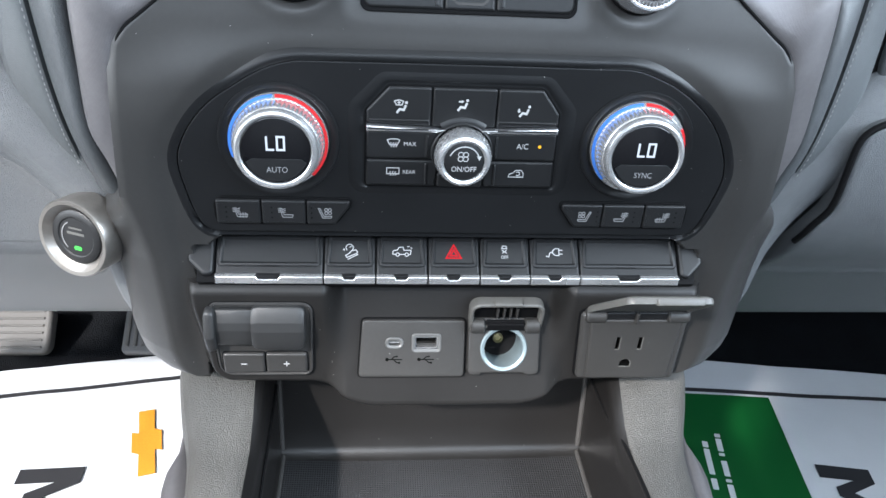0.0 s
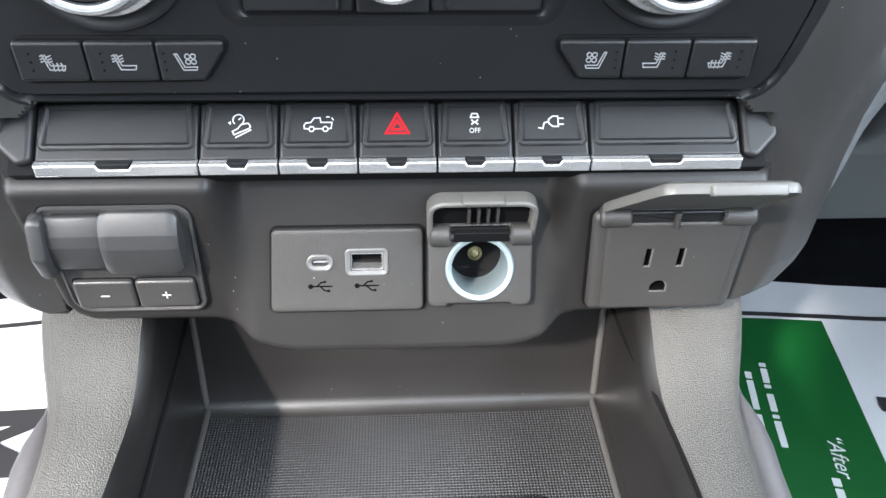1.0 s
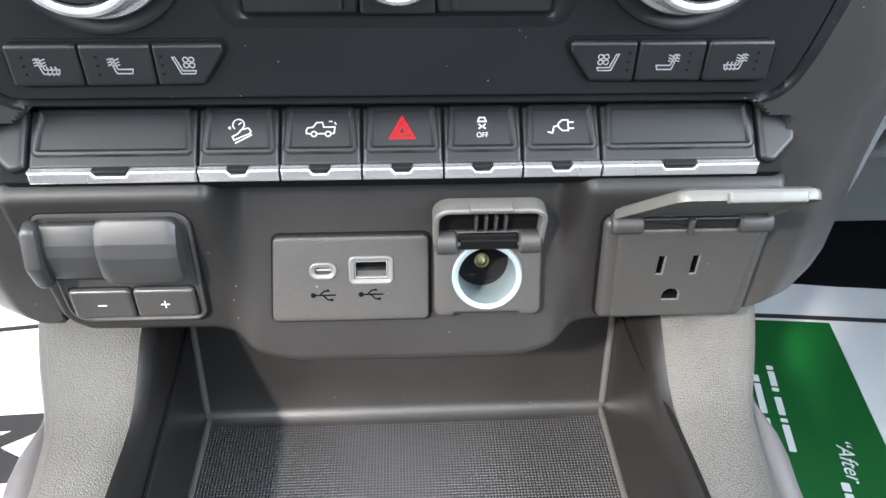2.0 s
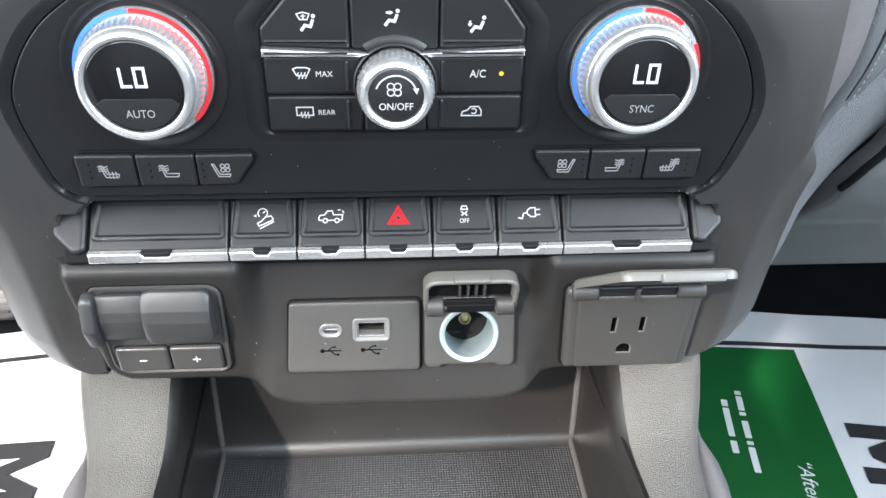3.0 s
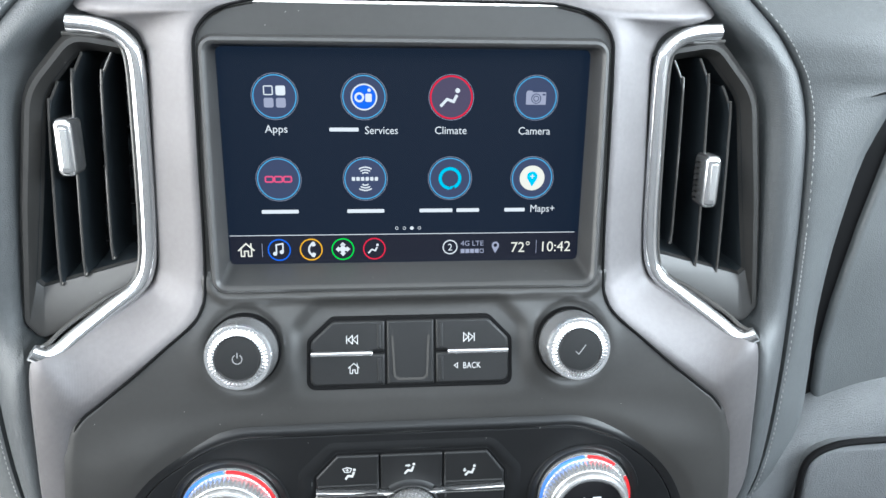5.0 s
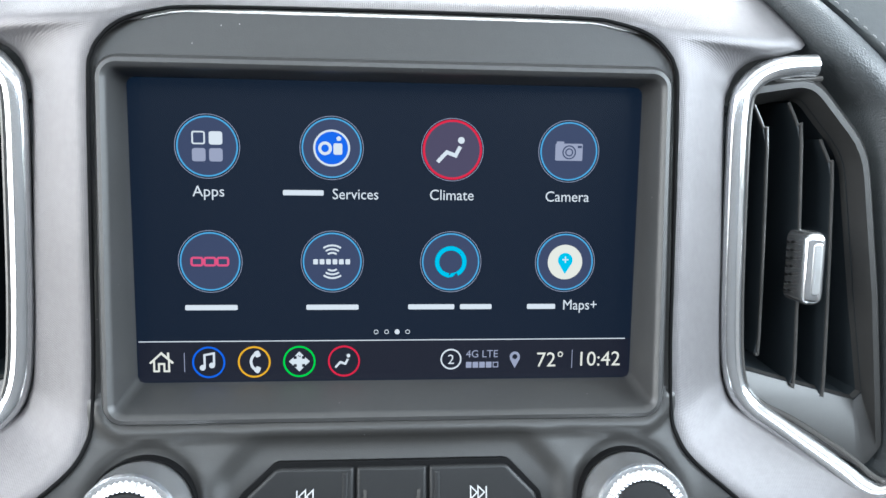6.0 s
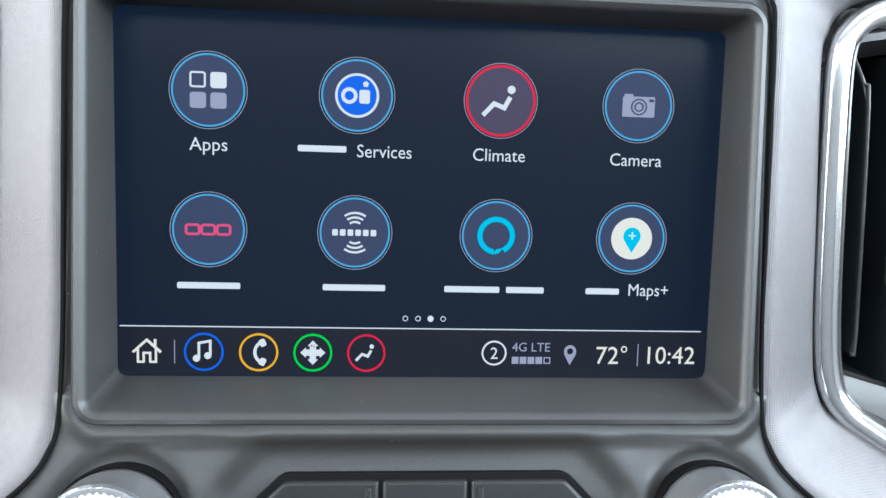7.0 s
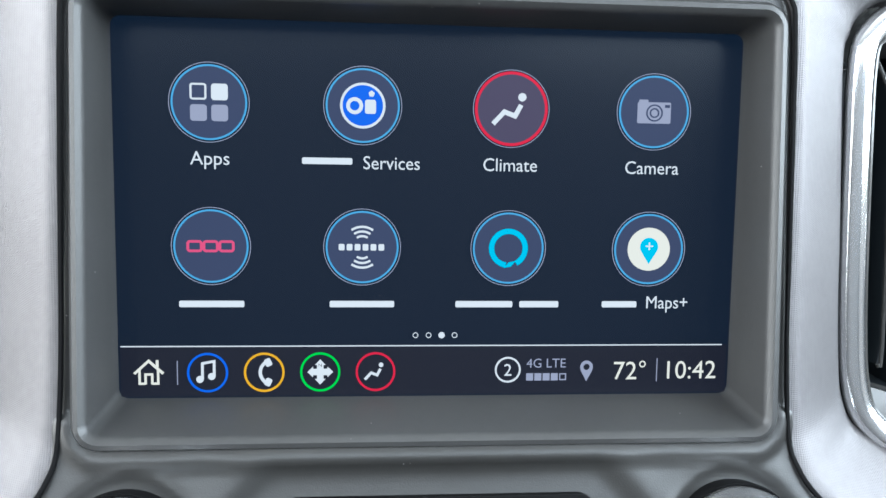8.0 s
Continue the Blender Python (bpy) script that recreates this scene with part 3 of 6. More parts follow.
# silver trim arch round the display
SILVER = [  # inner x, y, z, outer x, y, z
    (0.1625, -0.0355, 0.5555, 0.1640, -0.0340, 0.5550),
    (0.1618, -0.0360, 0.570, 0.1705, -0.0330, 0.572),
    (0.1610, -0.0360, 0.585, 0.1765, -0.0325, 0.589),
    (0.1597, -0.0360, 0.605, 0.1760, -0.0325, 0.620),
    (0.1582, -0.0355, 0.620, 0.1748, -0.0325, 0.648),
    (0.1563, -0.0350, 0.631, 0.1725, -0.0325, 0.664),
    (0.1515, -0.0345, 0.638, 0.1670, -0.0320, 0.6685),
    (0.1445, -0.0335, 0.6435, 0.1590, -0.0255, 0.6700),
    (0.1280, -0.0310, 0.6568, 0.1450, -0.0160, 0.6775),
    (0.1140, -0.0275, 0.6685, 0.1335, -0.0080, 0.6845),
    (0.1018, -0.0245, 0.6788, 0.1250, -0.0030, 0.6910),
    (0.0973, -0.0215, 0.6860, 0.1220, -0.0015, 0.6985),
    (0.0958, -0.0185, 0.6945, 0.1208, -0.0010, 0.7060),
    (0.0950, -0.0165, 0.720, 0.1200, 0.0000, 0.7250),
    (0.0945, -0.0160, 0.750, 0.1190, 0.0000, 0.7500),
    (0.0933, -0.0155, 0.800, 0.1168, 0.0000, 0.7950),
    (0.0921, -0.0150, 0.8092, 0.1180, 0.0000, 0.8040),
    (0.0893, -0.0148, 0.8140, 0.1206, 0.0000, 0.8098),
    (0.0850, -0.0146, 0.8180, 0.1268, 0.0000, 0.8138),
    (0.0795, -0.0142, 0.8207, 0.1390, 0.0012, 0.8165),
    (0.0720, -0.0138, 0.8227, 0.1480, 0.0080, 0.8235),
    (0.0645, -0.0132, 0.8238, 0.1270, 0.0250, 0.8480),
    (0.0400, -0.0132, 0.8242, 0.0750, 0.0330, 0.8545),
    (0.0000, -0.0132, 0.8243, 0.0000, 0.0350, 0.8560),
]


def build_silver():
    bm = bmesh.new()
    half = [((a, b, c), (d, e, f)) for a, b, c, d, e, f in SILVER]
    inner = spline([p for p, _ in half], 4)
    outer = spline([q for _, q in half], 4)
    rows = []
    for p, q in zip(inner, outer):
        row = [Vector((p.x, p.y + 0.006, p.z)), Vector((p.x, p.y + 0.001, p.z))]
        across = (q - p)
        for k in range(11):
            s = k / 10
            c = p + across * s
            width = across.length
            bulge = 0.055 * width * 4 * s * (1 - s)
            edge = 0.0014 * (smooth(0.10, 0.0, s) + smooth(0.92, 1.0, s))
            row.append(Vector((c.x, c.y - bulge - 0.0012 + edge, c.z)))
        row += [Vector((q.x, q.y + 0.001, q.z)), Vector((q.x, q.y + 0.012, q.z))]
        rows.append(row)
    left = [[Vector((-v.x, v.y, v.z)) for v in row] for row in rows[:-1]]
    loft(bm, rows + left[::-1], closed=False)
    return bm


silver = thing("silver_trim", "etched pale silver metal trim arching round the display", "trim", (0, 0, 0.556))
part("trim_band", build_silver(), "silver", silver, angle=45)


def pin_line():
    pts = spline([(a - 0.0004, b - 0.0008, c) for a, b, c, *_ in SILVER], 4)
    full = pts + [Vector((-p.x, p.y, p.z)) for p in pts[:-1][::-1]]
    return tube(full, 0.0007, 6)


part("pin_line", pin_line(), "gap", silver, "thin dark joint along the silver trim")


# -------------------------------------------------------------- side dash
def dash_side(sx, name):
    side = thing("dash_" + name, "dark stitched leather dashboard with grained lower edge, beside the vents", "dashboard", (sx * 0.3, 0.02, 0.45), kind="structure")
    A = [(0.120, 0.030, 0.853), (0.134, 0.014, 0.840), (0.1500, 0.004, 0.8200), (0.1690, 0.002, 0.8020), (0.1735, 0.002, 0.7940), (0.1770, 0.002, 0.7830), (0.1805, 0.002, 0.7660), (0.1850, 0.002, 0.7200), (0.1885, 0.000, 0.6720), (0.1820, -0.018, 0.6560), (0.1790, -0.024, 0.6150), (0.1775, -0.025, 0.5850), (0.1700, -0.020, 0.5500)]
    C = [(0.132, 0.046, 0.862), (0.150, 0.020, 0.8460), (0.1765, 0.004, 0.8170), (0.1900, 0.001, 0.7980), (0.1950, 0.0008, 0.7880), (0.1990, 0.0004, 0.7750), (0.2020, 0.000, 0.7560), (0.2050, 0.000, 0.7150), (0.2052, -0.002, 0.6650), (0.2015, -0.008, 0.6300), (0.1975, -0.012, 0.6000), (0.1930, -0.013, 0.5750), (0.1870, -0.008, 0.5450)]
    a, c = spline(A, 4), spline(C, 4)
    mir = lambda v: Vector((v.x * sx, v.y, v.z))
    rows = [[], [], [], [], [], [], [], []]
    for p, q in zip(a, c):
        d = q - p
        rows[0].append(mir(p + Vector((0, 0.03, 0))))
        for k, (s, h) in enumerate(((0, 0.0), (0.12, 0.004), (0.32, 0.0062), (0.55, 0.006), (0.8, 0.0035), (0.95, 0.0005), (1.0, -0.003)), 1):
            rows[k].append(mir(p + d * s - Vector((0, h, 0))))
    bm = bmesh.new()
    loft(bm, rows, closed=False)
    part("leather_roll", bm, "leather", side, "dark leather roll with a sewn seam", 60)
    # pad beyond the seam, up to the painted shadow line and over the top
    D = [(0.75, 0.140, 0.806), (0.75, 0.060, 0.790), (0.75, 0.016, 0.778), (0.75, 0.010, 0.771), (0.40, 0.008, 0.7860), (0.275, 0.006, 0.7935), (0.2420, 0.004, 0.7650), (0.2295, 0.004, 0.7150), (0.2245, 0.003, 0.6680), (0.2240, 0.001, 0.6300), (0.2225, -0.001, 0.6000), (0.2180, 0.000, 0.5750), (0.2150, 0.004, 0.5450)]
    dd = spline(D, 4)
    rows = [[mir(q + Vector((0, 0.004, 0))) for q in c], [mir(q + (e - q).normalized() * 0.0009 - Vector((0, 0.0020, 0))) for q, e in zip(c, dd)]]
    rows.append([mir(q + (e - q).normalized() * 0.003 - Vector((0, 0.0032, 0))) for q, e in zip(c, dd)])
    for s, h in ((0.2, 0.0038), (0.4, 0.0042), (0.75, 0.0035), (0.95, 0.0015), (1.0, -0.002)):
        rows.append([mir(q + (e - q) * s - Vector((0, h, 0))) for q, e in zip(c, dd)])
    rows.append([mir(e + Vector((0.0015, 0.03, 0))) for e in dd])
    bm = bmesh.new()
    loft(bm, rows, closed=False)
    part("leather_pad", bm, "pad", side, "dark leather pad", 60)
    # stitches
    length, seam = 0.0, [mir(q + (e - q).normalized() * 0.0018 - Vector((0, 0.0036, 0))) for q, e in zip(c, dd)]
    fine = spline(seam, 5)
    bm = bmesh.new()
    for p, q in zip(fine, fine[1:]):
        length += (q - p).length
        if length > 0.0024:
            length = 0.0
            d = (q - p).normalized()
            tube([q - d * 0.0009, q - Vector((0, 0.0003, 0)), q + d * 0.0009], [0.00015, 0.0003, 0.00015], 6, bm=bm)
    tagged(part("stitching", bm, "thread", side, "row of pale grey stitches"), kind="stuff")
    # panel past the painted shadow line
    edge = [(0.300, 0.7870), (0.270, 0.7820), (0.2525, 0.7640), (0.2415, 0.7150), (0.2335, 0.6700), (0.2305, 0.6400), (0.2310, 0.6200), (0.2330, 0.6080), (0.75, 0.6100), (0.75, 0.7640)]
    poly = [(sx * x, z) for x, z in rounded(edge, 0.006, 3)]
    part("trim_panel", plate(FRONT, poly, -0.03, -0.003, 0.003, 4), "pad", side, "grey grained panel set in the leather")
    # Dark plate in place of the shadow crescent round the recessed panel.
    part("joint", plate(FRONT, inset(poly if area(poly) > 0 else poly[::-1], -0.013), -0.03, -0.0075, 0.001, 1), "gap", side, "dark plate standing in for the shadow beside the panel")
    # top of the dash
    bm = bmesh.new()
    xs = [0.0, 0.05, 0.10, 0.16, 0.20, 0.26, 0.35, 0.5, 0.75, 0.88]
    rings = []
    for y, z in ((0.034, 0.790), (0.036, 0.826), (0.058, 0.842), (0.09, 0.857), (0.16, 0.868), (0.35, 0.872), (0.6, 0.868), (0.85, 0.85)):
        rings.append([Vector((sx * x, y + 0.02 * smooth(0.2, 0.1, x), z - (0.002 if x < 0.2 else 0))) for x in xs])
    loft(bm, rings, closed=False)
    part("dash_top", bm, "dashtop", side, "pale grey vinyl dash top", 60)
    # grained arm that sweeps from the console up under the dash
    path = spline([(0.148, 0.030, 0.438), (0.158, 0.010, 0.455), (0.167, 0.001, 0.48), (0.175, 0.004, 0.515), (0.193, 0.009, 0.548), (0.222, 0.013, 0.578), (0.27, 0.015, 0.600), (0.36, 0.016, 0.608), (0.55, 0.018, 0.608), (0.78, 0.02, 0.606)], 6)
    n = len(path)
    bm = bmesh.new()
    tube([mir(p) for p in path], [0.012 + 0.010 * smooth(0.0, 0.15, k / n) + 0.006 * smooth(0.25, 0.6, k / n) for k in range(n)], 24, (1.0, 0.97), bm)
    part("arm_roll", bm, "arm", side, "grained grey-black plastic arm")
    # lower panel
    poly = [(0.155, 0.491), (0.80, 0.487), (0.80, 0.612), (0.22, 0.612), (0.155, 0.55)]
    poly = [(sx * x, z) for x, z in rounded(poly, 0.004, 3)]
    part("lower_panel", plate(FRONT, poly, -0.09, -0.016, 0.008, 4), "arm", side, "smooth grained lower dash panel")
    # under the panel the dash draws back towards the footwell
    rings = []
    for y, z in ((0.030, 0.520), (0.0165, 0.500), (0.0165, 0.492), (0.0185, 0.486), (0.060, 0.444), (0.115, 0.389), (0.166, 0.340), (0.170, 0.334), (0.174, 0.336), (0.180, 0.360)):
        rings.append([Vector((sx * (0.150 + 0.65 * k / 12), y, z)) for k in range(13)])
    bm = bmesh.new()
    loft(bm, rings, closed=False)
    part("knee_panel", bm, "arm", side, "grey panel sloping back under the dash", 60)
    return side


dash_side(1, "right")
dash_side(-1, "left")


def glovebox():
    """A bowed door whose rounded upper corner sits under the arm and whose foot draws back."""
    g = thing("glovebox", "closed grained grey-black glovebox door in the lower dash", "glovebox", (0.43, 0.0, 0.5))
    edge = spline([(0.2075, 0, 0.5160), (0.2114, 0, 0.5296), (0.2170, 0, 0.5430), (0.2176, 0, 0.5635), (0.2182, 0, 0.5820), (0.2228, 0, 0.5906), (0.2333, 0, 0.5960), (0.2464, 0, 0.5980), (0.2800, 0, 0.5990)], 5)
    ez, ex = [p.z for p in edge], [p.x for p in edge]
    depth = lambda z: float(np.interp(z, (0.474, 0.486, 0.500, 0.515, 0.530, 0.550, 0.600), (0.0265, 0.0140, 0.0005, -0.0105, -0.0165, -0.0200, -0.0205)))
    soft = lambda z: sum(depth(z + 0.004 * k) for k in range(-2, 3)) / 5
    rings = []
    for z in sorted([0.474 + 0.003 * k for k in range(14)] + ez):
        x0, y = float(np.interp(z, ez, ex)), soft(z)
        top = 0.004 * smooth(0.5935, 0.5990, z)
        row = [Vector((x0, y + 0.014, z)), Vector((x0 + 0.0004, y + 0.0035 + top, z)), Vector((x0 + 0.0014, y + 0.0014 + top, z)), Vector((x0 + 0.0034, y + 0.0002 + top, z))]
        rings.append(row + [Vector((x0 + 0.007 + (0.75 - x0 - 0.007) * k / 24, y + top, z)) for k in range(25)])
    rings.append([p + Vector((0, 0.014, 0.0006)) for p in rings[-1]])
    bm = bmesh.new()
    loft(bm, rings, closed=False)
    part("door", bm, "arm", g, angle=60)
    line = [Vector((p.x - 0.0009, soft(p.z) + 0.0012, p.z + 0.0006)) for p in edge] + [Vector((0.75, -0.0188, 0.5996))]
    part("joint", tube(line, 0.0019, 8), "gap", g, "dark joint round the door")


glovebox()


# ------------------------------------------------------------------- vents
def air_vent(sx):
    vent = thing("air_vent", "black air vent with upright slats and chrome tab", "air vent", (sx * 0.155, 0, 0.66), group="dash vents")
    mp = Plane(0, 0, 0)
    opening = rounded([(0.1245, 0.7985), (0.1275, 0.8035), (0.1490, 0.8070, 0.012), (0.1705, 0.7830, 0.03), (0.1790, 0.7300, 0.03), (0.1860, 0.6720), (0.1800, 0.6640), (0.1262, 0.6920)], 0.004, 4)
    opening = [(sx * x, z) for x, z in opening]
    if area(opening) < 0:
        opening = opening[::-1]
    inner = [(x, z + 0.019 * smooth(0.715, 0.665, z)) for x, z in inset(opening, 0.004)]
    part("lip", frame_ring(mp, [(inset(opening, -0.004), -0.004), (inset(opening, -0.001), 0.0), (inset(opening, 0.0012), 0.0), (inner, -0.007), (inset(inner, 0.001), -0.009)]), "fascia", vent, "dark grey sloping vent lip", 30)
    part("housing", frame_ring(mp, [(inner, -0.0065), (inset(inner, 0.002), -0.030), (inset(inner, 0.005), -0.060)], cap=True), "duct", vent, "black tapering vent duct", 30)
    lines = {1: ((0.1365, 0.7950, 0.1385, 0.7000), (0.1495, 0.7960, 0.1535, 0.6880), (0.1625, 0.7830, 0.1655, 0.6830)),
             -1: ((0.1400, 0.7960, 0.1440, 0.6960), (0.1530, 0.7960, 0.1580, 0.6880), (0.1650, 0.7830, 0.1700, 0.6830))}[sx]
    for x0, z1, x1, z0 in lines:
        pts = [(x0 - 0.006, z1 + 0.004), (x0 - 0.002, z1 - 0.004), (x0, z1 - 0.011), (x1, z0 + 0.013), (x1 - 0.0012, z0 + 0.007)]
        bm = bmesh.new()
        rings = []
        for dx, y in ((-0.0007, 0.038), (-0.0008, 0.007), (-0.0003, 0.006), (0.0003, 0.006), (0.0008, 0.007), (0.0007, 0.038)):
            rings.append([Vector((sx * (x + dx), y, z)) for x, z in pts])
        loft(bm, rings, closed=False)
        part("slat", bm, "slat", vent)
        part("slat_edge", tube(spline([(sx * x, 0.0060, z) for x, z in pts], 3), 0.00065, 8), "bead", vent, "glossy front edge of the slat, paled as its highlight")
    for k in range(5):
        z = 0.705 + 0.02 * k
        part("cross_slat", plate(Plane(sx * 0.153, 0.042, z, 60), rect(-0.034, -0.006, 0.034, 0.006), -0.0006, 0.0006, 0.0004, 1, back=True), "panel", vent)
    tx, tz = (0.1522, 0.7405) if sx > 0 else (-0.1562, 0.7580)
    tp = Plane(tx, 0.004, tz)
    tab = thing_part_tab(tp, vent)
    pts = [(0.1500, 0.0015, 0.8128), (0.1395, 0.0005, 0.8120), (0.1305, -0.0003, 0.8098), (0.1245, -0.0008, 0.8050), (0.1215, -0.001, 0.7970), (0.1217, -0.001, 0.7700), (0.1232, -0.001, 0.7250), (0.1252, -0.002, 0.7010), (0.1305, -0.004, 0.6905), (0.1410, -0.010, 0.6828), (0.1560, -0.0210, 0.6720), (0.1622, -0.0262, 0.6672), (0.1668, -0.0295, 0.6665), (0.1715, -0.0315, 0.6695)]
    path = [Vector((sx * p.x, p.y, p.z)) for p in spline(pts, 5)]
    n = len(path)
    rad = [0.0039 + 0.0002 * smooth(0.55, 0.85, k / n) for k in range(n)]
    part("chrome_trim", tube(path, rad, 12, (1.0, 0.8)), "chrome", vent, "bright chrome edging")
    away = [p + Vector((-sx * 0.0034 * smooth(1.0, 0.55, k / n) - sx * 0.0024 * smooth(0.55, 0.8, k / n), 0.0004, -0.0030 * smooth(0.55, 0.75, k / n))) for k, p in enumerate(path)]
    near = [p + Vector((sx * 0.0046 * smooth(1.0, 0.55, k / n) + sx * 0.0026 * smooth(0.55, 0.8, k / n), 0.0012, 0.0042 * smooth(0.55, 0.75, k / n) - 0.0044 * smooth(0.22, 0.08, k / n))) for k, p in enumerate(path)]
    part("inner_bead", tube(near[1:-4], 0.0011, 8), "bead", vent, "thin glossy bead inside the chrome")
    part("outer_joint", tube(away[2:], 0.0006, 6), "gap", vent, "dark joint beside the chrome")
    return vent


def thing_part_tab(tp, vent):
    body = rounded([(-0.0042, -0.0135), (0.0042, -0.0135), (0.0042, 0.0135), (-0.0042, 0.0135)], 0.0035, 5)
    tab = part("tab", plate(tp, body, -0.004, 0.009, 0.0028, 4), "chrome", vent, "chrome thumb tab")
    part("inlay", plate(tp, rounded([(-0.0014, -0.0095), (0.0020, -0.0095), (0.0020, 0.0095), (-0.0014, 0.0095)], 0.0012, 3), 0.0085, 0.0095, 0.0005, 2), "satin", tab, "satin inlay in the tab")
    bm = bmesh.new()
    for r in range(7):
        for c in range(2):
            lathe(tp.moved(-0.0062 + 0.0016 * c, -0.009 + 0.003 * r, 0.0), [(0.0006, 0.0), (0.0006, 0.0012), (0.0003, 0.0016)], 8, bm=bm)
    part("grip_dots", bm, "panel", tab, "rows of small rubber grip dots")
    return tab


air_vent(1)
air_vent(-1)


# --------------------------------------------------------------- display
def seated(pl, u, v, s, h=0.0003):
    """A reclining-seat pictogram of plain strokes and a dot."""
    bm = strokes(pl, [[(u - 1.0 * s, v - 0.75 * s), (u - 0.35 * s, v - 0.05 * s), (u + 0.28 * s, v - 0.28 * s), (u + 0.62 * s, v + 0.36 * s)]], 0.27 * s, h)
    return merge(bm, flat(pl, [ngon(u + 0.68 * s, v + 0.80 * s, 0.24 * s, 16)], h))


def infotainment():
    disp = thing("infotainment_display", "lit touch display showing two rows of round app icons", "display", (0, 0.003, 0.70))
    pl = Plane(0, 0.0, 0.7517)
    W, H = 0.0868, 0.0517
    outer = lambda e, z=0.0: rounded([(-0.0910 - e, -0.0585 - e), (0.0910 + e, -0.0585 - e), (0.0905 + e, 0.0560 + e), (-0.0905 - e, 0.0560 + e)], 0.006 + e, 6)
    steps = [(outer(0.0020), 0.0112), (outer(0.0014), 0.0146), (outer(0.0003), 0.0162), (outer(-0.0010), 0.0165), (outer(-0.0021), 0.0157), (outer(-0.0028), 0.0142),
             (rounded([(-W - 0.0006, -H - 0.0006), (W + 0.0006, -H - 0.0006), (W + 0.0006, H + 0.0006), (-W - 0.0006, H + 0.0006)], 0.003, 6), 0.0012),
             (rounded([(-W, -H), (W, -H), (W, H), (-W, H)], 0.0026, 6), -0.001)]
    bm = frame_ring(pl, steps)
    for v in bm.verts:
        v.co.y -= 0.0050 * smooth(0.7200, 0.6930, v.co.z) * smooth(-0.002, -0.012, v.co.y)
    part("bezel", bm, "surround", disp, "matt black bezel with sloping inner sides", 42)
    glass = part("glass", plate(pl, rect(-W - 0.001, -H - 0.001, W + 0.001, H + 0.001), -0.004, -0.0004, 0.0001, 1, back=True), "page_lit", disp, "glossy navy display glass")
    part("status_bar", plate(pl, rect(-W + 0.0004, -H + 0.0003, W - 0.0004, -0.0372), -0.0006, -0.0001, 0.00005, 1), "bar_lit", glass, "darker navy status bar")
    part("rule", plate(pl, rect(-W + 0.0006, -0.0374, W - 0.0020, -0.0371), -0.0002, 0.0, 0.00004, 1), "white_lit", glass, "thin pale line")
    us, vs = (-0.0614, -0.0202, 0.0209, 0.0616), (0.0296, -0.0093)
    for row in range(2):
        for col in range(4):
            u, v = us[col], vs[row]
            ring_mat = "red_lit" if (row, col) == (0, 2) else "cyan_lit"
            icon = part("icon", flat(pl, [ngon(u, v, 0.0096, 48)], 0.0001), "plum_lit" if ring_mat == "red_lit" else "disc_lit", disp, "round slate-blue app icon" if ring_mat == "cyan_lit" else "round plum app icon")
            part("outline", strokes(pl, [circle(u, v, 0.00985, 56)], 0.0005 if ring_mat == "cyan_lit" else 0.0008, 0.00015), ring_mat, icon, "bright ring round the icon")
            part("halo", strokes(pl, [circle(u, v, 0.01065, 56)], 0.00018, 0.0001), "grey_lit", icon, "thin grey outer ring")
            g = pl.moved(u, v, 0.0001)
            k = (row, col)
            if k == (0, 0):
                pieces("symbol", flat(g, [rect(0.0006, 0.0006, 0.0050, 0.0050, 0.0008)]), "white_lit", icon)
                pieces("symbol", merge(flat(g, [rect(-0.0050, -0.0050, -0.0006, -0.0006, 0.0008)]), flat(g, [rect(0.0006, -0.0050, 0.0050, -0.0006, 0.0008)])), "grey_lit", icon)
                q = rect(-0.0048, 0.0009, -0.0009, 0.0048, 0.0005)
                pieces("symbol", strokes(g, [q + q[:1]], 0.0005), "white_lit", icon)
            elif k == (0, 1):
                pieces("symbol", flat(g, [ngon(0, 0, 0.0062, 40)]), "white_lit", icon)
                pieces("symbol", flat(g.moved(0, 0, 0.0002), [ngon(0, 0, 0.0055, 40)]), "blue_lit", icon)
                pieces("symbol", merge(strokes(g.moved(0, 0, 0.0004), [circle(-0.0022, -0.0001, 0.0018, 24)], 0.0010), flat(g.moved(0, 0, 0.0004), [rect(0.0006, -0.0022, 0.0036, 0.0016, 0.0006)]), flat(g.moved(0, 0, 0.0004), [ngon(0.0024, 0.0032, 0.0009, 5, 0.3)])), "white_lit", icon)
            elif k == (0, 2):
                pieces("symbol", seated(g, -0.0003, -0.0006, 0.0048), "white_lit", icon)
            elif k == (0, 3):
                pieces("symbol", flat(g, [rect(-0.0048, -0.0032, 0.0048, 0.0027, 0.0004), rect(-0.0044, 0.0026, -0.0018, 0.0034, 0.0002)]), "grey_lit", icon)
                pieces("symbol", merge(strokes(g.moved(0, 0, 0.0003), [circle(0, -0.0003, 0.0022, 28), circle(0, -0.0003, 0.0012, 20)], 0.0004), flat(g.moved(0, 0, 0.0003), [rect(0.0030, 0.0012, 0.0044, 0.0020)])), "disc_lit", icon)
            elif k == (1, 0):
                bars = [rect(-0.0062 + 0.0043 * i, -0.0013, -0.0026 + 0.0043 * i, 0.0013, 0.0006) for i in range(3)]
                pieces("symbol", strokes(g, [b + b[:1] for b in bars], 0.0007), "pink_lit", icon, "pinkish-red badge of plain shapes")
            elif k == (1, 1):
                arcs = [circle(0, 0.0005, r, 14, 55, 125) for r in (0.0026, 0.0039, 0.0052)] + [circle(0, -0.0005, r, 14, 235, 305) for r in (0.0026, 0.0039, 0.0052)]
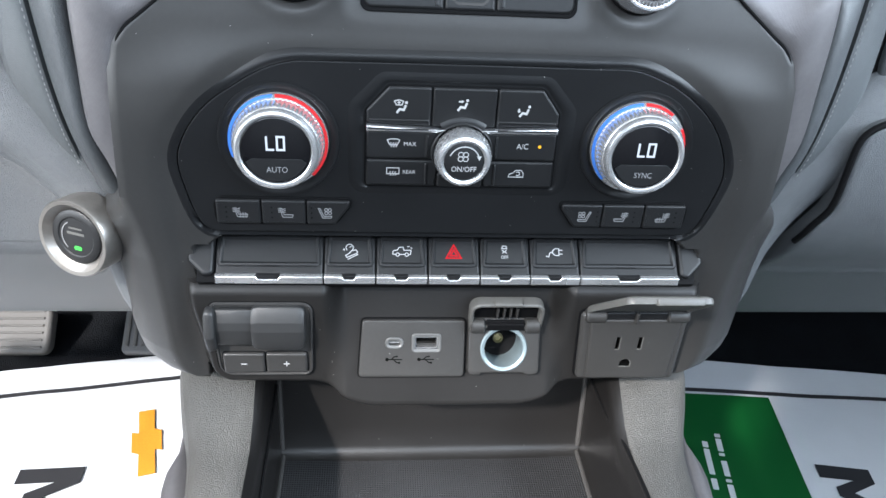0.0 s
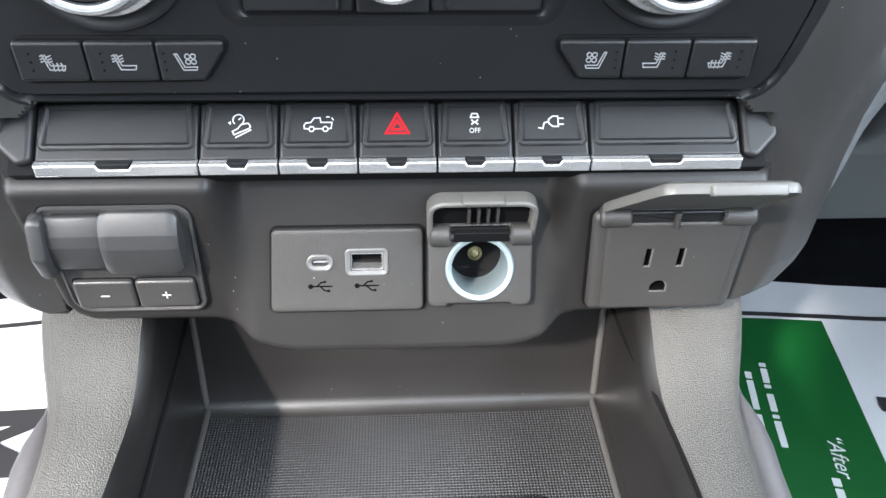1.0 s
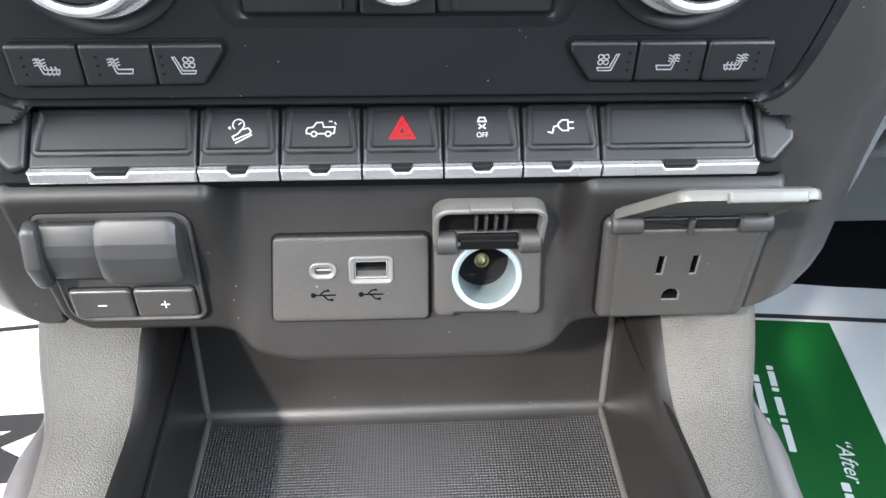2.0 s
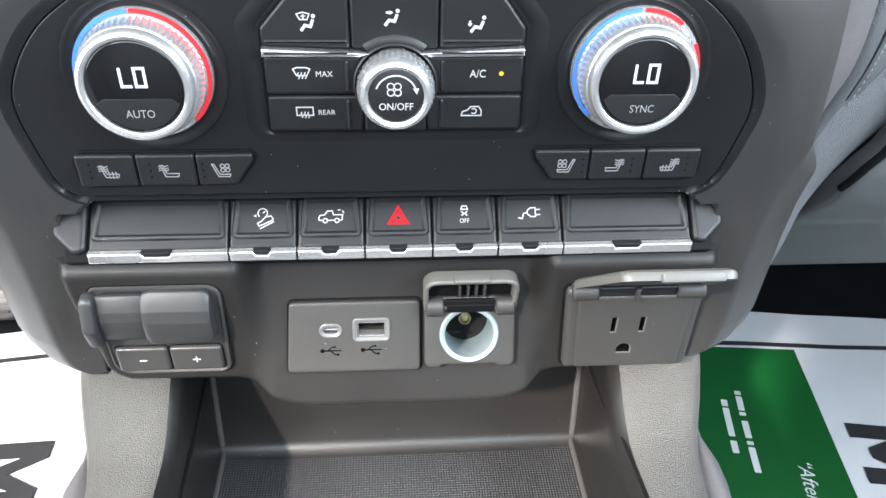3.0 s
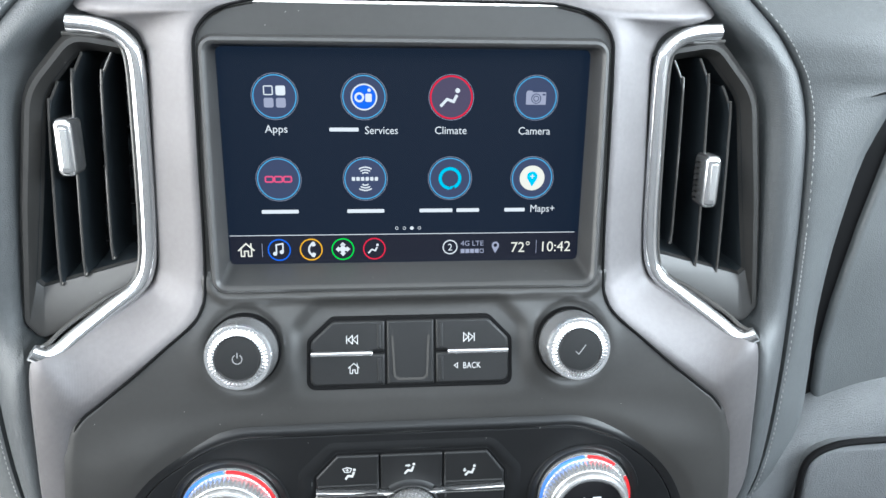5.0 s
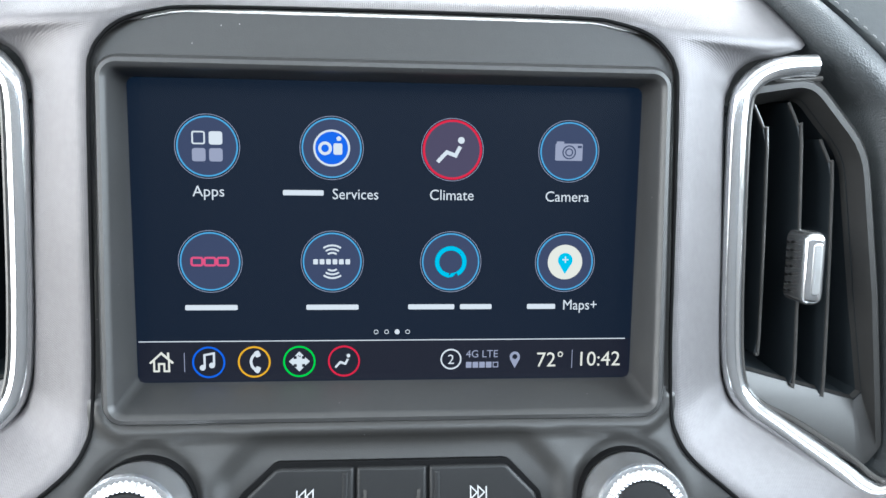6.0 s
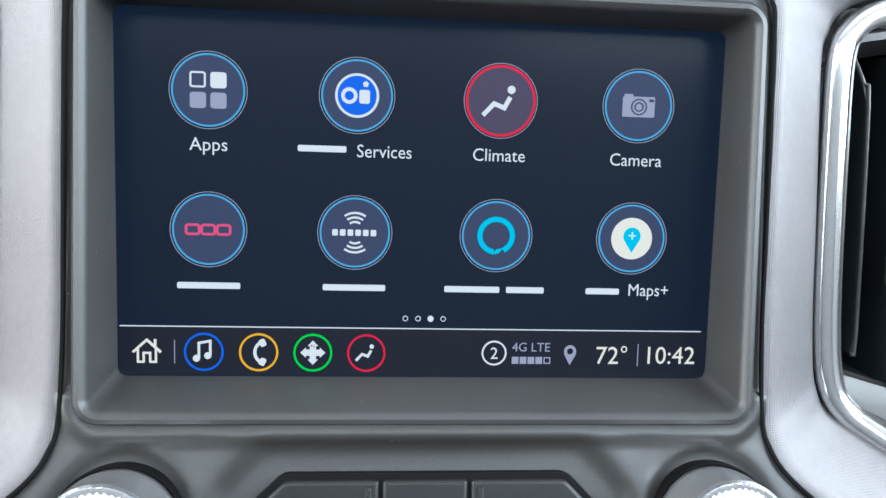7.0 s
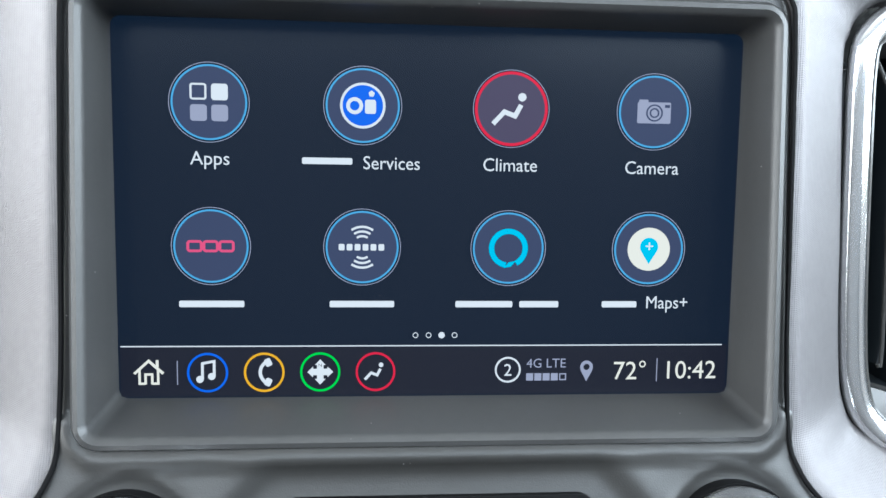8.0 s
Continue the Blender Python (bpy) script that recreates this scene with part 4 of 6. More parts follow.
                pieces("symbol", merge(strokes(g, arcs, 0.0006), flat(g, [rect(-0.0065 + 0.0022 * i, -0.0009, -0.0049 + 0.0022 * i, 0.0009, 0.0003) for i in range(6)])), "white_lit", icon, "white badge of bars and arcs")
            elif k == (1, 2):
                pieces("symbol", merge(strokes(g, [circle(0, 0, 0.0048, 44, -62, 262)], 0.0015), flat(g, [[(-0.0012, -0.0056), (0.0008, -0.0052), (0.0022, -0.0036), (0.0002, -0.0040)]])), "aqua_lit", icon, "aqua ring badge")
            else:
                pieces("symbol", flat(g, [ngon(0, 0, 0.0062, 40)]), "sand_lit", icon)
                pin = circle(0, 0.0007, 0.0026, 20, -35, 215) + [(0, -0.0042)]
                pieces("symbol", flat(g.moved(0, 0, 0.0002), [pin]), "aqua_lit", icon)
                pieces("symbol", strokes(g.moved(0, 0, 0.0004), [[(-0.0011, 0.0009), (0.0011, 0.0009)], [(0, -0.0002), (0, 0.0020)]], 0.0004), "white_lit", icon)
    # captions; trade names are plain bars
    cap = lambda bm: part("caption", bm, "white_lit", glass)
    bar = lambda u0, u1, v, t=0.0018: flat(pl, [rect(u0, v - t / 2, u1, v + t / 2, 0.0004)], 0.00015)
    v1, v2 = 0.0141, -0.0253
    cap(lettering(pl, "Apps", 0.0052, us[0], v1, 0.00015))
    cap(bar(us[1] - 0.0165, us[1] - 0.0028, v1 + 0.0003))
    cap(lettering(pl, "Services", 0.0052, us[1] + 0.0080, v1, 0.00015, 0.93))
    cap(lettering(pl, "Climate", 0.0052, us[2], v1, 0.00015, 0.95))
    cap(lettering(pl, "Camera", 0.0052, us[3], v1 - 0.0002, 0.00015, 0.95))
    cap(bar(us[0] - 0.0088, us[0] + 0.0088, v2))
    cap(bar(us[1] - 0.0090, us[1] + 0.0090, v2))
    cap(bar(us[2] - 0.0148, us[2] + 0.0015, v2))
    cap(bar(us[2] + 0.0035, us[2] + 0.0148, v2))
    cap(bar(us[3] - 0.0132, us[3] - 0.0030, v2))
    cap(lettering(pl, "Maps+", 0.0052, us[3] + 0.0060, v2, 0.00015, 0.92))
    for i in range(4):
        u = -0.0063 + 0.0037 * i
        part("page_dot", flat(pl, [ngon(u + 0.0012, -0.0342, 0.0009, 20)], 0.0002) if i == 2 else strokes(pl, [circle(u + 0.0012, -0.0342, 0.0007, 20)], 0.0002, 0.0002), "white_lit", glass)
    # status bar
    b = pl.moved(0, -0.0446, 0.0001)
    house = merge(strokes(b, [[(-0.0796, -0.0030), (-0.0812, -0.0030), (-0.0812, 0.0008)], [(-0.0778, -0.0030), (-0.0762, -0.0030), (-0.0762, 0.0008)], [(-0.0796, -0.0032), (-0.0796, -0.0004), (-0.0778, -0.0004), (-0.0778, -0.0032)]], 0.0006), strokes(b, [[(-0.0826, -0.0002), (-0.0787, 0.0034), (-0.0748, -0.0002)], [(-0.0764, 0.0016), (-0.0764, 0.0036)]], 0.0007))
    part("home_symbol", house, "sand_lit", glass)
    part("divider", flat(b, [rect(-0.0711, -0.0034, -0.0709, 0.0034)]), "grey_lit", glass)
    part("divider", flat(b, [rect(0.0653, -0.0034, 0.0655, 0.0034)]), "grey_lit", glass)
    for u, m in ((-0.0628, "blue_lit"), (-0.0473, "amber_lit"), (-0.0318, "green_lit"), (-0.0163, "red_lit")):
        part("shortcut", strokes(b, [circle(u, 0, 0.0053, 44)], 0.0006), m, glass, "coloured shortcut ring")
    part("note_symbol", merge(strokes(b, [[(-0.0642, -0.0018), (-0.0642, 0.0026), (-0.0610, 0.0032), (-0.0610, -0.0010)]], 0.0007), flat(b, [ngon(-0.0649, -0.0019, 0.0010, 16), ngon(-0.0617, -0.0011, 0.0010, 16)])), "white_lit", glass)
    part("handset_symbol", strokes(b, [[(-0.0450 + 0.0034 * math.cos(radians(a)), 0.0034 * math.sin(radians(a))) for a in range(115, 250, 9)]], 0.0009), "white_lit", glass)
    pieces("handset_symbol", flat(b, [turned(rect(-0.0009, -0.0011, 0.0009, 0.0011, 0.0005), -0.0462, 0.0028, 25), turned(rect(-0.0009, -0.0011, 0.0009, 0.0011, 0.0005), -0.0462, -0.0028, -25)], 0.00025), "white_lit", glass)
    arrows = [[(-0.0318 + a * c - q * d, a * d + q * c) for a, q in ((0.0036, 0), (0.0020, 0.0015), (0.0020, 0.0009), (0.0, 0.0009), (0.0, -0.0009), (0.0020, -0.0009), (0.0020, -0.0015))] for c, d in ((1, 0), (0, 1), (-1, 0), (0, -1))]
    part("compass_symbol", flat(b, arrows), "white_lit", glass)
    part("compass_letter", lettering(b.moved(0, 0, 0.0002), "N", 0.0014, -0.0318, 0.0020, 0.00015), "bar_lit", glass)
    part("recline_symbol", seated(b, -0.0166, -0.0002, 0.0027), "white_lit", glass)
    part("zone_symbol", merge(strokes(b, [circle(0.0215, 0.0003, 0.0035, 32)], 0.0005), lettering(b, "2", 0.0050, 0.0215, 0.0003)), "white_lit", glass)
    part("network_words", lettering(b, "4G LTE", 0.0038, 0.0326, 0.0022, 0.0002, 0.98), "grey_lit", glass)
    pieces("signal_bar", merge(flat(b, [rect(0.0269 + 0.0024 * i, -0.0029, 0.0289 + 0.0024 * i, -0.0008) for i in range(4)]), strokes(b, [[(0.0367, -0.0027), (0.0384, -0.0027), (0.0384, -0.0010), (0.0367, -0.0010), (0.0367, -0.0027)]], 0.0003)), "grey_lit", glass)
    part("pin_symbol", merge(strokes(b, [circle(0.0445, 0.0010, 0.0014, 24)], 0.0009), flat(b, [[(0.0427, 0.0002), (0.0445, -0.0032), (0.0463, 0.0002), (0.0445, -0.0006)]])), "grey_lit", glass)
    part("temperature_words", lettering(b, "72°", 0.0076, 0.0573, 0.0, 0.0002, 0.97), "sand_lit", glass)
    part("clock_words", lettering(b, "10:42", 0.0076, 0.0758, 0.0, 0.0002, 0.97), "sand_lit", glass)


infotainment()


# ------------------------------------------------------------ media controls
def round_knob(x, z, symbol, label):
    knob = thing("rotary_knob", label, "knob", (x, -0.028, z), group="media knobs")
    pl = Plane(x, -0.0292, z, 12)
    part("collar", lathe(pl, [(0.0173, -0.004), (0.0173, 0.0004), (0.0170, 0.0009), (0.0165, 0.0006), (0.0161, -0.004)], 72, False), "gap", knob, "dark joint round the knob")
    prof = [(0.0161, -0.001), (0.0163, 0.0015), (0.0163, 0.0035), (0.0161, 0.0045), (0.0152, 0.0125), (0.0152, 0.0140), (0.0146, 0.0152), (0.0138, 0.0153), (0.0131, 0.0152), (0.0114, 0.0166), (0.0106, 0.0168), (0.0103, 0.0158)]
    part("ring", lathe(pl, prof, 240, False, knurl=(8, 10, 0.0006, 48)), "polish", knob, "bright knurled chrome ring", 25)
    cap = part("cap", lathe(pl, [(0.0102, 0.0150), (0.0102, 0.0160), (0.0096, 0.0166), (0.005, 0.0168), (0.0005, 0.0168)], 56), "key", knob, "matt black cap")
    g = pl.moved(0, 0, 0.0168)
    if symbol == "power":
        bm = merge(strokes(g, [circle(0, -0.0003, 0.0021, 26, 120, 420)], 0.0004), strokes(g, [[(0, 0.0002), (0, 0.0027)]], 0.0004))
    else:
        bm = strokes(g, [[(-0.0022, -0.0006), (-0.0008, -0.0020), (0.0026, 0.0024)]], 0.0004)
    part("symbol", bm, "dim", cap)


round_knob(*KNOBS[0], "power", "chrome-ringed volume knob with a power symbol")
round_knob(*KNOBS[1], "tick", "chrome-ringed tuning knob with a tick symbol")


def media_panel():
    z = 0.6640
    pan = thing("media_button_panel", "black track and home buttons split by bright chrome strips", "button panel", (0, -0.03, 0.6484))
    pl = Plane(0, -0.0290, z, 15)
    box = rounded([(-0.0480, -0.0160), (0.0482, -0.0160), (0.0482, 0.0060), (0.0380, 0.0165), (-0.0368, 0.0165), (-0.0476, 0.0065)], 0.0032, 5)
    part("backing", plate(pl, inset(box, -0.0010), -0.006, 0.0010, 0.0003, 2), "gap", pan, "dark joint behind the buttons")

    def key(poly, name="button", r=0.0012):
        return part(name, plate(pl, rounded(poly, 0.0010, 3), -0.004, 0.0020, r, 3), "key", pan)

    b1 = key([(-0.0471, 0.0008), (-0.0119, 0.0008), (-0.0119, 0.0158), (-0.0364, 0.0158, 0.003), (-0.0468, 0.0060, 0.003)])
    b2 = key([(-0.0474, -0.0153, 0.0035), (-0.0119, -0.0153), (-0.0119, -0.0001), (-0.0471, -0.0001)])
    b3 = key([(0.0122, 0.0008), (0.0474, 0.0008), (0.0475, 0.0058, 0.003), (0.0376, 0.0158, 0.003), (0.0122, 0.0158)])
    b4 = key([(0.0122, -0.0153), (0.0476, -0.0153, 0.0035), (0.0474, -0.0001), (0.0122, -0.0001)])
    pad = key([(-0.0112, -0.0153), (0.0115, -0.0153), (0.0115, 0.0158), (-0.0112, 0.0158)], "blank_pad")
    edge = [(-0.0085, 0.0085), (-0.0075, -0.0110), (-0.0055, -0.0125), (0.0058, -0.0125), (0.0078, -0.0110), (0.0088, 0.0085)]
    part("raised_edge", strokes(pl.moved(0, 0, 0.0014), [edge], 0.0011, 0.0010), "bead", pad, "glossy raised edge")
    for u0, u1 in ((-0.0470, -0.0178), (0.0178, 0.0472)):
        part("chrome_strip", plate(pl, rect(u0, -0.0010, u1, 0.0013, 0.0003), 0.0, 0.0036, 0.0009, 3), "chrome", pan, "bright chrome strip")
    for k, sx in ((b1, -1), (b2, -1), (b3, 1), (b4, 1)):
        lo = 0.0022 if k in (b1, b3) else -0.0138
        part("raised_edge", plate(pl, rect(min(sx * 0.0158, sx * 0.0138), lo, max(sx * 0.0158, sx * 0.0138), lo + 0.0118, 0.0005), 0.0012, 0.0024, 0.0006, 2), "key", k)
    g = pl.moved(0, 0, 0.0020)
    tri = lambda u, v, s, d: [(u, v), (u + d * s, v + s * 0.95), (u + d * s, v - s * 0.95)]
    u, v = -0.0270, 0.0068
    part("symbol", strokes(g, [[*tri(u - 0.0024, v, 0.0021, 1), (u - 0.0024, v)], [*tri(u, v, 0.0021, 1), (u, v)], [(u - 0.0030, v - 0.0019), (u - 0.0030, v + 0.0019)]], 0.00036), "print", b1)
    u = 0.0280
    part("symbol", strokes(g, [[*tri(u + 0.0022, v, 0.0021, -1), (u + 0.0022, v)], [*tri(u - 0.0002, v, 0.0021, -1), (u - 0.0002, v)], [(u + 0.0028, v - 0.0019), (u + 0.0028, v + 0.0019)]], 0.00036), "print", b3)
    u, v = -0.0268, -0.0070
    part("symbol", strokes(g, [[(u - 0.0026, v + 0.0002), (u, v + 0.0025), (u + 0.0026, v + 0.0002)], [(u + 0.0016, v + 0.0012), (u + 0.0016, v + 0.0026)], [(u - 0.0006, v - 0.0022), (u - 0.0018, v - 0.0022), (u - 0.0018, v + 0.0006)], [(u + 0.0018, v + 0.0006), (u + 0.0018, v - 0.0022), (u + 0.0006, v - 0.0022)], [(u - 0.0006, v - 0.0022), (u - 0.0006, v - 0.0006), (u + 0.0006, v - 0.0006), (u + 0.0006, v - 0.0022)]], 0.00036), "print", b2)
    part("words", merge(lettering(g, "BACK", 0.0042, 0.0296, -0.0068, 0.0002, 0.80), strokes(g, [[(0.0210, -0.0068), (0.0226, -0.0056), (0.0226, -0.0080), (0.0210, -0.0068)]], 0.0003)), "print", b4)


media_panel()


# ----------------------------------------------------------- climate panel
def climate():
    pan = thing("climate_control_panel", "satin black climate panel with printed white symbols", "control panel", (0, -0.038, 0.5365))
    pl = Plane(0, -0.0392, 0)
    rim, rim_rows = bmesh.new(), []
    for k, (e, h) in enumerate(((-0.0050, -0.0016), (-0.0034, -0.0002), (-0.0020, 0.0005), (-0.0008, 0.0005), (0.0002, 0.0001), (0.0004, -0.004))):
        ring = [pl.at(u, v, h - 0.004 * smooth(0.550, 0.540, v)) for u, v in inset(HVAC_ROUND, e)]
        if k < 3:
            for p in ring:
                p.y = min(p.y, fascia_y(p.x, p.z) + (0.0006, -0.0003, -0.0004)[k])
        rim_rows.append(ring)
    loft(rim, rim_rows)
    part("rim", rim, "panel", pan, "soft raised rim", 60)
    # the panel itself, with a shallow basin for the buttons
    bm = bmesh.new()
    plate(pl, inset(HVAC_ROUND, 0.0006), -0.006, 0.0, 0.0006, 2, bm)
    part("panel_body", bm, "panel", pan)
    outer = rounded([(-0.0555, 0.5590), (0.0555, 0.5590), (0.0555, 0.6065), (0.0410, 0.6230), (-0.0400, 0.6230), (-0.0555, 0.6065)], 0.009, 5)
    box = rounded([(-0.0468, 0.5640), (0.0474, 0.5640), (0.0466, 0.6042), (0.0374, 0.6163), (-0.0356, 0.6163), (-0.0466, 0.6040)], 0.0030, 5)
    part("basin", frame_ring(pl, [(outer, -0.0002), (inset(outer, 0.0022), 0.0003), (inset(outer, 0.0042), 0.0006), (inset(box, -0.0016), 0.0004), (box, -0.0010), (inset(box, 0.001), -0.003)]), "panel", pan, "soft frame round the buttons", 60)
    part("backing", plate(pl, inset(box, -0.0004), -0.002, 0.0003, 0.0004, 2), "gap", pan, "dark joint behind the buttons")

    def key(poly, r=0.0010, rr=0.0012, h=0.0016):
        return part("button", plate(pl, rounded(poly, rr, 4), -0.002, h, r, 3), "key", pan)

    k1 = key([(-0.0459, 0.5978), (-0.0156, 0.5965), (-0.0156, 0.6156), (-0.0354, 0.6156), (-0.0459, 0.6038)])
    k2 = key([(-0.0149, 0.5965), (0.0153, 0.5965), (0.0153, 0.6156), (-0.0149, 0.6156)])
    k3 = key([(0.0160, 0.5965), (0.0459, 0.5978), (0.0459, 0.6038), (0.0371, 0.6156), (0.0160, 0.6156)])
    k4 = key([(-0.0460, 0.5795), (-0.0100, 0.5795), (-0.0120, 0.5935), (-0.0458, 0.5938)])
    k5 = key([(-0.0462, 0.5650), (-0.0122, 0.5650), (-0.0104, 0.5788), (-0.0460, 0.5788)])
    k6 = key([(0.0100, 0.5795), (0.0464, 0.5795), (0.0461, 0.5938), (0.0120, 0.5935)])
    k7 = key([(0.0122, 0.5650), (0.0468, 0.5650), (0.0464, 0.5788), (0.0104, 0.5788)])
    key([(-0.0114, 0.5645), (0.0114, 0.5645), (0.0114, 0.5720), (-0.0114, 0.5720)])
    for sx in (-1, 1):
        poly = [(sx * 0.0462, 0.5943), (sx * 0.0125, 0.5940), (sx * 0.0080, 0.5955), (sx * 0.0460, 0.5973)]
        poly = poly if area(poly) > 0 else poly[::-1]
        strip_part = part("chrome_strip", plate(pl, poly, 0.0, 0.0038, 0.0008, 3), "chrome", pan, "bright chrome strip")
        slit = rect(min(sx * 0.0450, sx * 0.0165), 0.59535, max(sx * 0.0450, sx * 0.0165), 0.59600)
        part("slit", plate(pl, slit, 0.0034, 0.0039, 0.0001, 1), "panel", strip_part, "dark slit along the strip")
    for k, u0, u1 in ((k1, -0.0450, -0.0162), (k3, 0.0166, 0.0450)):
        part("ledge", plate(pl, rect(u0, 0.5984, u1, 0.6000, 0.0006), 0.0010, 0.0023, 0.0009, 3), "key", k)
    for k, v0, v1 in ((k4, 0.5806, 0.5925), (k5, 0.5660, 0.5776)):
        part("ledge", plate(pl, rounded([(-0.0178, v0), (-0.0160, v0), (-0.0160, v1), (-0.0178, v1)], 0.0008, 3), 0.0010, 0.0024, 0.0010, 3), "key", k)
    for k, v0, v1 in ((k6, 0.5806, 0.5925), (k7, 0.5660, 0.5776)):
        part("ledge", plate(pl, rounded([(0.0160, v0), (0.0178, v0), (0.0178, v1), (0.0160, v1)], 0.0008, 3), 0.0010, 0.0024, 0.0010, 3), "key", k)
    arch = bmesh.new()
    loft(arch, [[pl.at(r * math.cos(radians(a)), 0.5838 + r * math.sin(radians(a)) * 0.96, h) for r, h in ((0.0142, 0.0010), (0.0144, 0.0022), (0.0150, 0.0028), (0.0164, 0.0027), (0.0180, 0.0020), (0.0188, 0.0013))] for a in range(52, 130, 3)], closed=False)
    part("raised_arch", arch, "key", k2, "soft raised arch over the fan knob", 60)
    g = pl.moved(0, 0, 0.0016)

    def airflow(u, v, kind):
        bm = merge(strokes(g, [[(u - 0.0026, v - 0.0027), (u - 0.0012, v - 0.0008), (u + 0.0007, v - 0.0012), (u + 0.0016, v + 0.0012)]], 0.0010), flat(g, [ngon(u + 0.0018, v + 0.0024, 0.0007, 12)]))
        if kind == "screen":
            fan = [(u - 0.0038, v + 0.0031), (u - 0.0016, v + 0.0037), (u + 0.0005, v + 0.0031), (u - 0.0003, v + 0.0012), (u - 0.0028, v + 0.0012), (u - 0.0038, v + 0.0031)]
            return merge(bm, strokes(g, [fan, [(u - 0.0016, v + 0.0015), (u - 0.0016, v + 0.0026)]], 0.0004), flat(g, [[(u - 0.0025, v + 0.0022), (u - 0.0007, v + 0.0022), (u - 0.0016, v + 0.0031)]]))
        if kind == "face":
            return merge(bm, strokes(g, [[(u - 0.0023, v + 0.0018), (u - 0.0009, v + 0.0018)]], 0.0007), flat(g, [[(u - 0.0010, v + 0.0010), (u + 0.0002, v + 0.0018), (u - 0.0010, v + 0.0026)]]))
        return merge(bm, strokes(g, [[(u - 0.0030, v + 0.0013), (u - 0.0030, v + 0.0002)]], 0.0007), flat(g, [[(u - 0.0039, v + 0.0003), (u - 0.0030, v - 0.0008), (u - 0.0021, v + 0.0003)]]))

    part("symbol", airflow(-0.0292, 0.6057, "screen"), "print", k1)
    part("symbol", airflow(-0.0005, 0.6075, "face"), "print", k2)
    part("symbol", airflow(0.0292, 0.6052, "feet"), "print", k3)
    wave = lambda u, v: [(u, v - 0.0012), (u + 0.0004, v - 0.0004), (u - 0.0003, v + 0.0004), (u + 0.0001, v + 0.0012)]
    u, v = -0.0330, 0.5872
    part("symbol", strokes(g, [[(u - 0.0030, v + 0.0020), (u - 0.0016, v + 0.0026), (u + 0.0016, v + 0.0026), (u + 0.0030, v + 0.0020), (u + 0.0018, v - 0.0004), (u - 0.0018, v - 0.0004), (u - 0.0030, v + 0.0020)], wave(u - 0.0012, v - 0.0004), wave(u, v - 0.0004), wave(u + 0.0012, v - 0.0004)], 0.0004), "print", k4)
    part("words", lettering(g, "MAX", 0.0030, -0.0250, v + 0.0002, 0.0002, 0.95), "print", k4)
    v = 0.5722
    q = [(u - 0.0030, v - 0.0008), (u + 0.0030, v - 0.0008), (u + 0.0030, v + 0.0024), (u - 0.0030, v + 0.0024)]
    part("symbol", strokes(g, [q + q[:1], wave(u - 0.0012, v - 0.0006), wave(u, v - 0.0006), wave(u + 0.0012, v - 0.0006)], 0.0004), "print", k5)
    part("words", lettering(g, "REAR", 0.0028, -0.0250, v + 0.0004, 0.0002, 0.95), "print", k5)
    part("words", lettering(g, "A/C", 0.0042, 0.0298, 0.5873, 0.0002, 0.85), "print", k6)
    part("indicator", flat(g, [ngon(0.0384, 0.5872, 0.0008, 14)]), "led", k6, "lit amber indicator")
    u, v = 0.0282, 0.5722
    car = [(u - 0.0038, v - 0.0014), (u - 0.0034, v + 0.0002), (u - 0.0016, v + 0.0008), (u - 0.0004, v + 0.0022), (u + 0.0026, v + 0.0022), (u + 0.0036, v + 0.0006), (u + 0.0036, v - 0.0014), (u - 0.0038, v - 0.0014)]
    part("symbol", strokes(g, [car, circle(u + 0.0008, v + 0.0004, 0.0010, 12, -140, 140)], 0.0004), "print", k7)


climate()


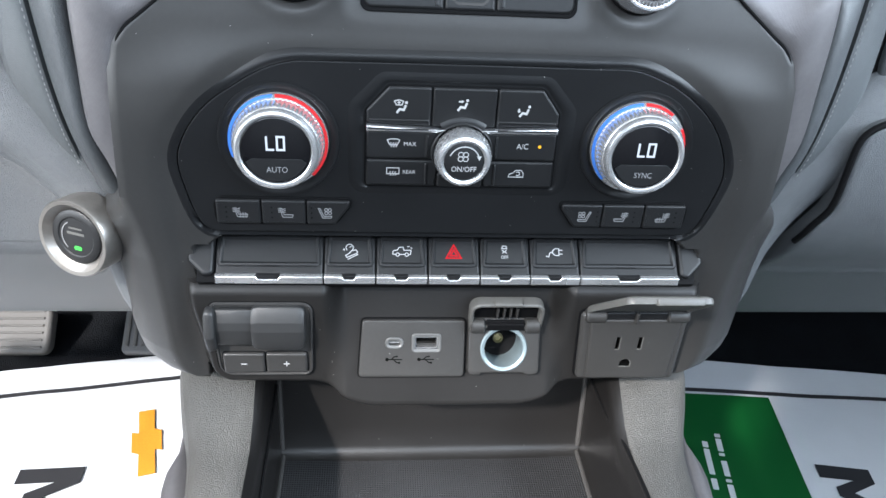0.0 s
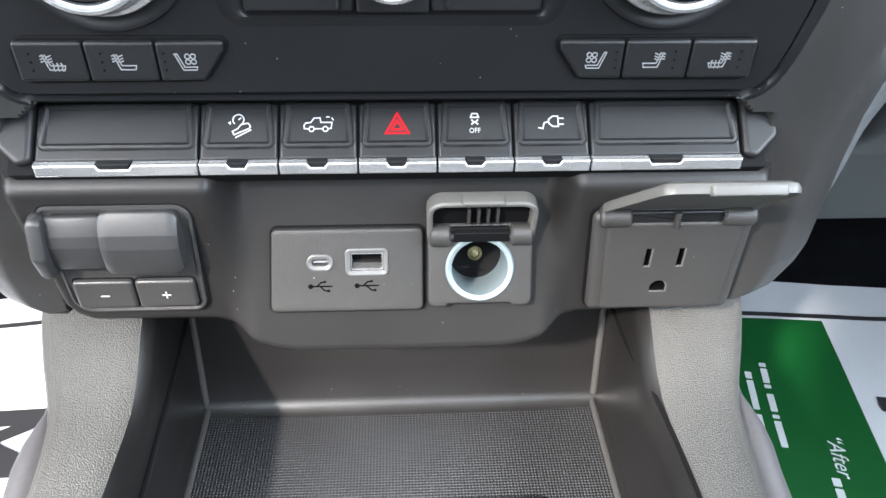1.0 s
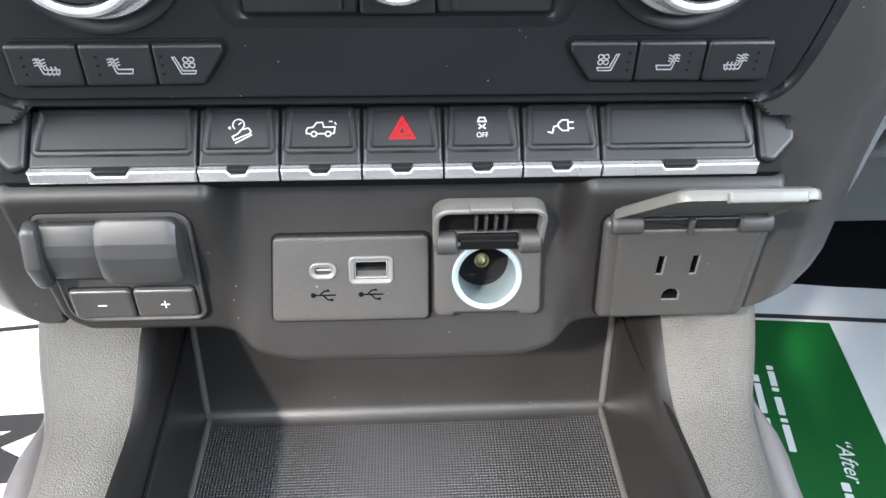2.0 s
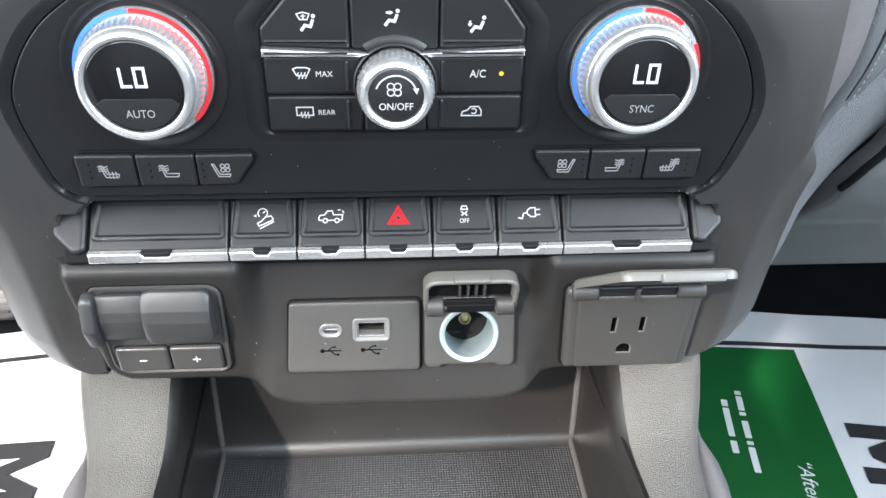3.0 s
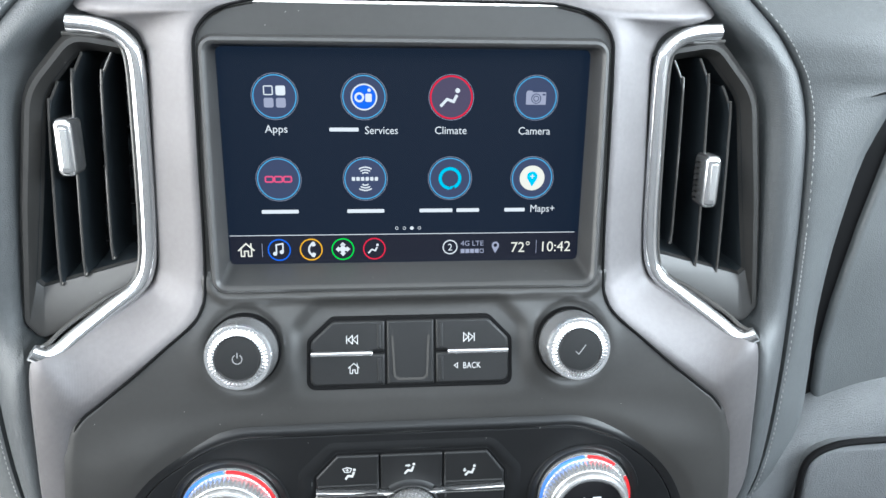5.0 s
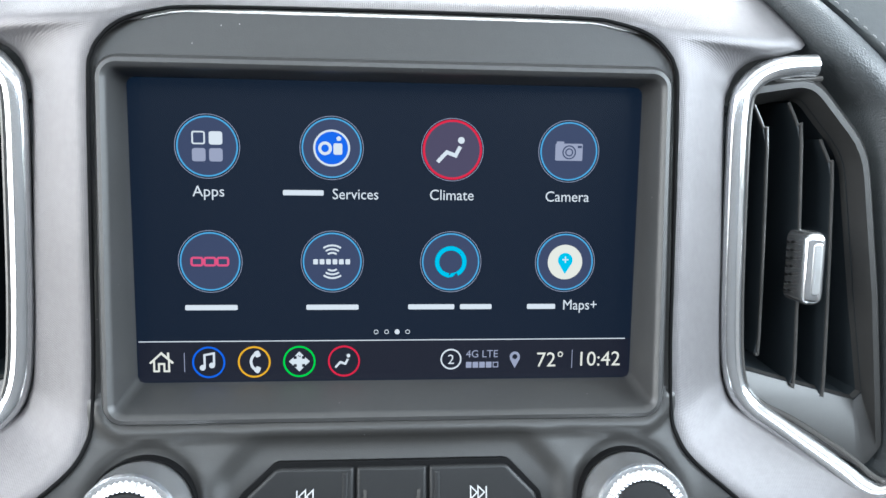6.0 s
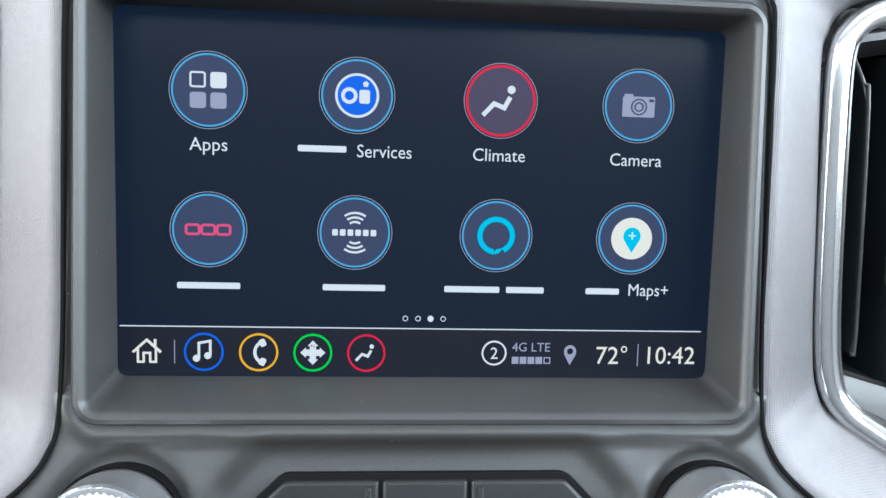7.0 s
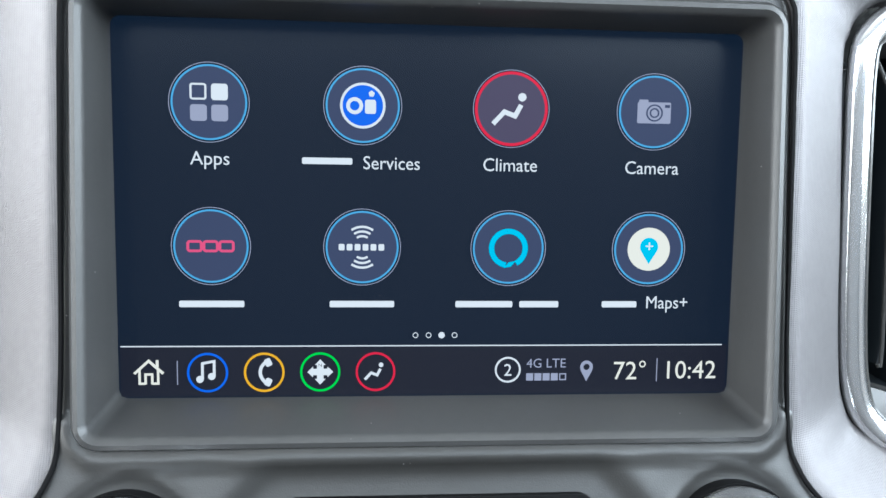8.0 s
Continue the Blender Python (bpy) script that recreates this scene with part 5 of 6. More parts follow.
def temperature_dial(x, z, word, arcs, label):
    dial = thing("temperature_dial", label, "dial", (x, -0.04, z), group="temperature dials")
    pl = Plane(x, -0.0394, z, 2)
    part("collar", lathe(pl, [(0.0290, -0.001), (0.0282, 0.0014), (0.0268, 0.0016), (0.0250, 0.0004), (0.0238, -0.0004), (0.0232, -0.003)], 96, False), "panel", dial, "soft black collar", 60)
    part("base_ring", lathe(pl, [(0.0234, -0.003), (0.0234, 0.0024), (0.0230, 0.0030), (0.0205, 0.0034), (0.0200, 0.0)], 96, False), "satin", dial, "silver ring at the foot of the dial")
    for a0, a1, mat in arcs:
        tag = "blue" if mat == "blue" else "red"
        part("colour_band", sector(pl, 0.0219, 0.0232, a0, a1, 0.0005, 0.0039, 30), mat, dial, tag + " enamel band")
    prof = [(0.0205, 0.0), (0.0208, 0.0035), (0.0212, 0.0045), (0.0203, 0.0100), (0.0200, 0.0112), (0.0196, 0.0118), (0.0193, 0.0140), (0.0188, 0.0149), (0.0178, 0.0153), (0.0168, 0.0151), (0.0163, 0.0146), (0.0160, 0.0136)]
    part("grip", lathe(pl, prof, 360, False, knurl=(1, 3, 0.0006, 60)), "satin", dial, "knurled satin silver grip", 22)
    face = part("face", lathe(pl, [(0.0161, 0.0130), (0.0160, 0.0142), (0.0155, 0.0145), (0.0004, 0.0146)], 64), "gloss", dial, "gloss black dial face")
    g = pl.moved(0, 0, 0.0146)
    low = [(u, v) for u, v in circle(0, 0, 0.0150, 40, 204, 336)]
    shape = [(-0.0140, -0.0058), *low, (0.0140, -0.0058), (0.0115, -0.0038), (-0.0112, -0.0038)]
    part("push_tab", plate(g, shape, -0.0006, 0.00025, 0.0002, 2), "key", face, "matt black push tab")
    part("words", lettering(g.moved(0, 0, 0.0003), word, 0.0041, 0.0003, -0.0090, 0.0002, 0.86), "dim", face)
    t = 0.0009
    seg = [[(-0.0044, 0.0090), (-0.0044, 0.0013), (-0.0006, 0.0013)], [(0.0010, 0.0088), (0.0046, 0.0088), (0.0046, 0.0013), (0.0010, 0.0013), (0.0010, 0.0088)]]
    part("readout", strokes(g, [[(0.88 * u, 0.84 * v - 0.0004) for u, v in s] for s in seg], t, 0.0003), "segment", face, "lit white LO segments")


temperature_dial(*DIALS[0], "AUTO", ((94, 200, "blue"), (91, -46, "red")), "knurled silver temperature dial reading LO, blue and red")
temperature_dial(*DIALS[1], "SYNC", ((94, 226, "blue"), (90, 52, "red"), (28, -8, "red")), "knurled silver temperature dial reading LO, mostly blue")


def fan_knob():
    knob = thing("fan_knob", "small knurled silver fan knob with black on-off face", "knob", (0, -0.04, 0.584))
    pl = Plane(0.0002, -0.0405, 0.5838, 2)
    part("collar", lathe(pl, [(0.0152, -0.002), (0.0150, 0.0022), (0.0145, 0.0026), (0.0139, 0.001)], 64, False), "key", knob, "black collar")
    prof = [(0.0130, 0.0), (0.0133, 0.003), (0.0137, 0.0042), (0.0132, 0.0100), (0.0130, 0.0112), (0.0128, 0.0122), (0.0122, 0.0133), (0.0110, 0.0138), (0.0098, 0.0132), (0.0096, 0.0122)]
    part("grip", lathe(pl, prof, 252, False, knurl=(1, 3, 0.0006, 42)), "satin", knob, "knurled satin silver grip", 22)
    face = part("face", lathe(pl, [(0.0097, 0.0115), (0.0096, 0.0126), (0.0090, 0.0130), (0.0004, 0.0131)], 48), "key", knob, "black face")
    g = pl.moved(0, 0, 0.0131)
    bm = strokes(g, [circle(-0.0006 + du, 0.0026 + dv, 0.0012, 14) for du, dv in ((0.0012, 0.0011), (-0.0012, 0.0011), (0.0012, -0.0011), (-0.0012, -0.0011))], 0.00035)
    part("symbol", merge(bm, strokes(g, [circle(0, 0.0004, 0.0072, 26, 18, 160)], 0.0005), flat(g, [[(0.0080, 0.0030), (0.0058, 0.0030), (0.0072, 0.0008)]])), "print", face)
    part("words", lettering(g, "ON/OFF", 0.0037, 0, -0.0036, 0.0002, 0.9), "print", face)


fan_knob()


def seat_bank(sx):
    bank = thing("seat_button_bank", "three black seat heating and cooling buttons in a row", "button panel", (sx * 0.087, -0.039, 0.538), group="seat buttons")
    pl = Plane(0, -0.0394, 0)
    edges = (0.0536, 0.0758, 0.0980, 0.1202)
    outline = [(0.0534, 0.5563), (0.0540, 0.5525), (0.0612, 0.5425), (0.1204, 0.5420), (0.1206, 0.5565)]
    poly = [(sx * u, v) for u, v in rounded(outline, 0.0045, 5)]
    part("backing", plate(pl, inset(poly, -0.0008), -0.002, 0.0006, 0.0005, 2), "gap", bank, "dark joint behind the buttons")
    for i in range(3):
        a, b = edges[i] + 0.0003, edges[i + 1] - 0.0003
        shape = [(a, 0.5559), (a + 0.0005, 0.5525), (a + 0.0075, 0.5427), (b, 0.5425), (b, 0.5559)] if i == 0 else [(a, 0.5559), (a, 0.5425), (b, 0.5425), (b, 0.5559)]
        key = part("button", plate(pl, [(sx * u, v) for u, v in rounded(shape, 0.0012, 4)], -0.002, 0.0022, 0.0011, 3), "key", bank)
        c = sx * (a + b) / 2 - (sx * 0.0012 if i else -sx * 0.0014)
        g = pl.moved(c, 0.5493, 0.0022)
        if i == 0:
            back = [(-0.0036, 0.0026), (-0.0028, 0.0026), (-0.0010, -0.0018), (0.0030, -0.0018), (0.0026, -0.0028), (-0.0016, -0.0028), (-0.0036, 0.0026)]
            lines = [back] + [circle(0.0012 + du, 0.0009 + dv, 0.0008, 10) for du, dv in ((0.0009, 0.0009), (-0.0009, 0.0009), (0.0009, -0.0009), (-0.0009, -0.0009))]
        else:
            lines = [[(-0.0030, 0.0026), (-0.0020, -0.0016)], [(-0.0021, 0.0026), (-0.0012, -0.0010)], [(-0.0012, -0.0012), (0.0034, -0.0012), (0.0030, -0.0026), (-0.0016, -0.0026), (-0.0020, -0.0016)]]
            lines += [[(-0.0038, v), (-0.0028, v + 0.0003), (-0.0014, v - 0.0002), (-0.0002, v + 0.0003)] for v in (0.0020, 0.0010, 0.0001)]
        if i == 2:
            lines += [[(u, -0.0002), (u + 0.0004, -0.0012), (u, -0.0022), (u + 0.0003, -0.0031)] for u in (-0.0004, 0.0009, 0.0022)]
        lines = [[(-sx * u, v) for u, v in line] for line in lines]
        part("symbol", strokes(g, lines, 0.00034), "dim", key)
        for k in range(3):
            part("indicator", flat(g, [ngon(sx * 0.0070, 0.0028 - 0.0028 * k, 0.0004, 10)]), "gap", key, "small unlit indicator dot")


seat_bank(-1)
seat_bank(1)


# --------------------------------------------------------------- switch bar
def switch_bar():
    bar = thing("switch_bar", "row of black toggle switches with satin chrome lower lips", "switch row", (0, -0.045, 0.51))
    pl = Plane(0, -0.0452, 0.5148, 47)
    L = 0.0206
    part("backing", plate(pl, rect(-0.1330, -0.004, 0.1330, L + 0.004, 0.001), -0.012, -0.0018, 0.0006, 2), "gap", bar, "dark joint behind the switches")
    xs = (-0.1236, -0.0681, -0.0408, -0.0133, 0.0144, 0.0415, 0.0688, 0.1237)
    for sx in (-1, 1):
        pts = [(0.1243, 0.0), (0.1290, -0.0012), (0.1374, 0.0070), (0.1376, 0.0115), (0.1290, L + 0.002), (0.1243, L + 0.002)]
        poly = [(sx * u, v) for u, v in rounded(pts, 0.0030, 5)]
        part("end_cap", plate(pl, poly, -0.010, 0.0010, 0.0019, 5), "key", bar)
    low = Plane(0, -0.0455, 0.5095)
    for i in range(7):
        a, b = xs[i] + 0.00035, xs[i + 1] - 0.00035
        w = b - a
        sw = part("switch", plate(pl, rounded([(a, 0.0), (b, 0.0), (b, L), (a, L)], 0.0008, 3), -0.006, 0.0, 0.0012, 3), "key", bar)
        m = 0.0028
        pad = rounded([(a + m * 0.6, 0.0050, 0.0016), (b - m * 0.6, 0.0050, 0.0016), (b - m, L - 0.0006, 0.0006), (a + m, L - 0.0006, 0.0006)], 0.001, 4)
        steps = [(inset(pad, -0.0012), -0.0002), (inset(pad, -0.0003), 0.0009), (inset(pad, 0.0006), 0.0010), (inset(pad, 0.0022), -0.0002)]
        part("dished_face", frame_ring(pl, steps, cap=True), "key", sw)
        n0, n1 = a + w * 0.40, a + w * 0.58
        lip = [(a, 0.0006), (b, 0.0006), (b, 0.0052), (n1 + 0.0012, 0.0052), (n1, 0.0034), (n0, 0.0034), (n0 - 0.0012, 0.0052), (a, 0.0052)]
        part("chrome_lip", plate(low, lip, -0.006, 0.0020, 0.0008, 3), "satin", sw, "satin chrome lip")
        part("tongue", plate(low, [(n0 + 0.0001, 0.0036), (n1 - 0.0001, 0.0036), (n1 + 0.0010, 0.0056), (n0 - 0.0010, 0.0056)], -0.004, 0.0018, 0.0006, 2), "key", sw)
        c = (a + b) / 2
        g = pl.moved(c, 0.0125, -0.0001)
        mat = "print"
        if i == 1:
            car = [(-0.0022, -0.0020), (-0.0004, -0.0010), (0.0008, 0.0005), (0.0031, 0.0010), (0.0040, -0.0002), (0.0037, -0.0009), (-0.0016, -0.0032), (-0.0022, -0.0020)]
            bm = merge(strokes(g, [circle(-0.0002, 0.0022, 0.0019, 18, -50, 230), car, [(-0.0012, -0.0043), (0.0043, -0.0014)], [(-0.0002, 0.0022), (0.0008, 0.0030)]], 0.00042), flat(g, [[(-0.0038, 0.0011), (-0.0028, 0.0004), (-0.0028, 0.0018)]]))
        elif i == 2:
            bm = strokes(g, [[(-0.0034, -0.0013), (-0.0048, -0.0012), (-0.0049, -0.0001), (-0.0044, 0.0008), (-0.0026, 0.0010), (-0.0014, 0.0026), (0.0006, 0.0027), (0.0010, 0.0010), (0.0048, 0.0010), (0.0045, -0.0012), (0.0034, -0.0013)], [(-0.0014, -0.0013), (0.0016, -0.0013)], circle(-0.0023, -0.0014, 0.0009, 12), circle(0.0025, -0.0014, 0.0009, 12), [(0.0028, 0.0030), (0.0040, 0.0030)], [(0.0047, 0.0027), (0.0053, 0.0018)]], 0.00042)
        elif i == 3:
            tri = [(-0.0040, -0.0031), (0.0040, -0.0031), (0, 0.0040)]
            q = [(-0.0019, -0.0018), (0.0019, -0.0018), (0, 0.0015)]
            bm, mat = strokes(g, [tri + tri[:1], q + q[:1]], 0.0008), "hazard_lit"
        elif i == 4:
            bm = merge(strokes(g, [[(-0.0014, 0.0024), (-0.0009, 0.0038), (0.0009, 0.0038), (0.0014, 0.0024), (-0.0014, 0.0024)], [(-0.0012, 0.0016), (-0.0002, 0.0006), (-0.0012, -0.0002)], [(0.0012, 0.0016), (0.0002, 0.0006), (0.0012, -0.0002)]], 0.0005), lettering(g, "OFF", 0.0026, 0, -0.0024, 0.0002, 0.9))
        elif i == 5:
            bm = merge(strokes(g, [[(-0.0046, -0.0016), (-0.0030, -0.0020), (-0.0024, 0.0002), (-0.0008, 0.0006)], [(0.0026, 0.0018), (0.0046, 0.0018)], [(0.0026, -0.0004), (0.0046, -0.0004)]], 0.00045), strokes(g, [[(0.0026, 0.0026), (0.0026, -0.0012), (0.0006, -0.0012), (-0.0008, 0.0000), (-0.0008, 0.0014), (0.0006, 0.0026), (0.0026, 0.0026)]], 0.00045))
        else:
            continue
        part("symbol", bm, mat, sw)


switch_bar()


# -------------------------------------------------------- sockets, lower face
def trailer_brake():
    tb = thing("trailer_brake_controller", "black trailer brake controller with sliding lever and gain buttons", "switch", (-0.103, -0.045, 0.447))
    out = rounded([(-0.1262, 0.4480, 0.008), (-0.0755, 0.4480, 0.005), (-0.0742, 0.4975, 0.006), (-0.1285, 0.4975, 0.004)], 0.005, 5)
    zero = Plane(0, -0.0455, 0.0)
    part("joint", plate(zero, inset(out, -0.0010), -0.004, 0.0006, 0.0005, 2), "gap", tb, "fine joint round the module")
    part("rim", frame_ring(zero, [(inset(out, -0.0003), 0.0), (inset(out, 0.0002), 0.0014), (inset(out, 0.0010), 0.0016), (inset(out, 0.0018), 0.0004)]), "fascia", tb, "thin raised rim")
    part("plate", plate(zero, inset(out, 0.0012), -0.004, 0.0008, 0.0006, 2), "fascia", tb)
    part("slot", plate(zero, rect(-0.1245, 0.4735, -0.0800, 0.4950, 0.003), 0.0, 0.0014, 0.0003, 2), "panel", tb, "dark slot behind the lever")
    part("fin", facet_bar(zero, -0.1306, -0.1250, [(0.0, 0.4690), (0.0080, 0.4700), (0.0112, 0.4810), (0.0070, 0.4950), (0.0, 0.4968)], 0.0016, 0.003), "lever", tb)
    part("bar", facet_bar(zero, -0.1270, -0.1030, [(0.0, 0.4725), (0.0066, 0.4735), (0.0071, 0.4790), (0.0070, 0.4835), (0.0060, 0.4878), (0.0046, 0.4912), (0.0030, 0.4942), (0.0, 0.4942)], 0.0008, 0.0012), "lever", tb)
    part("grip", facet_bar(zero, -0.1062, -0.0785, [(0.0, 0.4705), (0.0086, 0.4718), (0.0093, 0.4785), (0.0092, 0.4840), (0.0079, 0.4892), (0.0060, 0.4932), (0.0038, 0.4966), (0.0, 0.4966)], 0.0038, 0.0014), "lever", tb, "chunky lever grip")
    for a, b, sign in ((-0.1238, -0.1012, "-"), (-0.1006, -0.0782, "+")):
        key = part("button", plate(zero, rect(a, 0.4510, b, 0.4645, 0.0018), 0.0, 0.0030, 0.0014, 3), "fascia", tb)
        part("button_joint", plate(zero, rect(a - 0.0006, 0.4504, b + 0.0006, 0.4651, 0.0020), 0.0, 0.0011, 0.0002, 1), "gap", key, "dark joint round the button")
        c = (a + b) / 2
        g = zero.moved(c, 0.4576, 0.0030)
        lines = [[(-0.0016, 0), (0.0016, 0)]] + ([[(0, -0.0016), (0, 0.0016)]] if sign == "+" else [])
        part("symbol", strokes(g, lines, 0.00045), "print", key)
    part("trailer_symbol", flat(zero.moved(-0.0965, 0.4676, 0.0009), [rect(-0.0024, -0.0006, 0.0022, 0.0008, 0.0003)]), "dim", tb)


trailer_brake()
U = Plane(0, -0.0439, 0.4652, 21)


def usb_panel():
    pan = thing("usb_panel", "dark grey panel with a small and a wide USB port", "usb socket", (-0.02, -0.045, 0.45))
    poly = rounded([(-0.0500, -0.0168), (0.0094, -0.0168), (0.0096, 0.0166), (-0.0480, 0.0166)], 0.0022, 4)
    h = 0.0026
    slots = []
    for u, w, t, rr in ((-0.0301, 0.0105, 0.0068, 0.0032), (-0.0122, 0.0168, 0.0112, 0.0022)):
        slots.append(rounded([(u - w / 2 + 0.0005, 0.0034 - t / 2 + 0.0005), (u + w / 2 - 0.0005, 0.0034 - t / 2 + 0.0005), (u + w / 2 - 0.0005, 0.0034 + t / 2 - 0.0005), (u - w / 2 + 0.0005, 0.0034 + t / 2 - 0.0005)], rr, 5))
    part("joint", frame_ring(U, [(inset(poly, -0.0009), -0.001), (inset(poly, -0.0008), 0.0004), (inset(poly, 0.0002), 0.0004)]), "gap", pan, "dark joint round the panel")
    part("faceplate", holed(U, poly, slots, -0.004, h, 0.0010, 0.002), "pocket", pan)
    for u, w, t, kind in ((-0.0301, 0.0105, 0.0068, "c"), (-0.0122, 0.0168, 0.0112, "a")):
        c = U.moved(u, 0.0034, h)
        r = t / 2 - 0.0001 if kind == "c" else 0.0022
        box = lambda e: rounded([(-w / 2 + e, -t / 2 + e), (w / 2 - e, -t / 2 + e), (w / 2 - e, t / 2 - e), (-w / 2 + e, t / 2 - e)], max(r - e, 0.0004), 5)
        e1 = 0.0020 if kind == "c" else 0.0021
        port = part("port_bezel", frame_ring(c, [(box(0), -0.0005), (box(0.0002), 0.0006), (box(0.0007), 0.0008), (box(e1), 0.0003), (box(e1 + 0.0001), -0.007)]), "bezel", pan, "pale grey port bezel", 30)
        part("shell", plate(c, box(e1 - 0.0002), -0.0075, -0.0066, 0.0001, 1), "black_hole", port, "dark inside of the port")
        if kind == "a":
            part("tongue", plate(c, rect(-0.0056, -0.0030, 0.0056, -0.0008, 0.0002), -0.007, -0.0020, 0.0002, 1), "pocket", port)
            part("metal_shell", frame_ring(c, [(box(e1 + 0.0002), -0.0006), (box(e1 + 0.0005), -0.0006), (box(e1 + 0.0005), -0.006)]), "satin", port, "metal port shell")
        else:
            part("tongue", plate(c, rect(-0.0030, -0.0005, 0.0030, 0.0005, 0.0002), -0.007, -0.0012, 0.0002, 1), "satin", port)
        g = U.moved(u + 0.0002, -0.0062, h)
        part("trident", merge(strokes(g, [[(-0.0040, 0), (0.0042, 0)], [(-0.0018, 0), (-0.0002, 0.0016), (0.0012, 0.0018)], [(-0.0006, 0), (0.0012, -0.0018), (0.0024, -0.0019)]], 0.00055, 0.0002), flat(g, [ngon(-0.0042, 0, 0.0010, 12), ngon(0.0014, 0.0018, 0.0005, 8), rect(0.0022, -0.0024, 0.0032, -0.0014)], 0.0002)), "black_hole", pan, "debossed connector symbol")


usb_panel()


def power_socket():
    so = thing("power_socket", "round metal-lined 12 volt socket with its grey lid flipped open", "power socket", (0.031, -0.05, 0.448))
    poly = rounded([(0.0113, -0.0152, 0.003), (0.0182, -0.0152, 0.0008), (0.0192, -0.0140, 0.0005), (0.0432, -0.0140, 0.0005), (0.0442, -0.0152, 0.0008), (0.0518, -0.0152, 0.003), (0.0518, 0.0185, 0.002), (0.0113, 0.0185, 0.002)], 0.002, 4)
    c = U.moved(0.0313, 0.0006, 0.0)
    part("faceplate", holed(U, poly, [[(0.0313 + a, 0.0006 + b) for a, b in ngon(0, 0, 0.0132, 48)]], -0.004, 0.0046, 0.0010, 0.002), "pocket", so)
    part("ring", lathe(c, [(0.0134, 0.0044), (0.0132, 0.0052), (0.0127, 0.0056), (0.0118, 0.0054), (0.0113, 0.0049)], 64, False), "zinc", so, "pale rolled rim")
    part("barrel", lathe(c, [(0.0114, 0.0050), (0.0110, 0.0048), (0.0109, -0.006), (0.0108, -0.018)], 56, False), "zinc", so, "pale blue-grey metal barrel", 60)
    part("barrel_floor", lathe(c, [(0.0110, -0.0165), (0.0098, -0.0172), (0.0004, -0.0174)], 40, True), "gap", so, "dark floor of the socket")
    part("contact", lathe(c.moved(0, 0.0, -0.0172), [(0.0030, 0), (0.0030, 0.0015), (0.0020, 0.0020), (0.0016, 0.0010), (0.0002, 0.0012)], 28), "brass", so, "brass centre contact")
    part("barrel_slot", plate(U.moved(0.0255, -0.0015, -0.0045), rect(-0.0022, -0.0004, 0.0022, 0.0004), 0, 0.0004, 0.0001, 1), "gap", so)
    # hinge knuckles and the open lid
    for a, b in ((0.0113, 0.0205), (0.0420, 0.0518)):
        bm = bmesh.new()
        rings = []
        for s, rr in ((0, 0.0028), (0.0008, 0.0038), (b - a - 0.0020, 0.0038), (b - a - 0.0012, 0.0028)):
            rings.append([U.at(a + 0.0006 + s, 0.0142 + rr * 1.15 * math.sin(w), 0.0052 + rr * math.cos(w)) for w in [2 * math.pi * k / 20 for k in range(20)]])
        loft(bm, rings, cap0=True, cap1=True)
        part("hinge_knuckle", bm, "pocket", so)
    part("hinge_pin", tube([U.at(0.0205, 0.0160, 0.0050), U.at(0.0420, 0.0160, 0.0050)], 0.0016, 12), "gap", so)
    lp = Plane(0, 0, 0)
    lp.o = U.at(0.0315, 0.0180, 0.0050)
    lp.u = U.u
    up = (Vector((0, -0.16, 0.987))).normalized()
    lp.v, lp.n = up, Vector((0, -0.987, -0.16)).normalized()
    shape = lambda e: rounded([(-0.0205 + e, -0.0045), (0.0205 - e, -0.0045), (0.0208 - e, 0.0142 - e, 0.006), (-0.0208 + e, 0.0142 - e, 0.006)], 0.002, 5)
    lid = part("lid", frame_ring(lp, [(inset(shape(0), 0.002), -0.0045), (shape(0), -0.0030), (shape(0), 0.0030), (inset(shape(0), 0.0006), 0.0036), (inset(shape(0), 0.0016), 0.0036), (inset(shape(0), 0.0022), 0.0028), (inset(shape(0), 0.0024), -0.0022)], cap=True), "lid", so, "grey lid standing open", 30)
    # The lid's plastic in shade, drawn as a near-black plate.
    part("lid_inside", plate(lp, rect(-0.0183, -0.0040, 0.0183, 0.0119, 0.003), -0.0023, -0.0016, 0.0002, 1), "gap", lid, "inside of the lid, painted dark for its shade")
    # Dark plate painted in for the shade between the knuckles.
    part("hinge_shade", plate(lp, rect(-0.0105, -0.0052, 0.0105, -0.0004, 0.0005), 0.0, 0.0042, 0.0003, 1), "gap", lid, "dark plate for the shade between the hinge knuckles")
    for k in range(4):
        u = -0.0048 + 0.0036 * k
        part("rib", plate(lp, rect(u - 0.0005, 0.0020, u + 0.0005, 0.0085), -0.0024, 0.0018, 0.0003, 2), "pocket", lid)
    part("finger_tab", plate(lp, rounded([(-0.0085, 0.0130), (0.0085, 0.0130), (0.0075, 0.0150), (-0.0075, 0.0150)], 0.0006, 3), -0.0005, 0.0042, 0.0010, 3), "lid", lid)


power_socket()


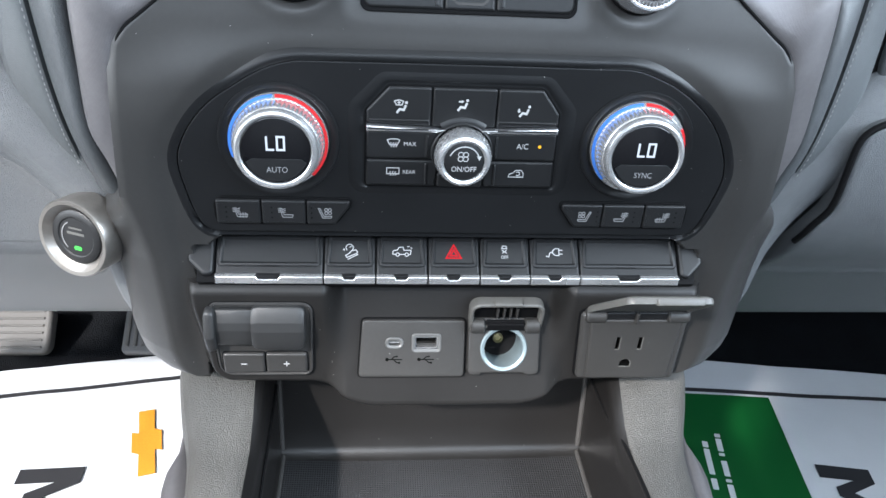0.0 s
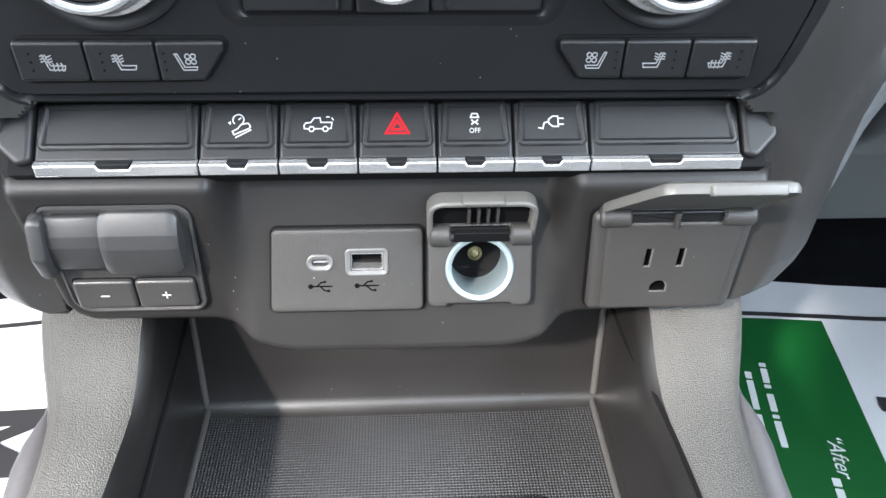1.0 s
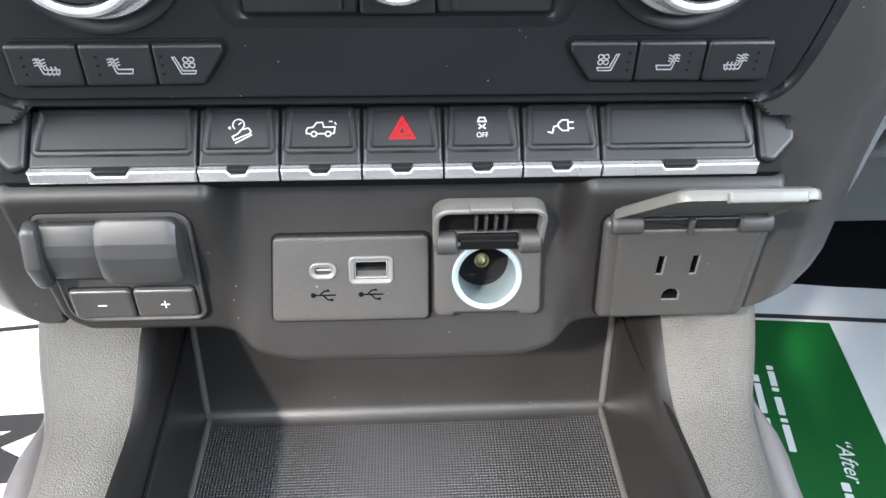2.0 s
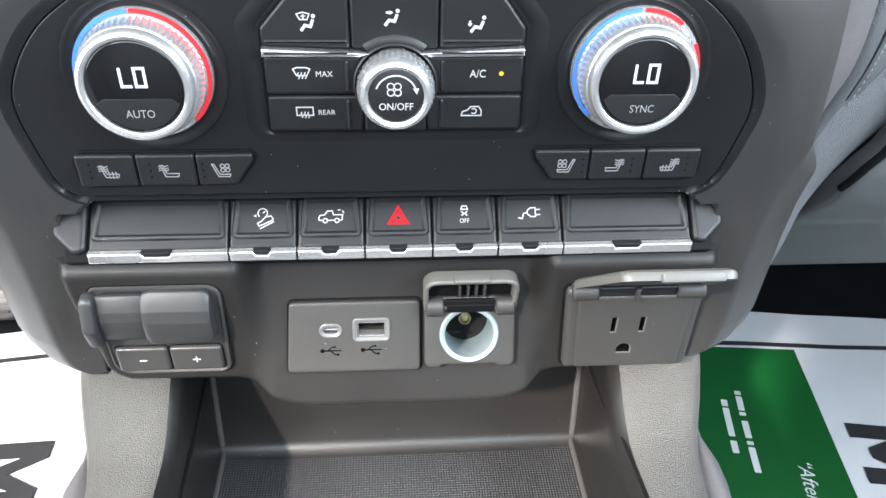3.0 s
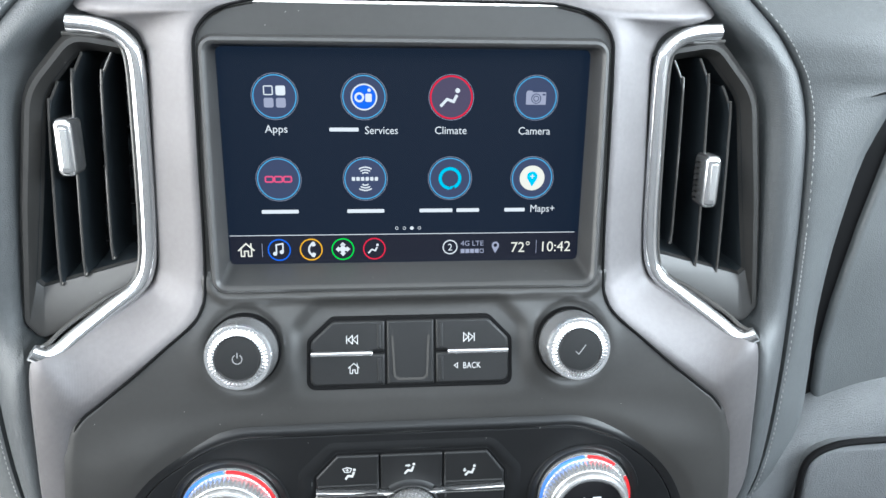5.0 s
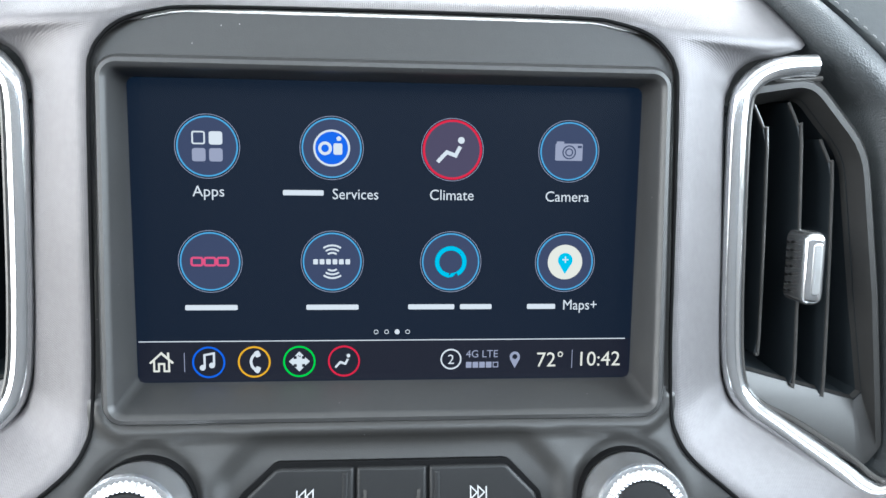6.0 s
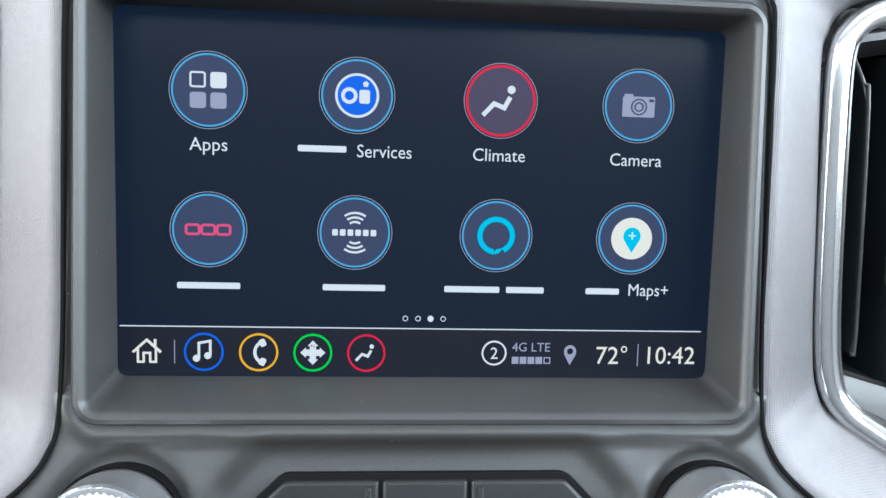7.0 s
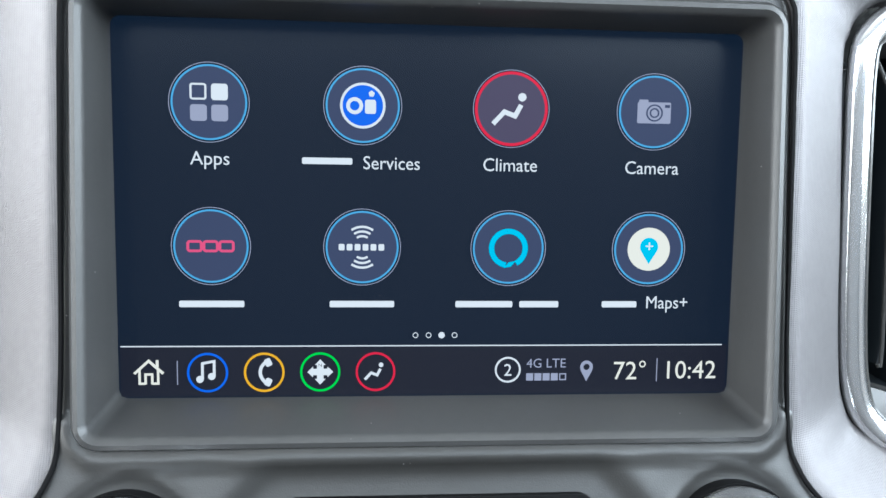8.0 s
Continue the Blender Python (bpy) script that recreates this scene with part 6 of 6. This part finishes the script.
def ac_outlet():
    so = thing("household_outlet", "grey three-pin household outlet with its lid swung open", "power outlet", (0.104, -0.045, 0.445))
    pl = Plane(0, -0.0450, 0, 0)
    poly = rounded([(0.0752, 0.4460, 0.003), (0.0885, 0.4452, 0.0006), (0.0900, 0.4466, 0.0006), (0.1240, 0.4466, 0.0006), (0.1250, 0.4452, 0.0006), (0.1335, 0.4460, 0.003), (0.1340, 0.4930, 0.003), (0.0725, 0.4930, 0.003)], 0.002, 4)
    part("joint", frame_ring(pl, [(inset(poly, -0.0010), -0.002), (inset(poly, -0.0009), 0.0016), (inset(poly, 0.0002), 0.0016)]), "gap", so, "dark joint round the outlet")
    inner = rounded([(0.0800, 0.4478), (0.1288, 0.4478), (0.1300, 0.4900), (0.0775, 0.4900)], 0.002, 4)
    part("faceplate", holed(pl, poly, [inset(inner, 0.0015)], -0.004, 0.0050, 0.0028, 0.002), "pocket", so)
    holes = [rect(x - 0.00085, 0.4698, x + 0.00085, 0.4778) for x in (0.0952, 0.1080)]
    holes.append([(0.0988, 0.4572), (0.1046, 0.4572), *circle(0.1017, 0.4592, 0.0029, 12, 0, 180)])
    plt = part("face", holed(pl, inner, [inset(q, -0.0003) for q in holes], 0.0040, 0.0064, 0.0014, 0.007), "pocket", so)
    g = pl.moved(0, 0, 0.0064)
    for x, w in ((0.0952, 0.0017), (0.1080, 0.0017)):
        hole = rect(x - w / 2, 0.4698, x + w / 2, 0.4778)
        slot = part("slot", frame_ring(g, [(inset(hole, -0.0002), 0.00005), (hole, -0.0062)], cap=True), "black_hole", plt, "dark blade slot")
        # Pale rim, widened right and below, paints the light caught by the edge.
        part("slot_glint", frame_ring(g, [([(u + 0.0005 * (u > x), q - 0.0004 * (q < 0.473)) for u, q in inset(hole, -0.0003)], 0.0001), (inset(hole, -0.0003), 0.0001), (inset(hole, -0.0001), -0.0003)]), "lid", slot, "pale rim painted as the light on the slot's edge")
    d = [(0.0988, 0.4572), (0.1046, 0.4572), *circle(0.1017, 0.4592, 0.0029, 12, 0, 180)]
    slot = part("ground_hole", frame_ring(g, [(inset(d, -0.0002), 0.00005), (d, -0.0062)], cap=True), "black_hole", plt, "dark arched ground hole")
    # Same painted light on the right and lower rim of the ground hole.
    part("slot_glint", frame_ring(g, [([(u + 0.0005 * (u > 0.1035), q - 0.0004 * (q < 0.4585)) for u, q in inset(d, -0.0003)], 0.0001), (inset(d, -0.0003), 0.0001), (inset(d, -0.0001), -0.0003)]), "lid", slot, "pale rim painted as the light on the slot's edge")
    for a, b in ((0.0745, 0.0860), (0.1205, 0.1330)):
        bm = bmesh.new()
        rings = []
        for s, rr in ((0, 0.0030), (0.001, 0.0040), (b - a - 0.001, 0.0040), (b - a, 0.0030)):
            rings.append([pl.at(a + s, 0.4915 + rr * math.sin(w), 0.0042 + rr * math.cos(w)) for w in [2 * math.pi * k / 20 for k in range(20)]])
        loft(bm, rings, cap0=True, cap1=True)
        part("hinge_knuckle", bm, "pocket", so)
    part("hinge_bar", plate(pl, rect(0.0855, 0.4878, 0.1210, 0.4945, 0.001), 0.001, 0.0058, 0.0010, 3), "panel", so, "dark hinge bar under the lid")
    part("hinge_stop", plate(pl, rect(0.1020, 0.4880, 0.1040, 0.4950, 0.0005), 0.006, 0.0082, 0.0008, 2), "pocket", so)
    lp = Plane(0, 0, 0)
    lp.o = Vector((0.104, -0.0500, 0.4955))
    v = Vector((0, -0.033, 0.0300)).normalized()
    lp.v, lp.n = v, Vector((0, -v.z, v.y)).normalized()
    shape = rounded([(-0.0300, -0.003, 0.003), (0.0285, -0.003, 0.003), (0.0255, 0.0400, 0.005), (-0.0195, 0.0400, 0.005)], 0.004, 5)
    lid = part("lid", frame_ring(lp, [(inset(shape, 0.0030), -0.0032), (inset(shape, 0.0006), -0.0022), (shape, -0.0008), (inset(shape, 0.0002), 0.0012), (inset(shape, 0.0014), 0.0012), (inset(shape, 0.0020), 0.0002)], cap=True), "lid", so, "warm grey lid swung up and out", 40)
    back = Plane(0, 0, 0)
    back.o, back.u, back.v, back.n = lp.o, lp.u, lp.v, -lp.n
    bm = bmesh.new()
    vs = [bm.verts.new(back.at(u, w, 0.0031)) for u, w in inset(shape, 0.0030)]
    bm.faces.new(vs)
    part("lid_top", bm, "lid", lid, "smooth outer face of the lid")
    part("finger_lip", plate(lp, rounded([(-0.0060, 0.0385), (0.0200, 0.0385), (0.0190, 0.0412), (-0.0050, 0.0412)], 0.0008, 3), -0.0010, 0.0022, 0.0008, 2), "lid", lid)


ac_outlet()


def start_button():
    sb = thing("start_button", "round chrome-ringed engine start button with green lamp", "button", (-0.200, -0.012, 0.517))
    pl = Plane(-0.1945, -0.0281, 0.5262, 8, -22)
    part("bezel", lathe(pl, [(0.0212, -0.012), (0.0212, 0.0030), (0.0204, 0.0042), (0.0185, 0.0040), (0.0160, 0.0010), (0.0148, 0.0)], 64, False), "ring", sb, "wide satin chrome bezel")
    cap = part("cap", lathe(pl, [(0.0149, -0.002), (0.0148, 0.0010), (0.0140, 0.0016), (0.0110, 0.0016), (0.0104, 0.0010), (0.0004, 0.0012)], 56), "key", sb, "grey-black domed cap")
    g = pl.moved(0, 0, 0.0012)
    part("words", flat(g, [rect(-0.0040, 0.0042, 0.0040, 0.0052), rect(-0.0052, 0.0012, 0.0052, 0.0026)]), "lid", cap, "faint lettering as plain bars")
    part("arc", strokes(g, [circle(0, 0, 0.0086, 20, 120, 230)], 0.0004), "dim", cap)
    part("lamp", flat(g, [rect(-0.0016, -0.0072, 0.0030, -0.0050, 0.0010)]), "led_green", cap, "lit green lamp")


start_button()


# ---------------------------------------------------------- console and tray
def console():
    con = thing("centre_console", "grained black console rails with an open storage tray between", "console", (0, -0.1, 0.30), kind="structure")
    y_far, y_near = -0.002, -0.42
    floor_z = 0.338
    # tray floor mat
    poly_y = [y_far - 0.006 + (y_near - y_far) * k / 10 for k in range(11)]
    bm = bmesh.new()
    loft(bm, [[Vector((x, y, floor_z + 0.0008 * (abs(x) / 0.1) ** 2)) for x in (-0.1015, -0.099, 0, 0.099, 0.1015)] for y in poly_y], closed=False)
    part("tray_mat", bm, "rubber", con, "dotted black rubber tray mat")
    # tray walls, rising to meet the stack at their far end
    prof = [(0.1120, 0.4030), (0.1080, 0.3985), (0.1066, 0.3940), (0.1060, 0.3860), (0.1046, 0.3500), (0.1036, 0.3410), (0.1020, 0.3384), (0.1000, 0.3374)]
    lift = lambda y: 0.030 * smooth(-0.065, -0.005, y)
    for sx in (-1, 1):
        bm = bmesh.new()
        loft(bm, [[Vector((sx * x, 0.03 - 0.45 * k / 45, z + lift(0.03 - 0.45 * k / 45) * (z > 0.38))) for x, z in prof] for k in range(46)], closed=False)
        part("tray_wall", bm, "tray", con, "smooth black tray side wall", 30)
    bm = bmesh.new()
    prof_b = [(0.026, 0.47), (0.0115, 0.40), (0.003, 0.36), (-0.0010, 0.3445), (-0.0045, 0.3400), (-0.0095, 0.3384)]
    loft(bm, [[Vector((x, y, z)) for x in (-0.125, -0.118, -0.104, 0, 0.104, 0.118, 0.125)] for y, z in prof_b], closed=False)
    part("tray_back", bm, "tray", con, "smooth black tray back wall", 60)
    for sx in (-1, 1):
        # Pale beads paint the highlights along the tray's corners and floor edges.
        part("corner_bead", tube([(sx * 0.1032, -0.0018, 0.343), (sx * 0.1036, 0.0030, 0.362), (sx * 0.1040, 0.0150, 0.420)], 0.0020, 10), "bead", con)
        run = {1: ((0.1050, 0.004, 0.4010), (0.1062, -0.030, 0.4015), (0.1108, -0.065, 0.4022), (0.1122, -0.12, 0.4042), (0.1122, -0.22, 0.4042), (0.1122, y_near, 0.4042)),
               -1: ((0.1050, 0.004, 0.3960), (0.1054, -0.035, 0.3890), (0.1054, -0.10, 0.3830), (0.1054, -0.20, 0.3815), (0.1054, y_near, 0.3815))}[sx]
        seam = spline([(sx * x, y, z) for x, y, z in run], 8)
        part("wall_seam", tube(seam, 0.0009, 8), "gap", con, "dark joint along the tray wall")
        part("seam_bead", tube([p + Vector((-sx * 0.0004, 0, -0.0016)) for p in seam], 0.0008, 8), "tray", con)
        part("floor_bead", tube([(sx * 0.1025, -0.004, 0.3388), (sx * 0.1022, -0.1, 0.3388), (sx * 0.1022, y_near, 0.3388)], 0.0019, 10), "bead", con)
    part("front_lip", plate(Plane(0.012, -0.063, 0.3385, 90), rounded([(-0.046, -0.012), (0.060, -0.012), (0.054, 0.0), (-0.040, 0.0)], 0.004, 4), -0.002, 0.0035, 0.003, 4), "tray", con, "raised lip at the near end of the tray")
    # grained rails
    for sx in (-1, 1):
        bm = bmesh.new()
        rings = []
        for k in range(81):
            y = 0.045 - 0.465 * k / 80
            out = float(np.interp(y, [-0.42, -0.108, -0.085, -0.066, -0.052, -0.038, -0.02, 0.04], [0.141, 0.1432, 0.1452, 0.1482, 0.1512, 0.1553, 0.159, 0.163]))
            shape = [(0.1120, 0.4030), (0.1150, 0.4048), (0.1200, 0.4056), (out - 0.014, 0.4052), (out - 0.007, 0.4036), (out - 0.003, 0.4005), (out - 0.001, 0.3950), (out, 0.3860), (out + 0.001, 0.36), (out + 0.001, 0.28)]
            rings.append([Vector((sx * x, y, z + lift(y) * (z > 0.37))) for x, z in shape])
        loft(bm, rings, closed=False)
        part("rail", bm, "grained", con, "grained black rail beside the tray", 60)
        bm = bmesh.new()
        rings = []
        for k in range(31):
            s = k / 30
            y = -0.036 - 0.38 * s
            e = float(np.interp(y, [-0.42, -0.108, -0.085, -0.066, -0.052, -0.036], [0.1405, 0.1427, 0.1447, 0.1477, 0.1507, 0.1555]))
            w = 0.0145 * smooth(0.0, 0.09, s) + 0.001
            rings.append([Vector((sx * x, y, z)) for x, z in ((e - 0.002, 0.3900), (e + 0.25 * w, 0.3925), (e + 0.6 * w, 0.3915), (e + 0.9 * w, 0.3870), (e + w, 0.3780), (e + w + 0.002, 0.2))])
        loft(bm, rings, closed=False)
        part("side_trim", bm, "silver", con, "pale silver side trim of the console", 50)
    slabby = bmesh.new()
    loft(slabby, [[Vector((x, y, z)) for x, y in ((-0.158, y_near), (0.158, y_near), (0.158, 0.30), (-0.158, 0.30))] for z in (0.004, 0.332)], cap0=True, cap1=True)
    part("base", slabby, "door", con, "dark console base")


console()


# ------------------------------------------------------------ paper mats
def crumple(x, y):
    return 0.0022 * noise.noise(Vector((x * 7, y * 7, 0.3))) + 0.0012 * noise.noise(Vector((x * 19, y * 19, 2.0)))


class Sheet:
    """Lays flat shapes on a slightly crumpled sheet of paper on the floor."""

    def __init__(self, z):
        self.z = z

    def at(self, u, v, h=0.0):
        return Vector((u, v, self.z + crumple(u, v) + h))

    def moved(self, u, v, h=0.0):
        return self


def sheet_grid(x0, y0, x1, y1, z, lean, n=40):
    bm = bmesh.new()
    loft(bm, [[Vector((x0 + (x1 - x0) * i / n, y0 + (y1 - y0 + lean * (x0 + (x1 - x0) * i / n)) * j / n, 0)) for i in range(n + 1)] for j in range(n + 1)], closed=False)
    for v in bm.verts:
        v.co.z = z + crumple(v.co.x, v.co.y)
    return bm


def strip(points_a, points_b, z, n=24):
    """A printed band between two straight edges, laid on the paper."""
    bm = bmesh.new()
    rows = []
    for k in range(n + 1):
        s = k / n
        a = Vector(points_a[0]).lerp(Vector(points_a[1]), s)
        b = Vector(points_b[0]).lerp(Vector(points_b[1]), s)
        rows.append([Vector((p.x, p.y, z + crumple(p.x, p.y))) for p in (a.lerp(b, q / 6) for q in range(7))])
    loft(bm, rows, closed=False)
    return bm


def floor_mat_left():
    mat = thing("paper_floor_mat", "printed white paper floor mat with a gold emblem", "floor mat", (-0.45, 0.3, 0.004), group="paper mats")
    part("sheet", sheet_grid(-0.78, -0.25, -0.185, 0.565, 0.010, 0.17), "paper", mat)
    part("border_line", strip(((-0.78, 0.372), (-0.20, 0.470)), ((-0.78, 0.380), (-0.20, 0.478)), 0.0116), "ink", mat, "black printed border line")
    s = Sheet(0.0118)
    poly = [(-0.010, 0.057), (0.010, 0.057), (0.0095, 0.020), (0.018, 0.015), (0.018, -0.020), (0.0095, -0.016), (0.010, -0.057), (-0.010, -0.057), (-0.0095, -0.020), (-0.018, -0.015), (-0.018, 0.020), (-0.0095, 0.016)]
    part("emblem", flat(s, [turned(poly, -0.327, 0.333, 14)], 0.0006), "gold", mat, "plain gold emblem shape")
    part("letter", flat(s, [turned(bold_m(0.088, 0.074), -0.4235, 0.246, -87.6)], 0.0006), "ink", mat, "large bold black letter M")


def bold_m(w, h):
    pts = [(0, 0), (0, 1), (0.27, 1), (0.5, 0.52), (0.73, 1), (1, 1), (1, 0), (0.75, 0), (0.75, 0.62), (0.58, 0.22), (0.42, 0.22), (0.25, 0.62), (0.25, 0)]
    return [((a - 0.5) * w, (b - 0.5) * h) for a, b in pts][::-1]


def floor_mat_right():
    mat = thing("paper_floor_mat", "printed paper floor mat with a green band and black letter", "floor mat", (0.5, 0.25, 0.004), group="paper mats")
    part("sheet", sheet_grid(0.185, -0.25, 0.84, 0.546, 0.010, -0.128), "paper", mat)
    part("border_line", strip(((0.2, 0.436), (0.84, 0.378)), ((0.2, 0.444), (0.84, 0.386)), 0.0116), "ink", mat, "black printed border line")
    part("green_band", strip(((0.28, 0.424), (0.530, 0.402)), ((0.28, -0.20), (0.440, -0.20)), 0.0114), "green", mat, "green printed band")
    part("band_edge", strip(((0.530, 0.402), (0.440, -0.20)), ((0.535, 0.402), (0.445, -0.20)), 0.0117), "paper", mat, "white line beside the band")
    s = Sheet(0.0118)
    # lines of small print as plain bars, running along the mat
    def line(x, y, starts, t):
        d = Vector((-0.19, -0.98)).normalized()
        bars = [turned(rect(-w / 2, -t / 2, w / 2, t / 2, 0.001), x + d.x * (a + w / 2), y + d.y * (a + w / 2), -101) for a, w in starts]
        for b in bars:
            part("small_print", flat(s, [b], 0.0005), "paper", mat, "small print as a plain bar")

    line(0.4235, 0.331, ((0.0, 0.006), (0.009, 0.022), (0.034, 0.005), (0.048, 0.026), (0.079, 0.005), (0.088, 0.036)), 0.0075)
    line(0.4015, 0.318, ((0.0, 0.010), (0.013, 0.044), (0.064, 0.018)), 0.0075)
    line(0.436, 0.170, ((0.0, 0.010), (0.013, 0.020), (0.04, 0.04)), 0.0085)
    part("slogan", lettering(s, "\u201cAfter", 0.0235, 0.4525, 0.194, 0.0005, 0.9, 0.3, -101), "paper", mat, "white slanted printed word")
    part("letter", flat(s, [turned(bold_m(0.086, 0.068), 0.560, 0.226, -99.6)], 0.0006), "ink", mat, "large bold black letter M")


floor_mat_left()
floor_mat_right()


def brake_pedal():
    p = thing("brake_pedal", "wide ribbed grey rubber brake pedal over the carpet", "pedal", (-0.60, 0.56, 0.05))
    pl = Plane(-0.585, 0.515, 0.050, 48)
    pad = part("pad", plate(pl, rect(-0.085, -0.035, 0.085, 0.035, 0.014), -0.018, 0.0, 0.006, 4, back=True), "pedal", p)
    for k in range(6):
        v = -0.026 + 0.0104 * k
        part("rib", plate(pl, rect(-0.075, v - 0.0016, 0.075, v + 0.0016, 0.001), -0.001, 0.0022, 0.001, 2), "pedal", pad)
    part("arm", tube([pl.at(0, 0, -0.015), (-0.585, 0.66, 0.2), (-0.585, 0.74, 0.5)], 0.012, 10), "gap", p)


def accelerator_pedal():
    p = thing("accelerator_pedal", "narrow upright ribbed accelerator pedal", "pedal", (-0.375, 0.55, 0.03))
    pl = Plane(-0.375, 0.555, 0.06, 55)
    pad = part("pad", plate(pl, rect(-0.030, -0.070, 0.030, 0.070, 0.008), -0.012, 0.0, 0.004, 3, back=True), "door", p)
    for k in range(5):
        u = -0.022 + 0.011 * k
        part("rib", plate(pl, rect(u - 0.0025, -0.060, u + 0.0025, 0.060, 0.001), -0.001, 0.0026, 0.001, 2), "pedal", pad)
    part("arm", tube([pl.at(0, 0.05, -0.010), (-0.375, 0.72, 0.3), (-0.375, 0.76, 0.5)], 0.009, 8), "gap", p)


brake_pedal()
accelerator_pedal()
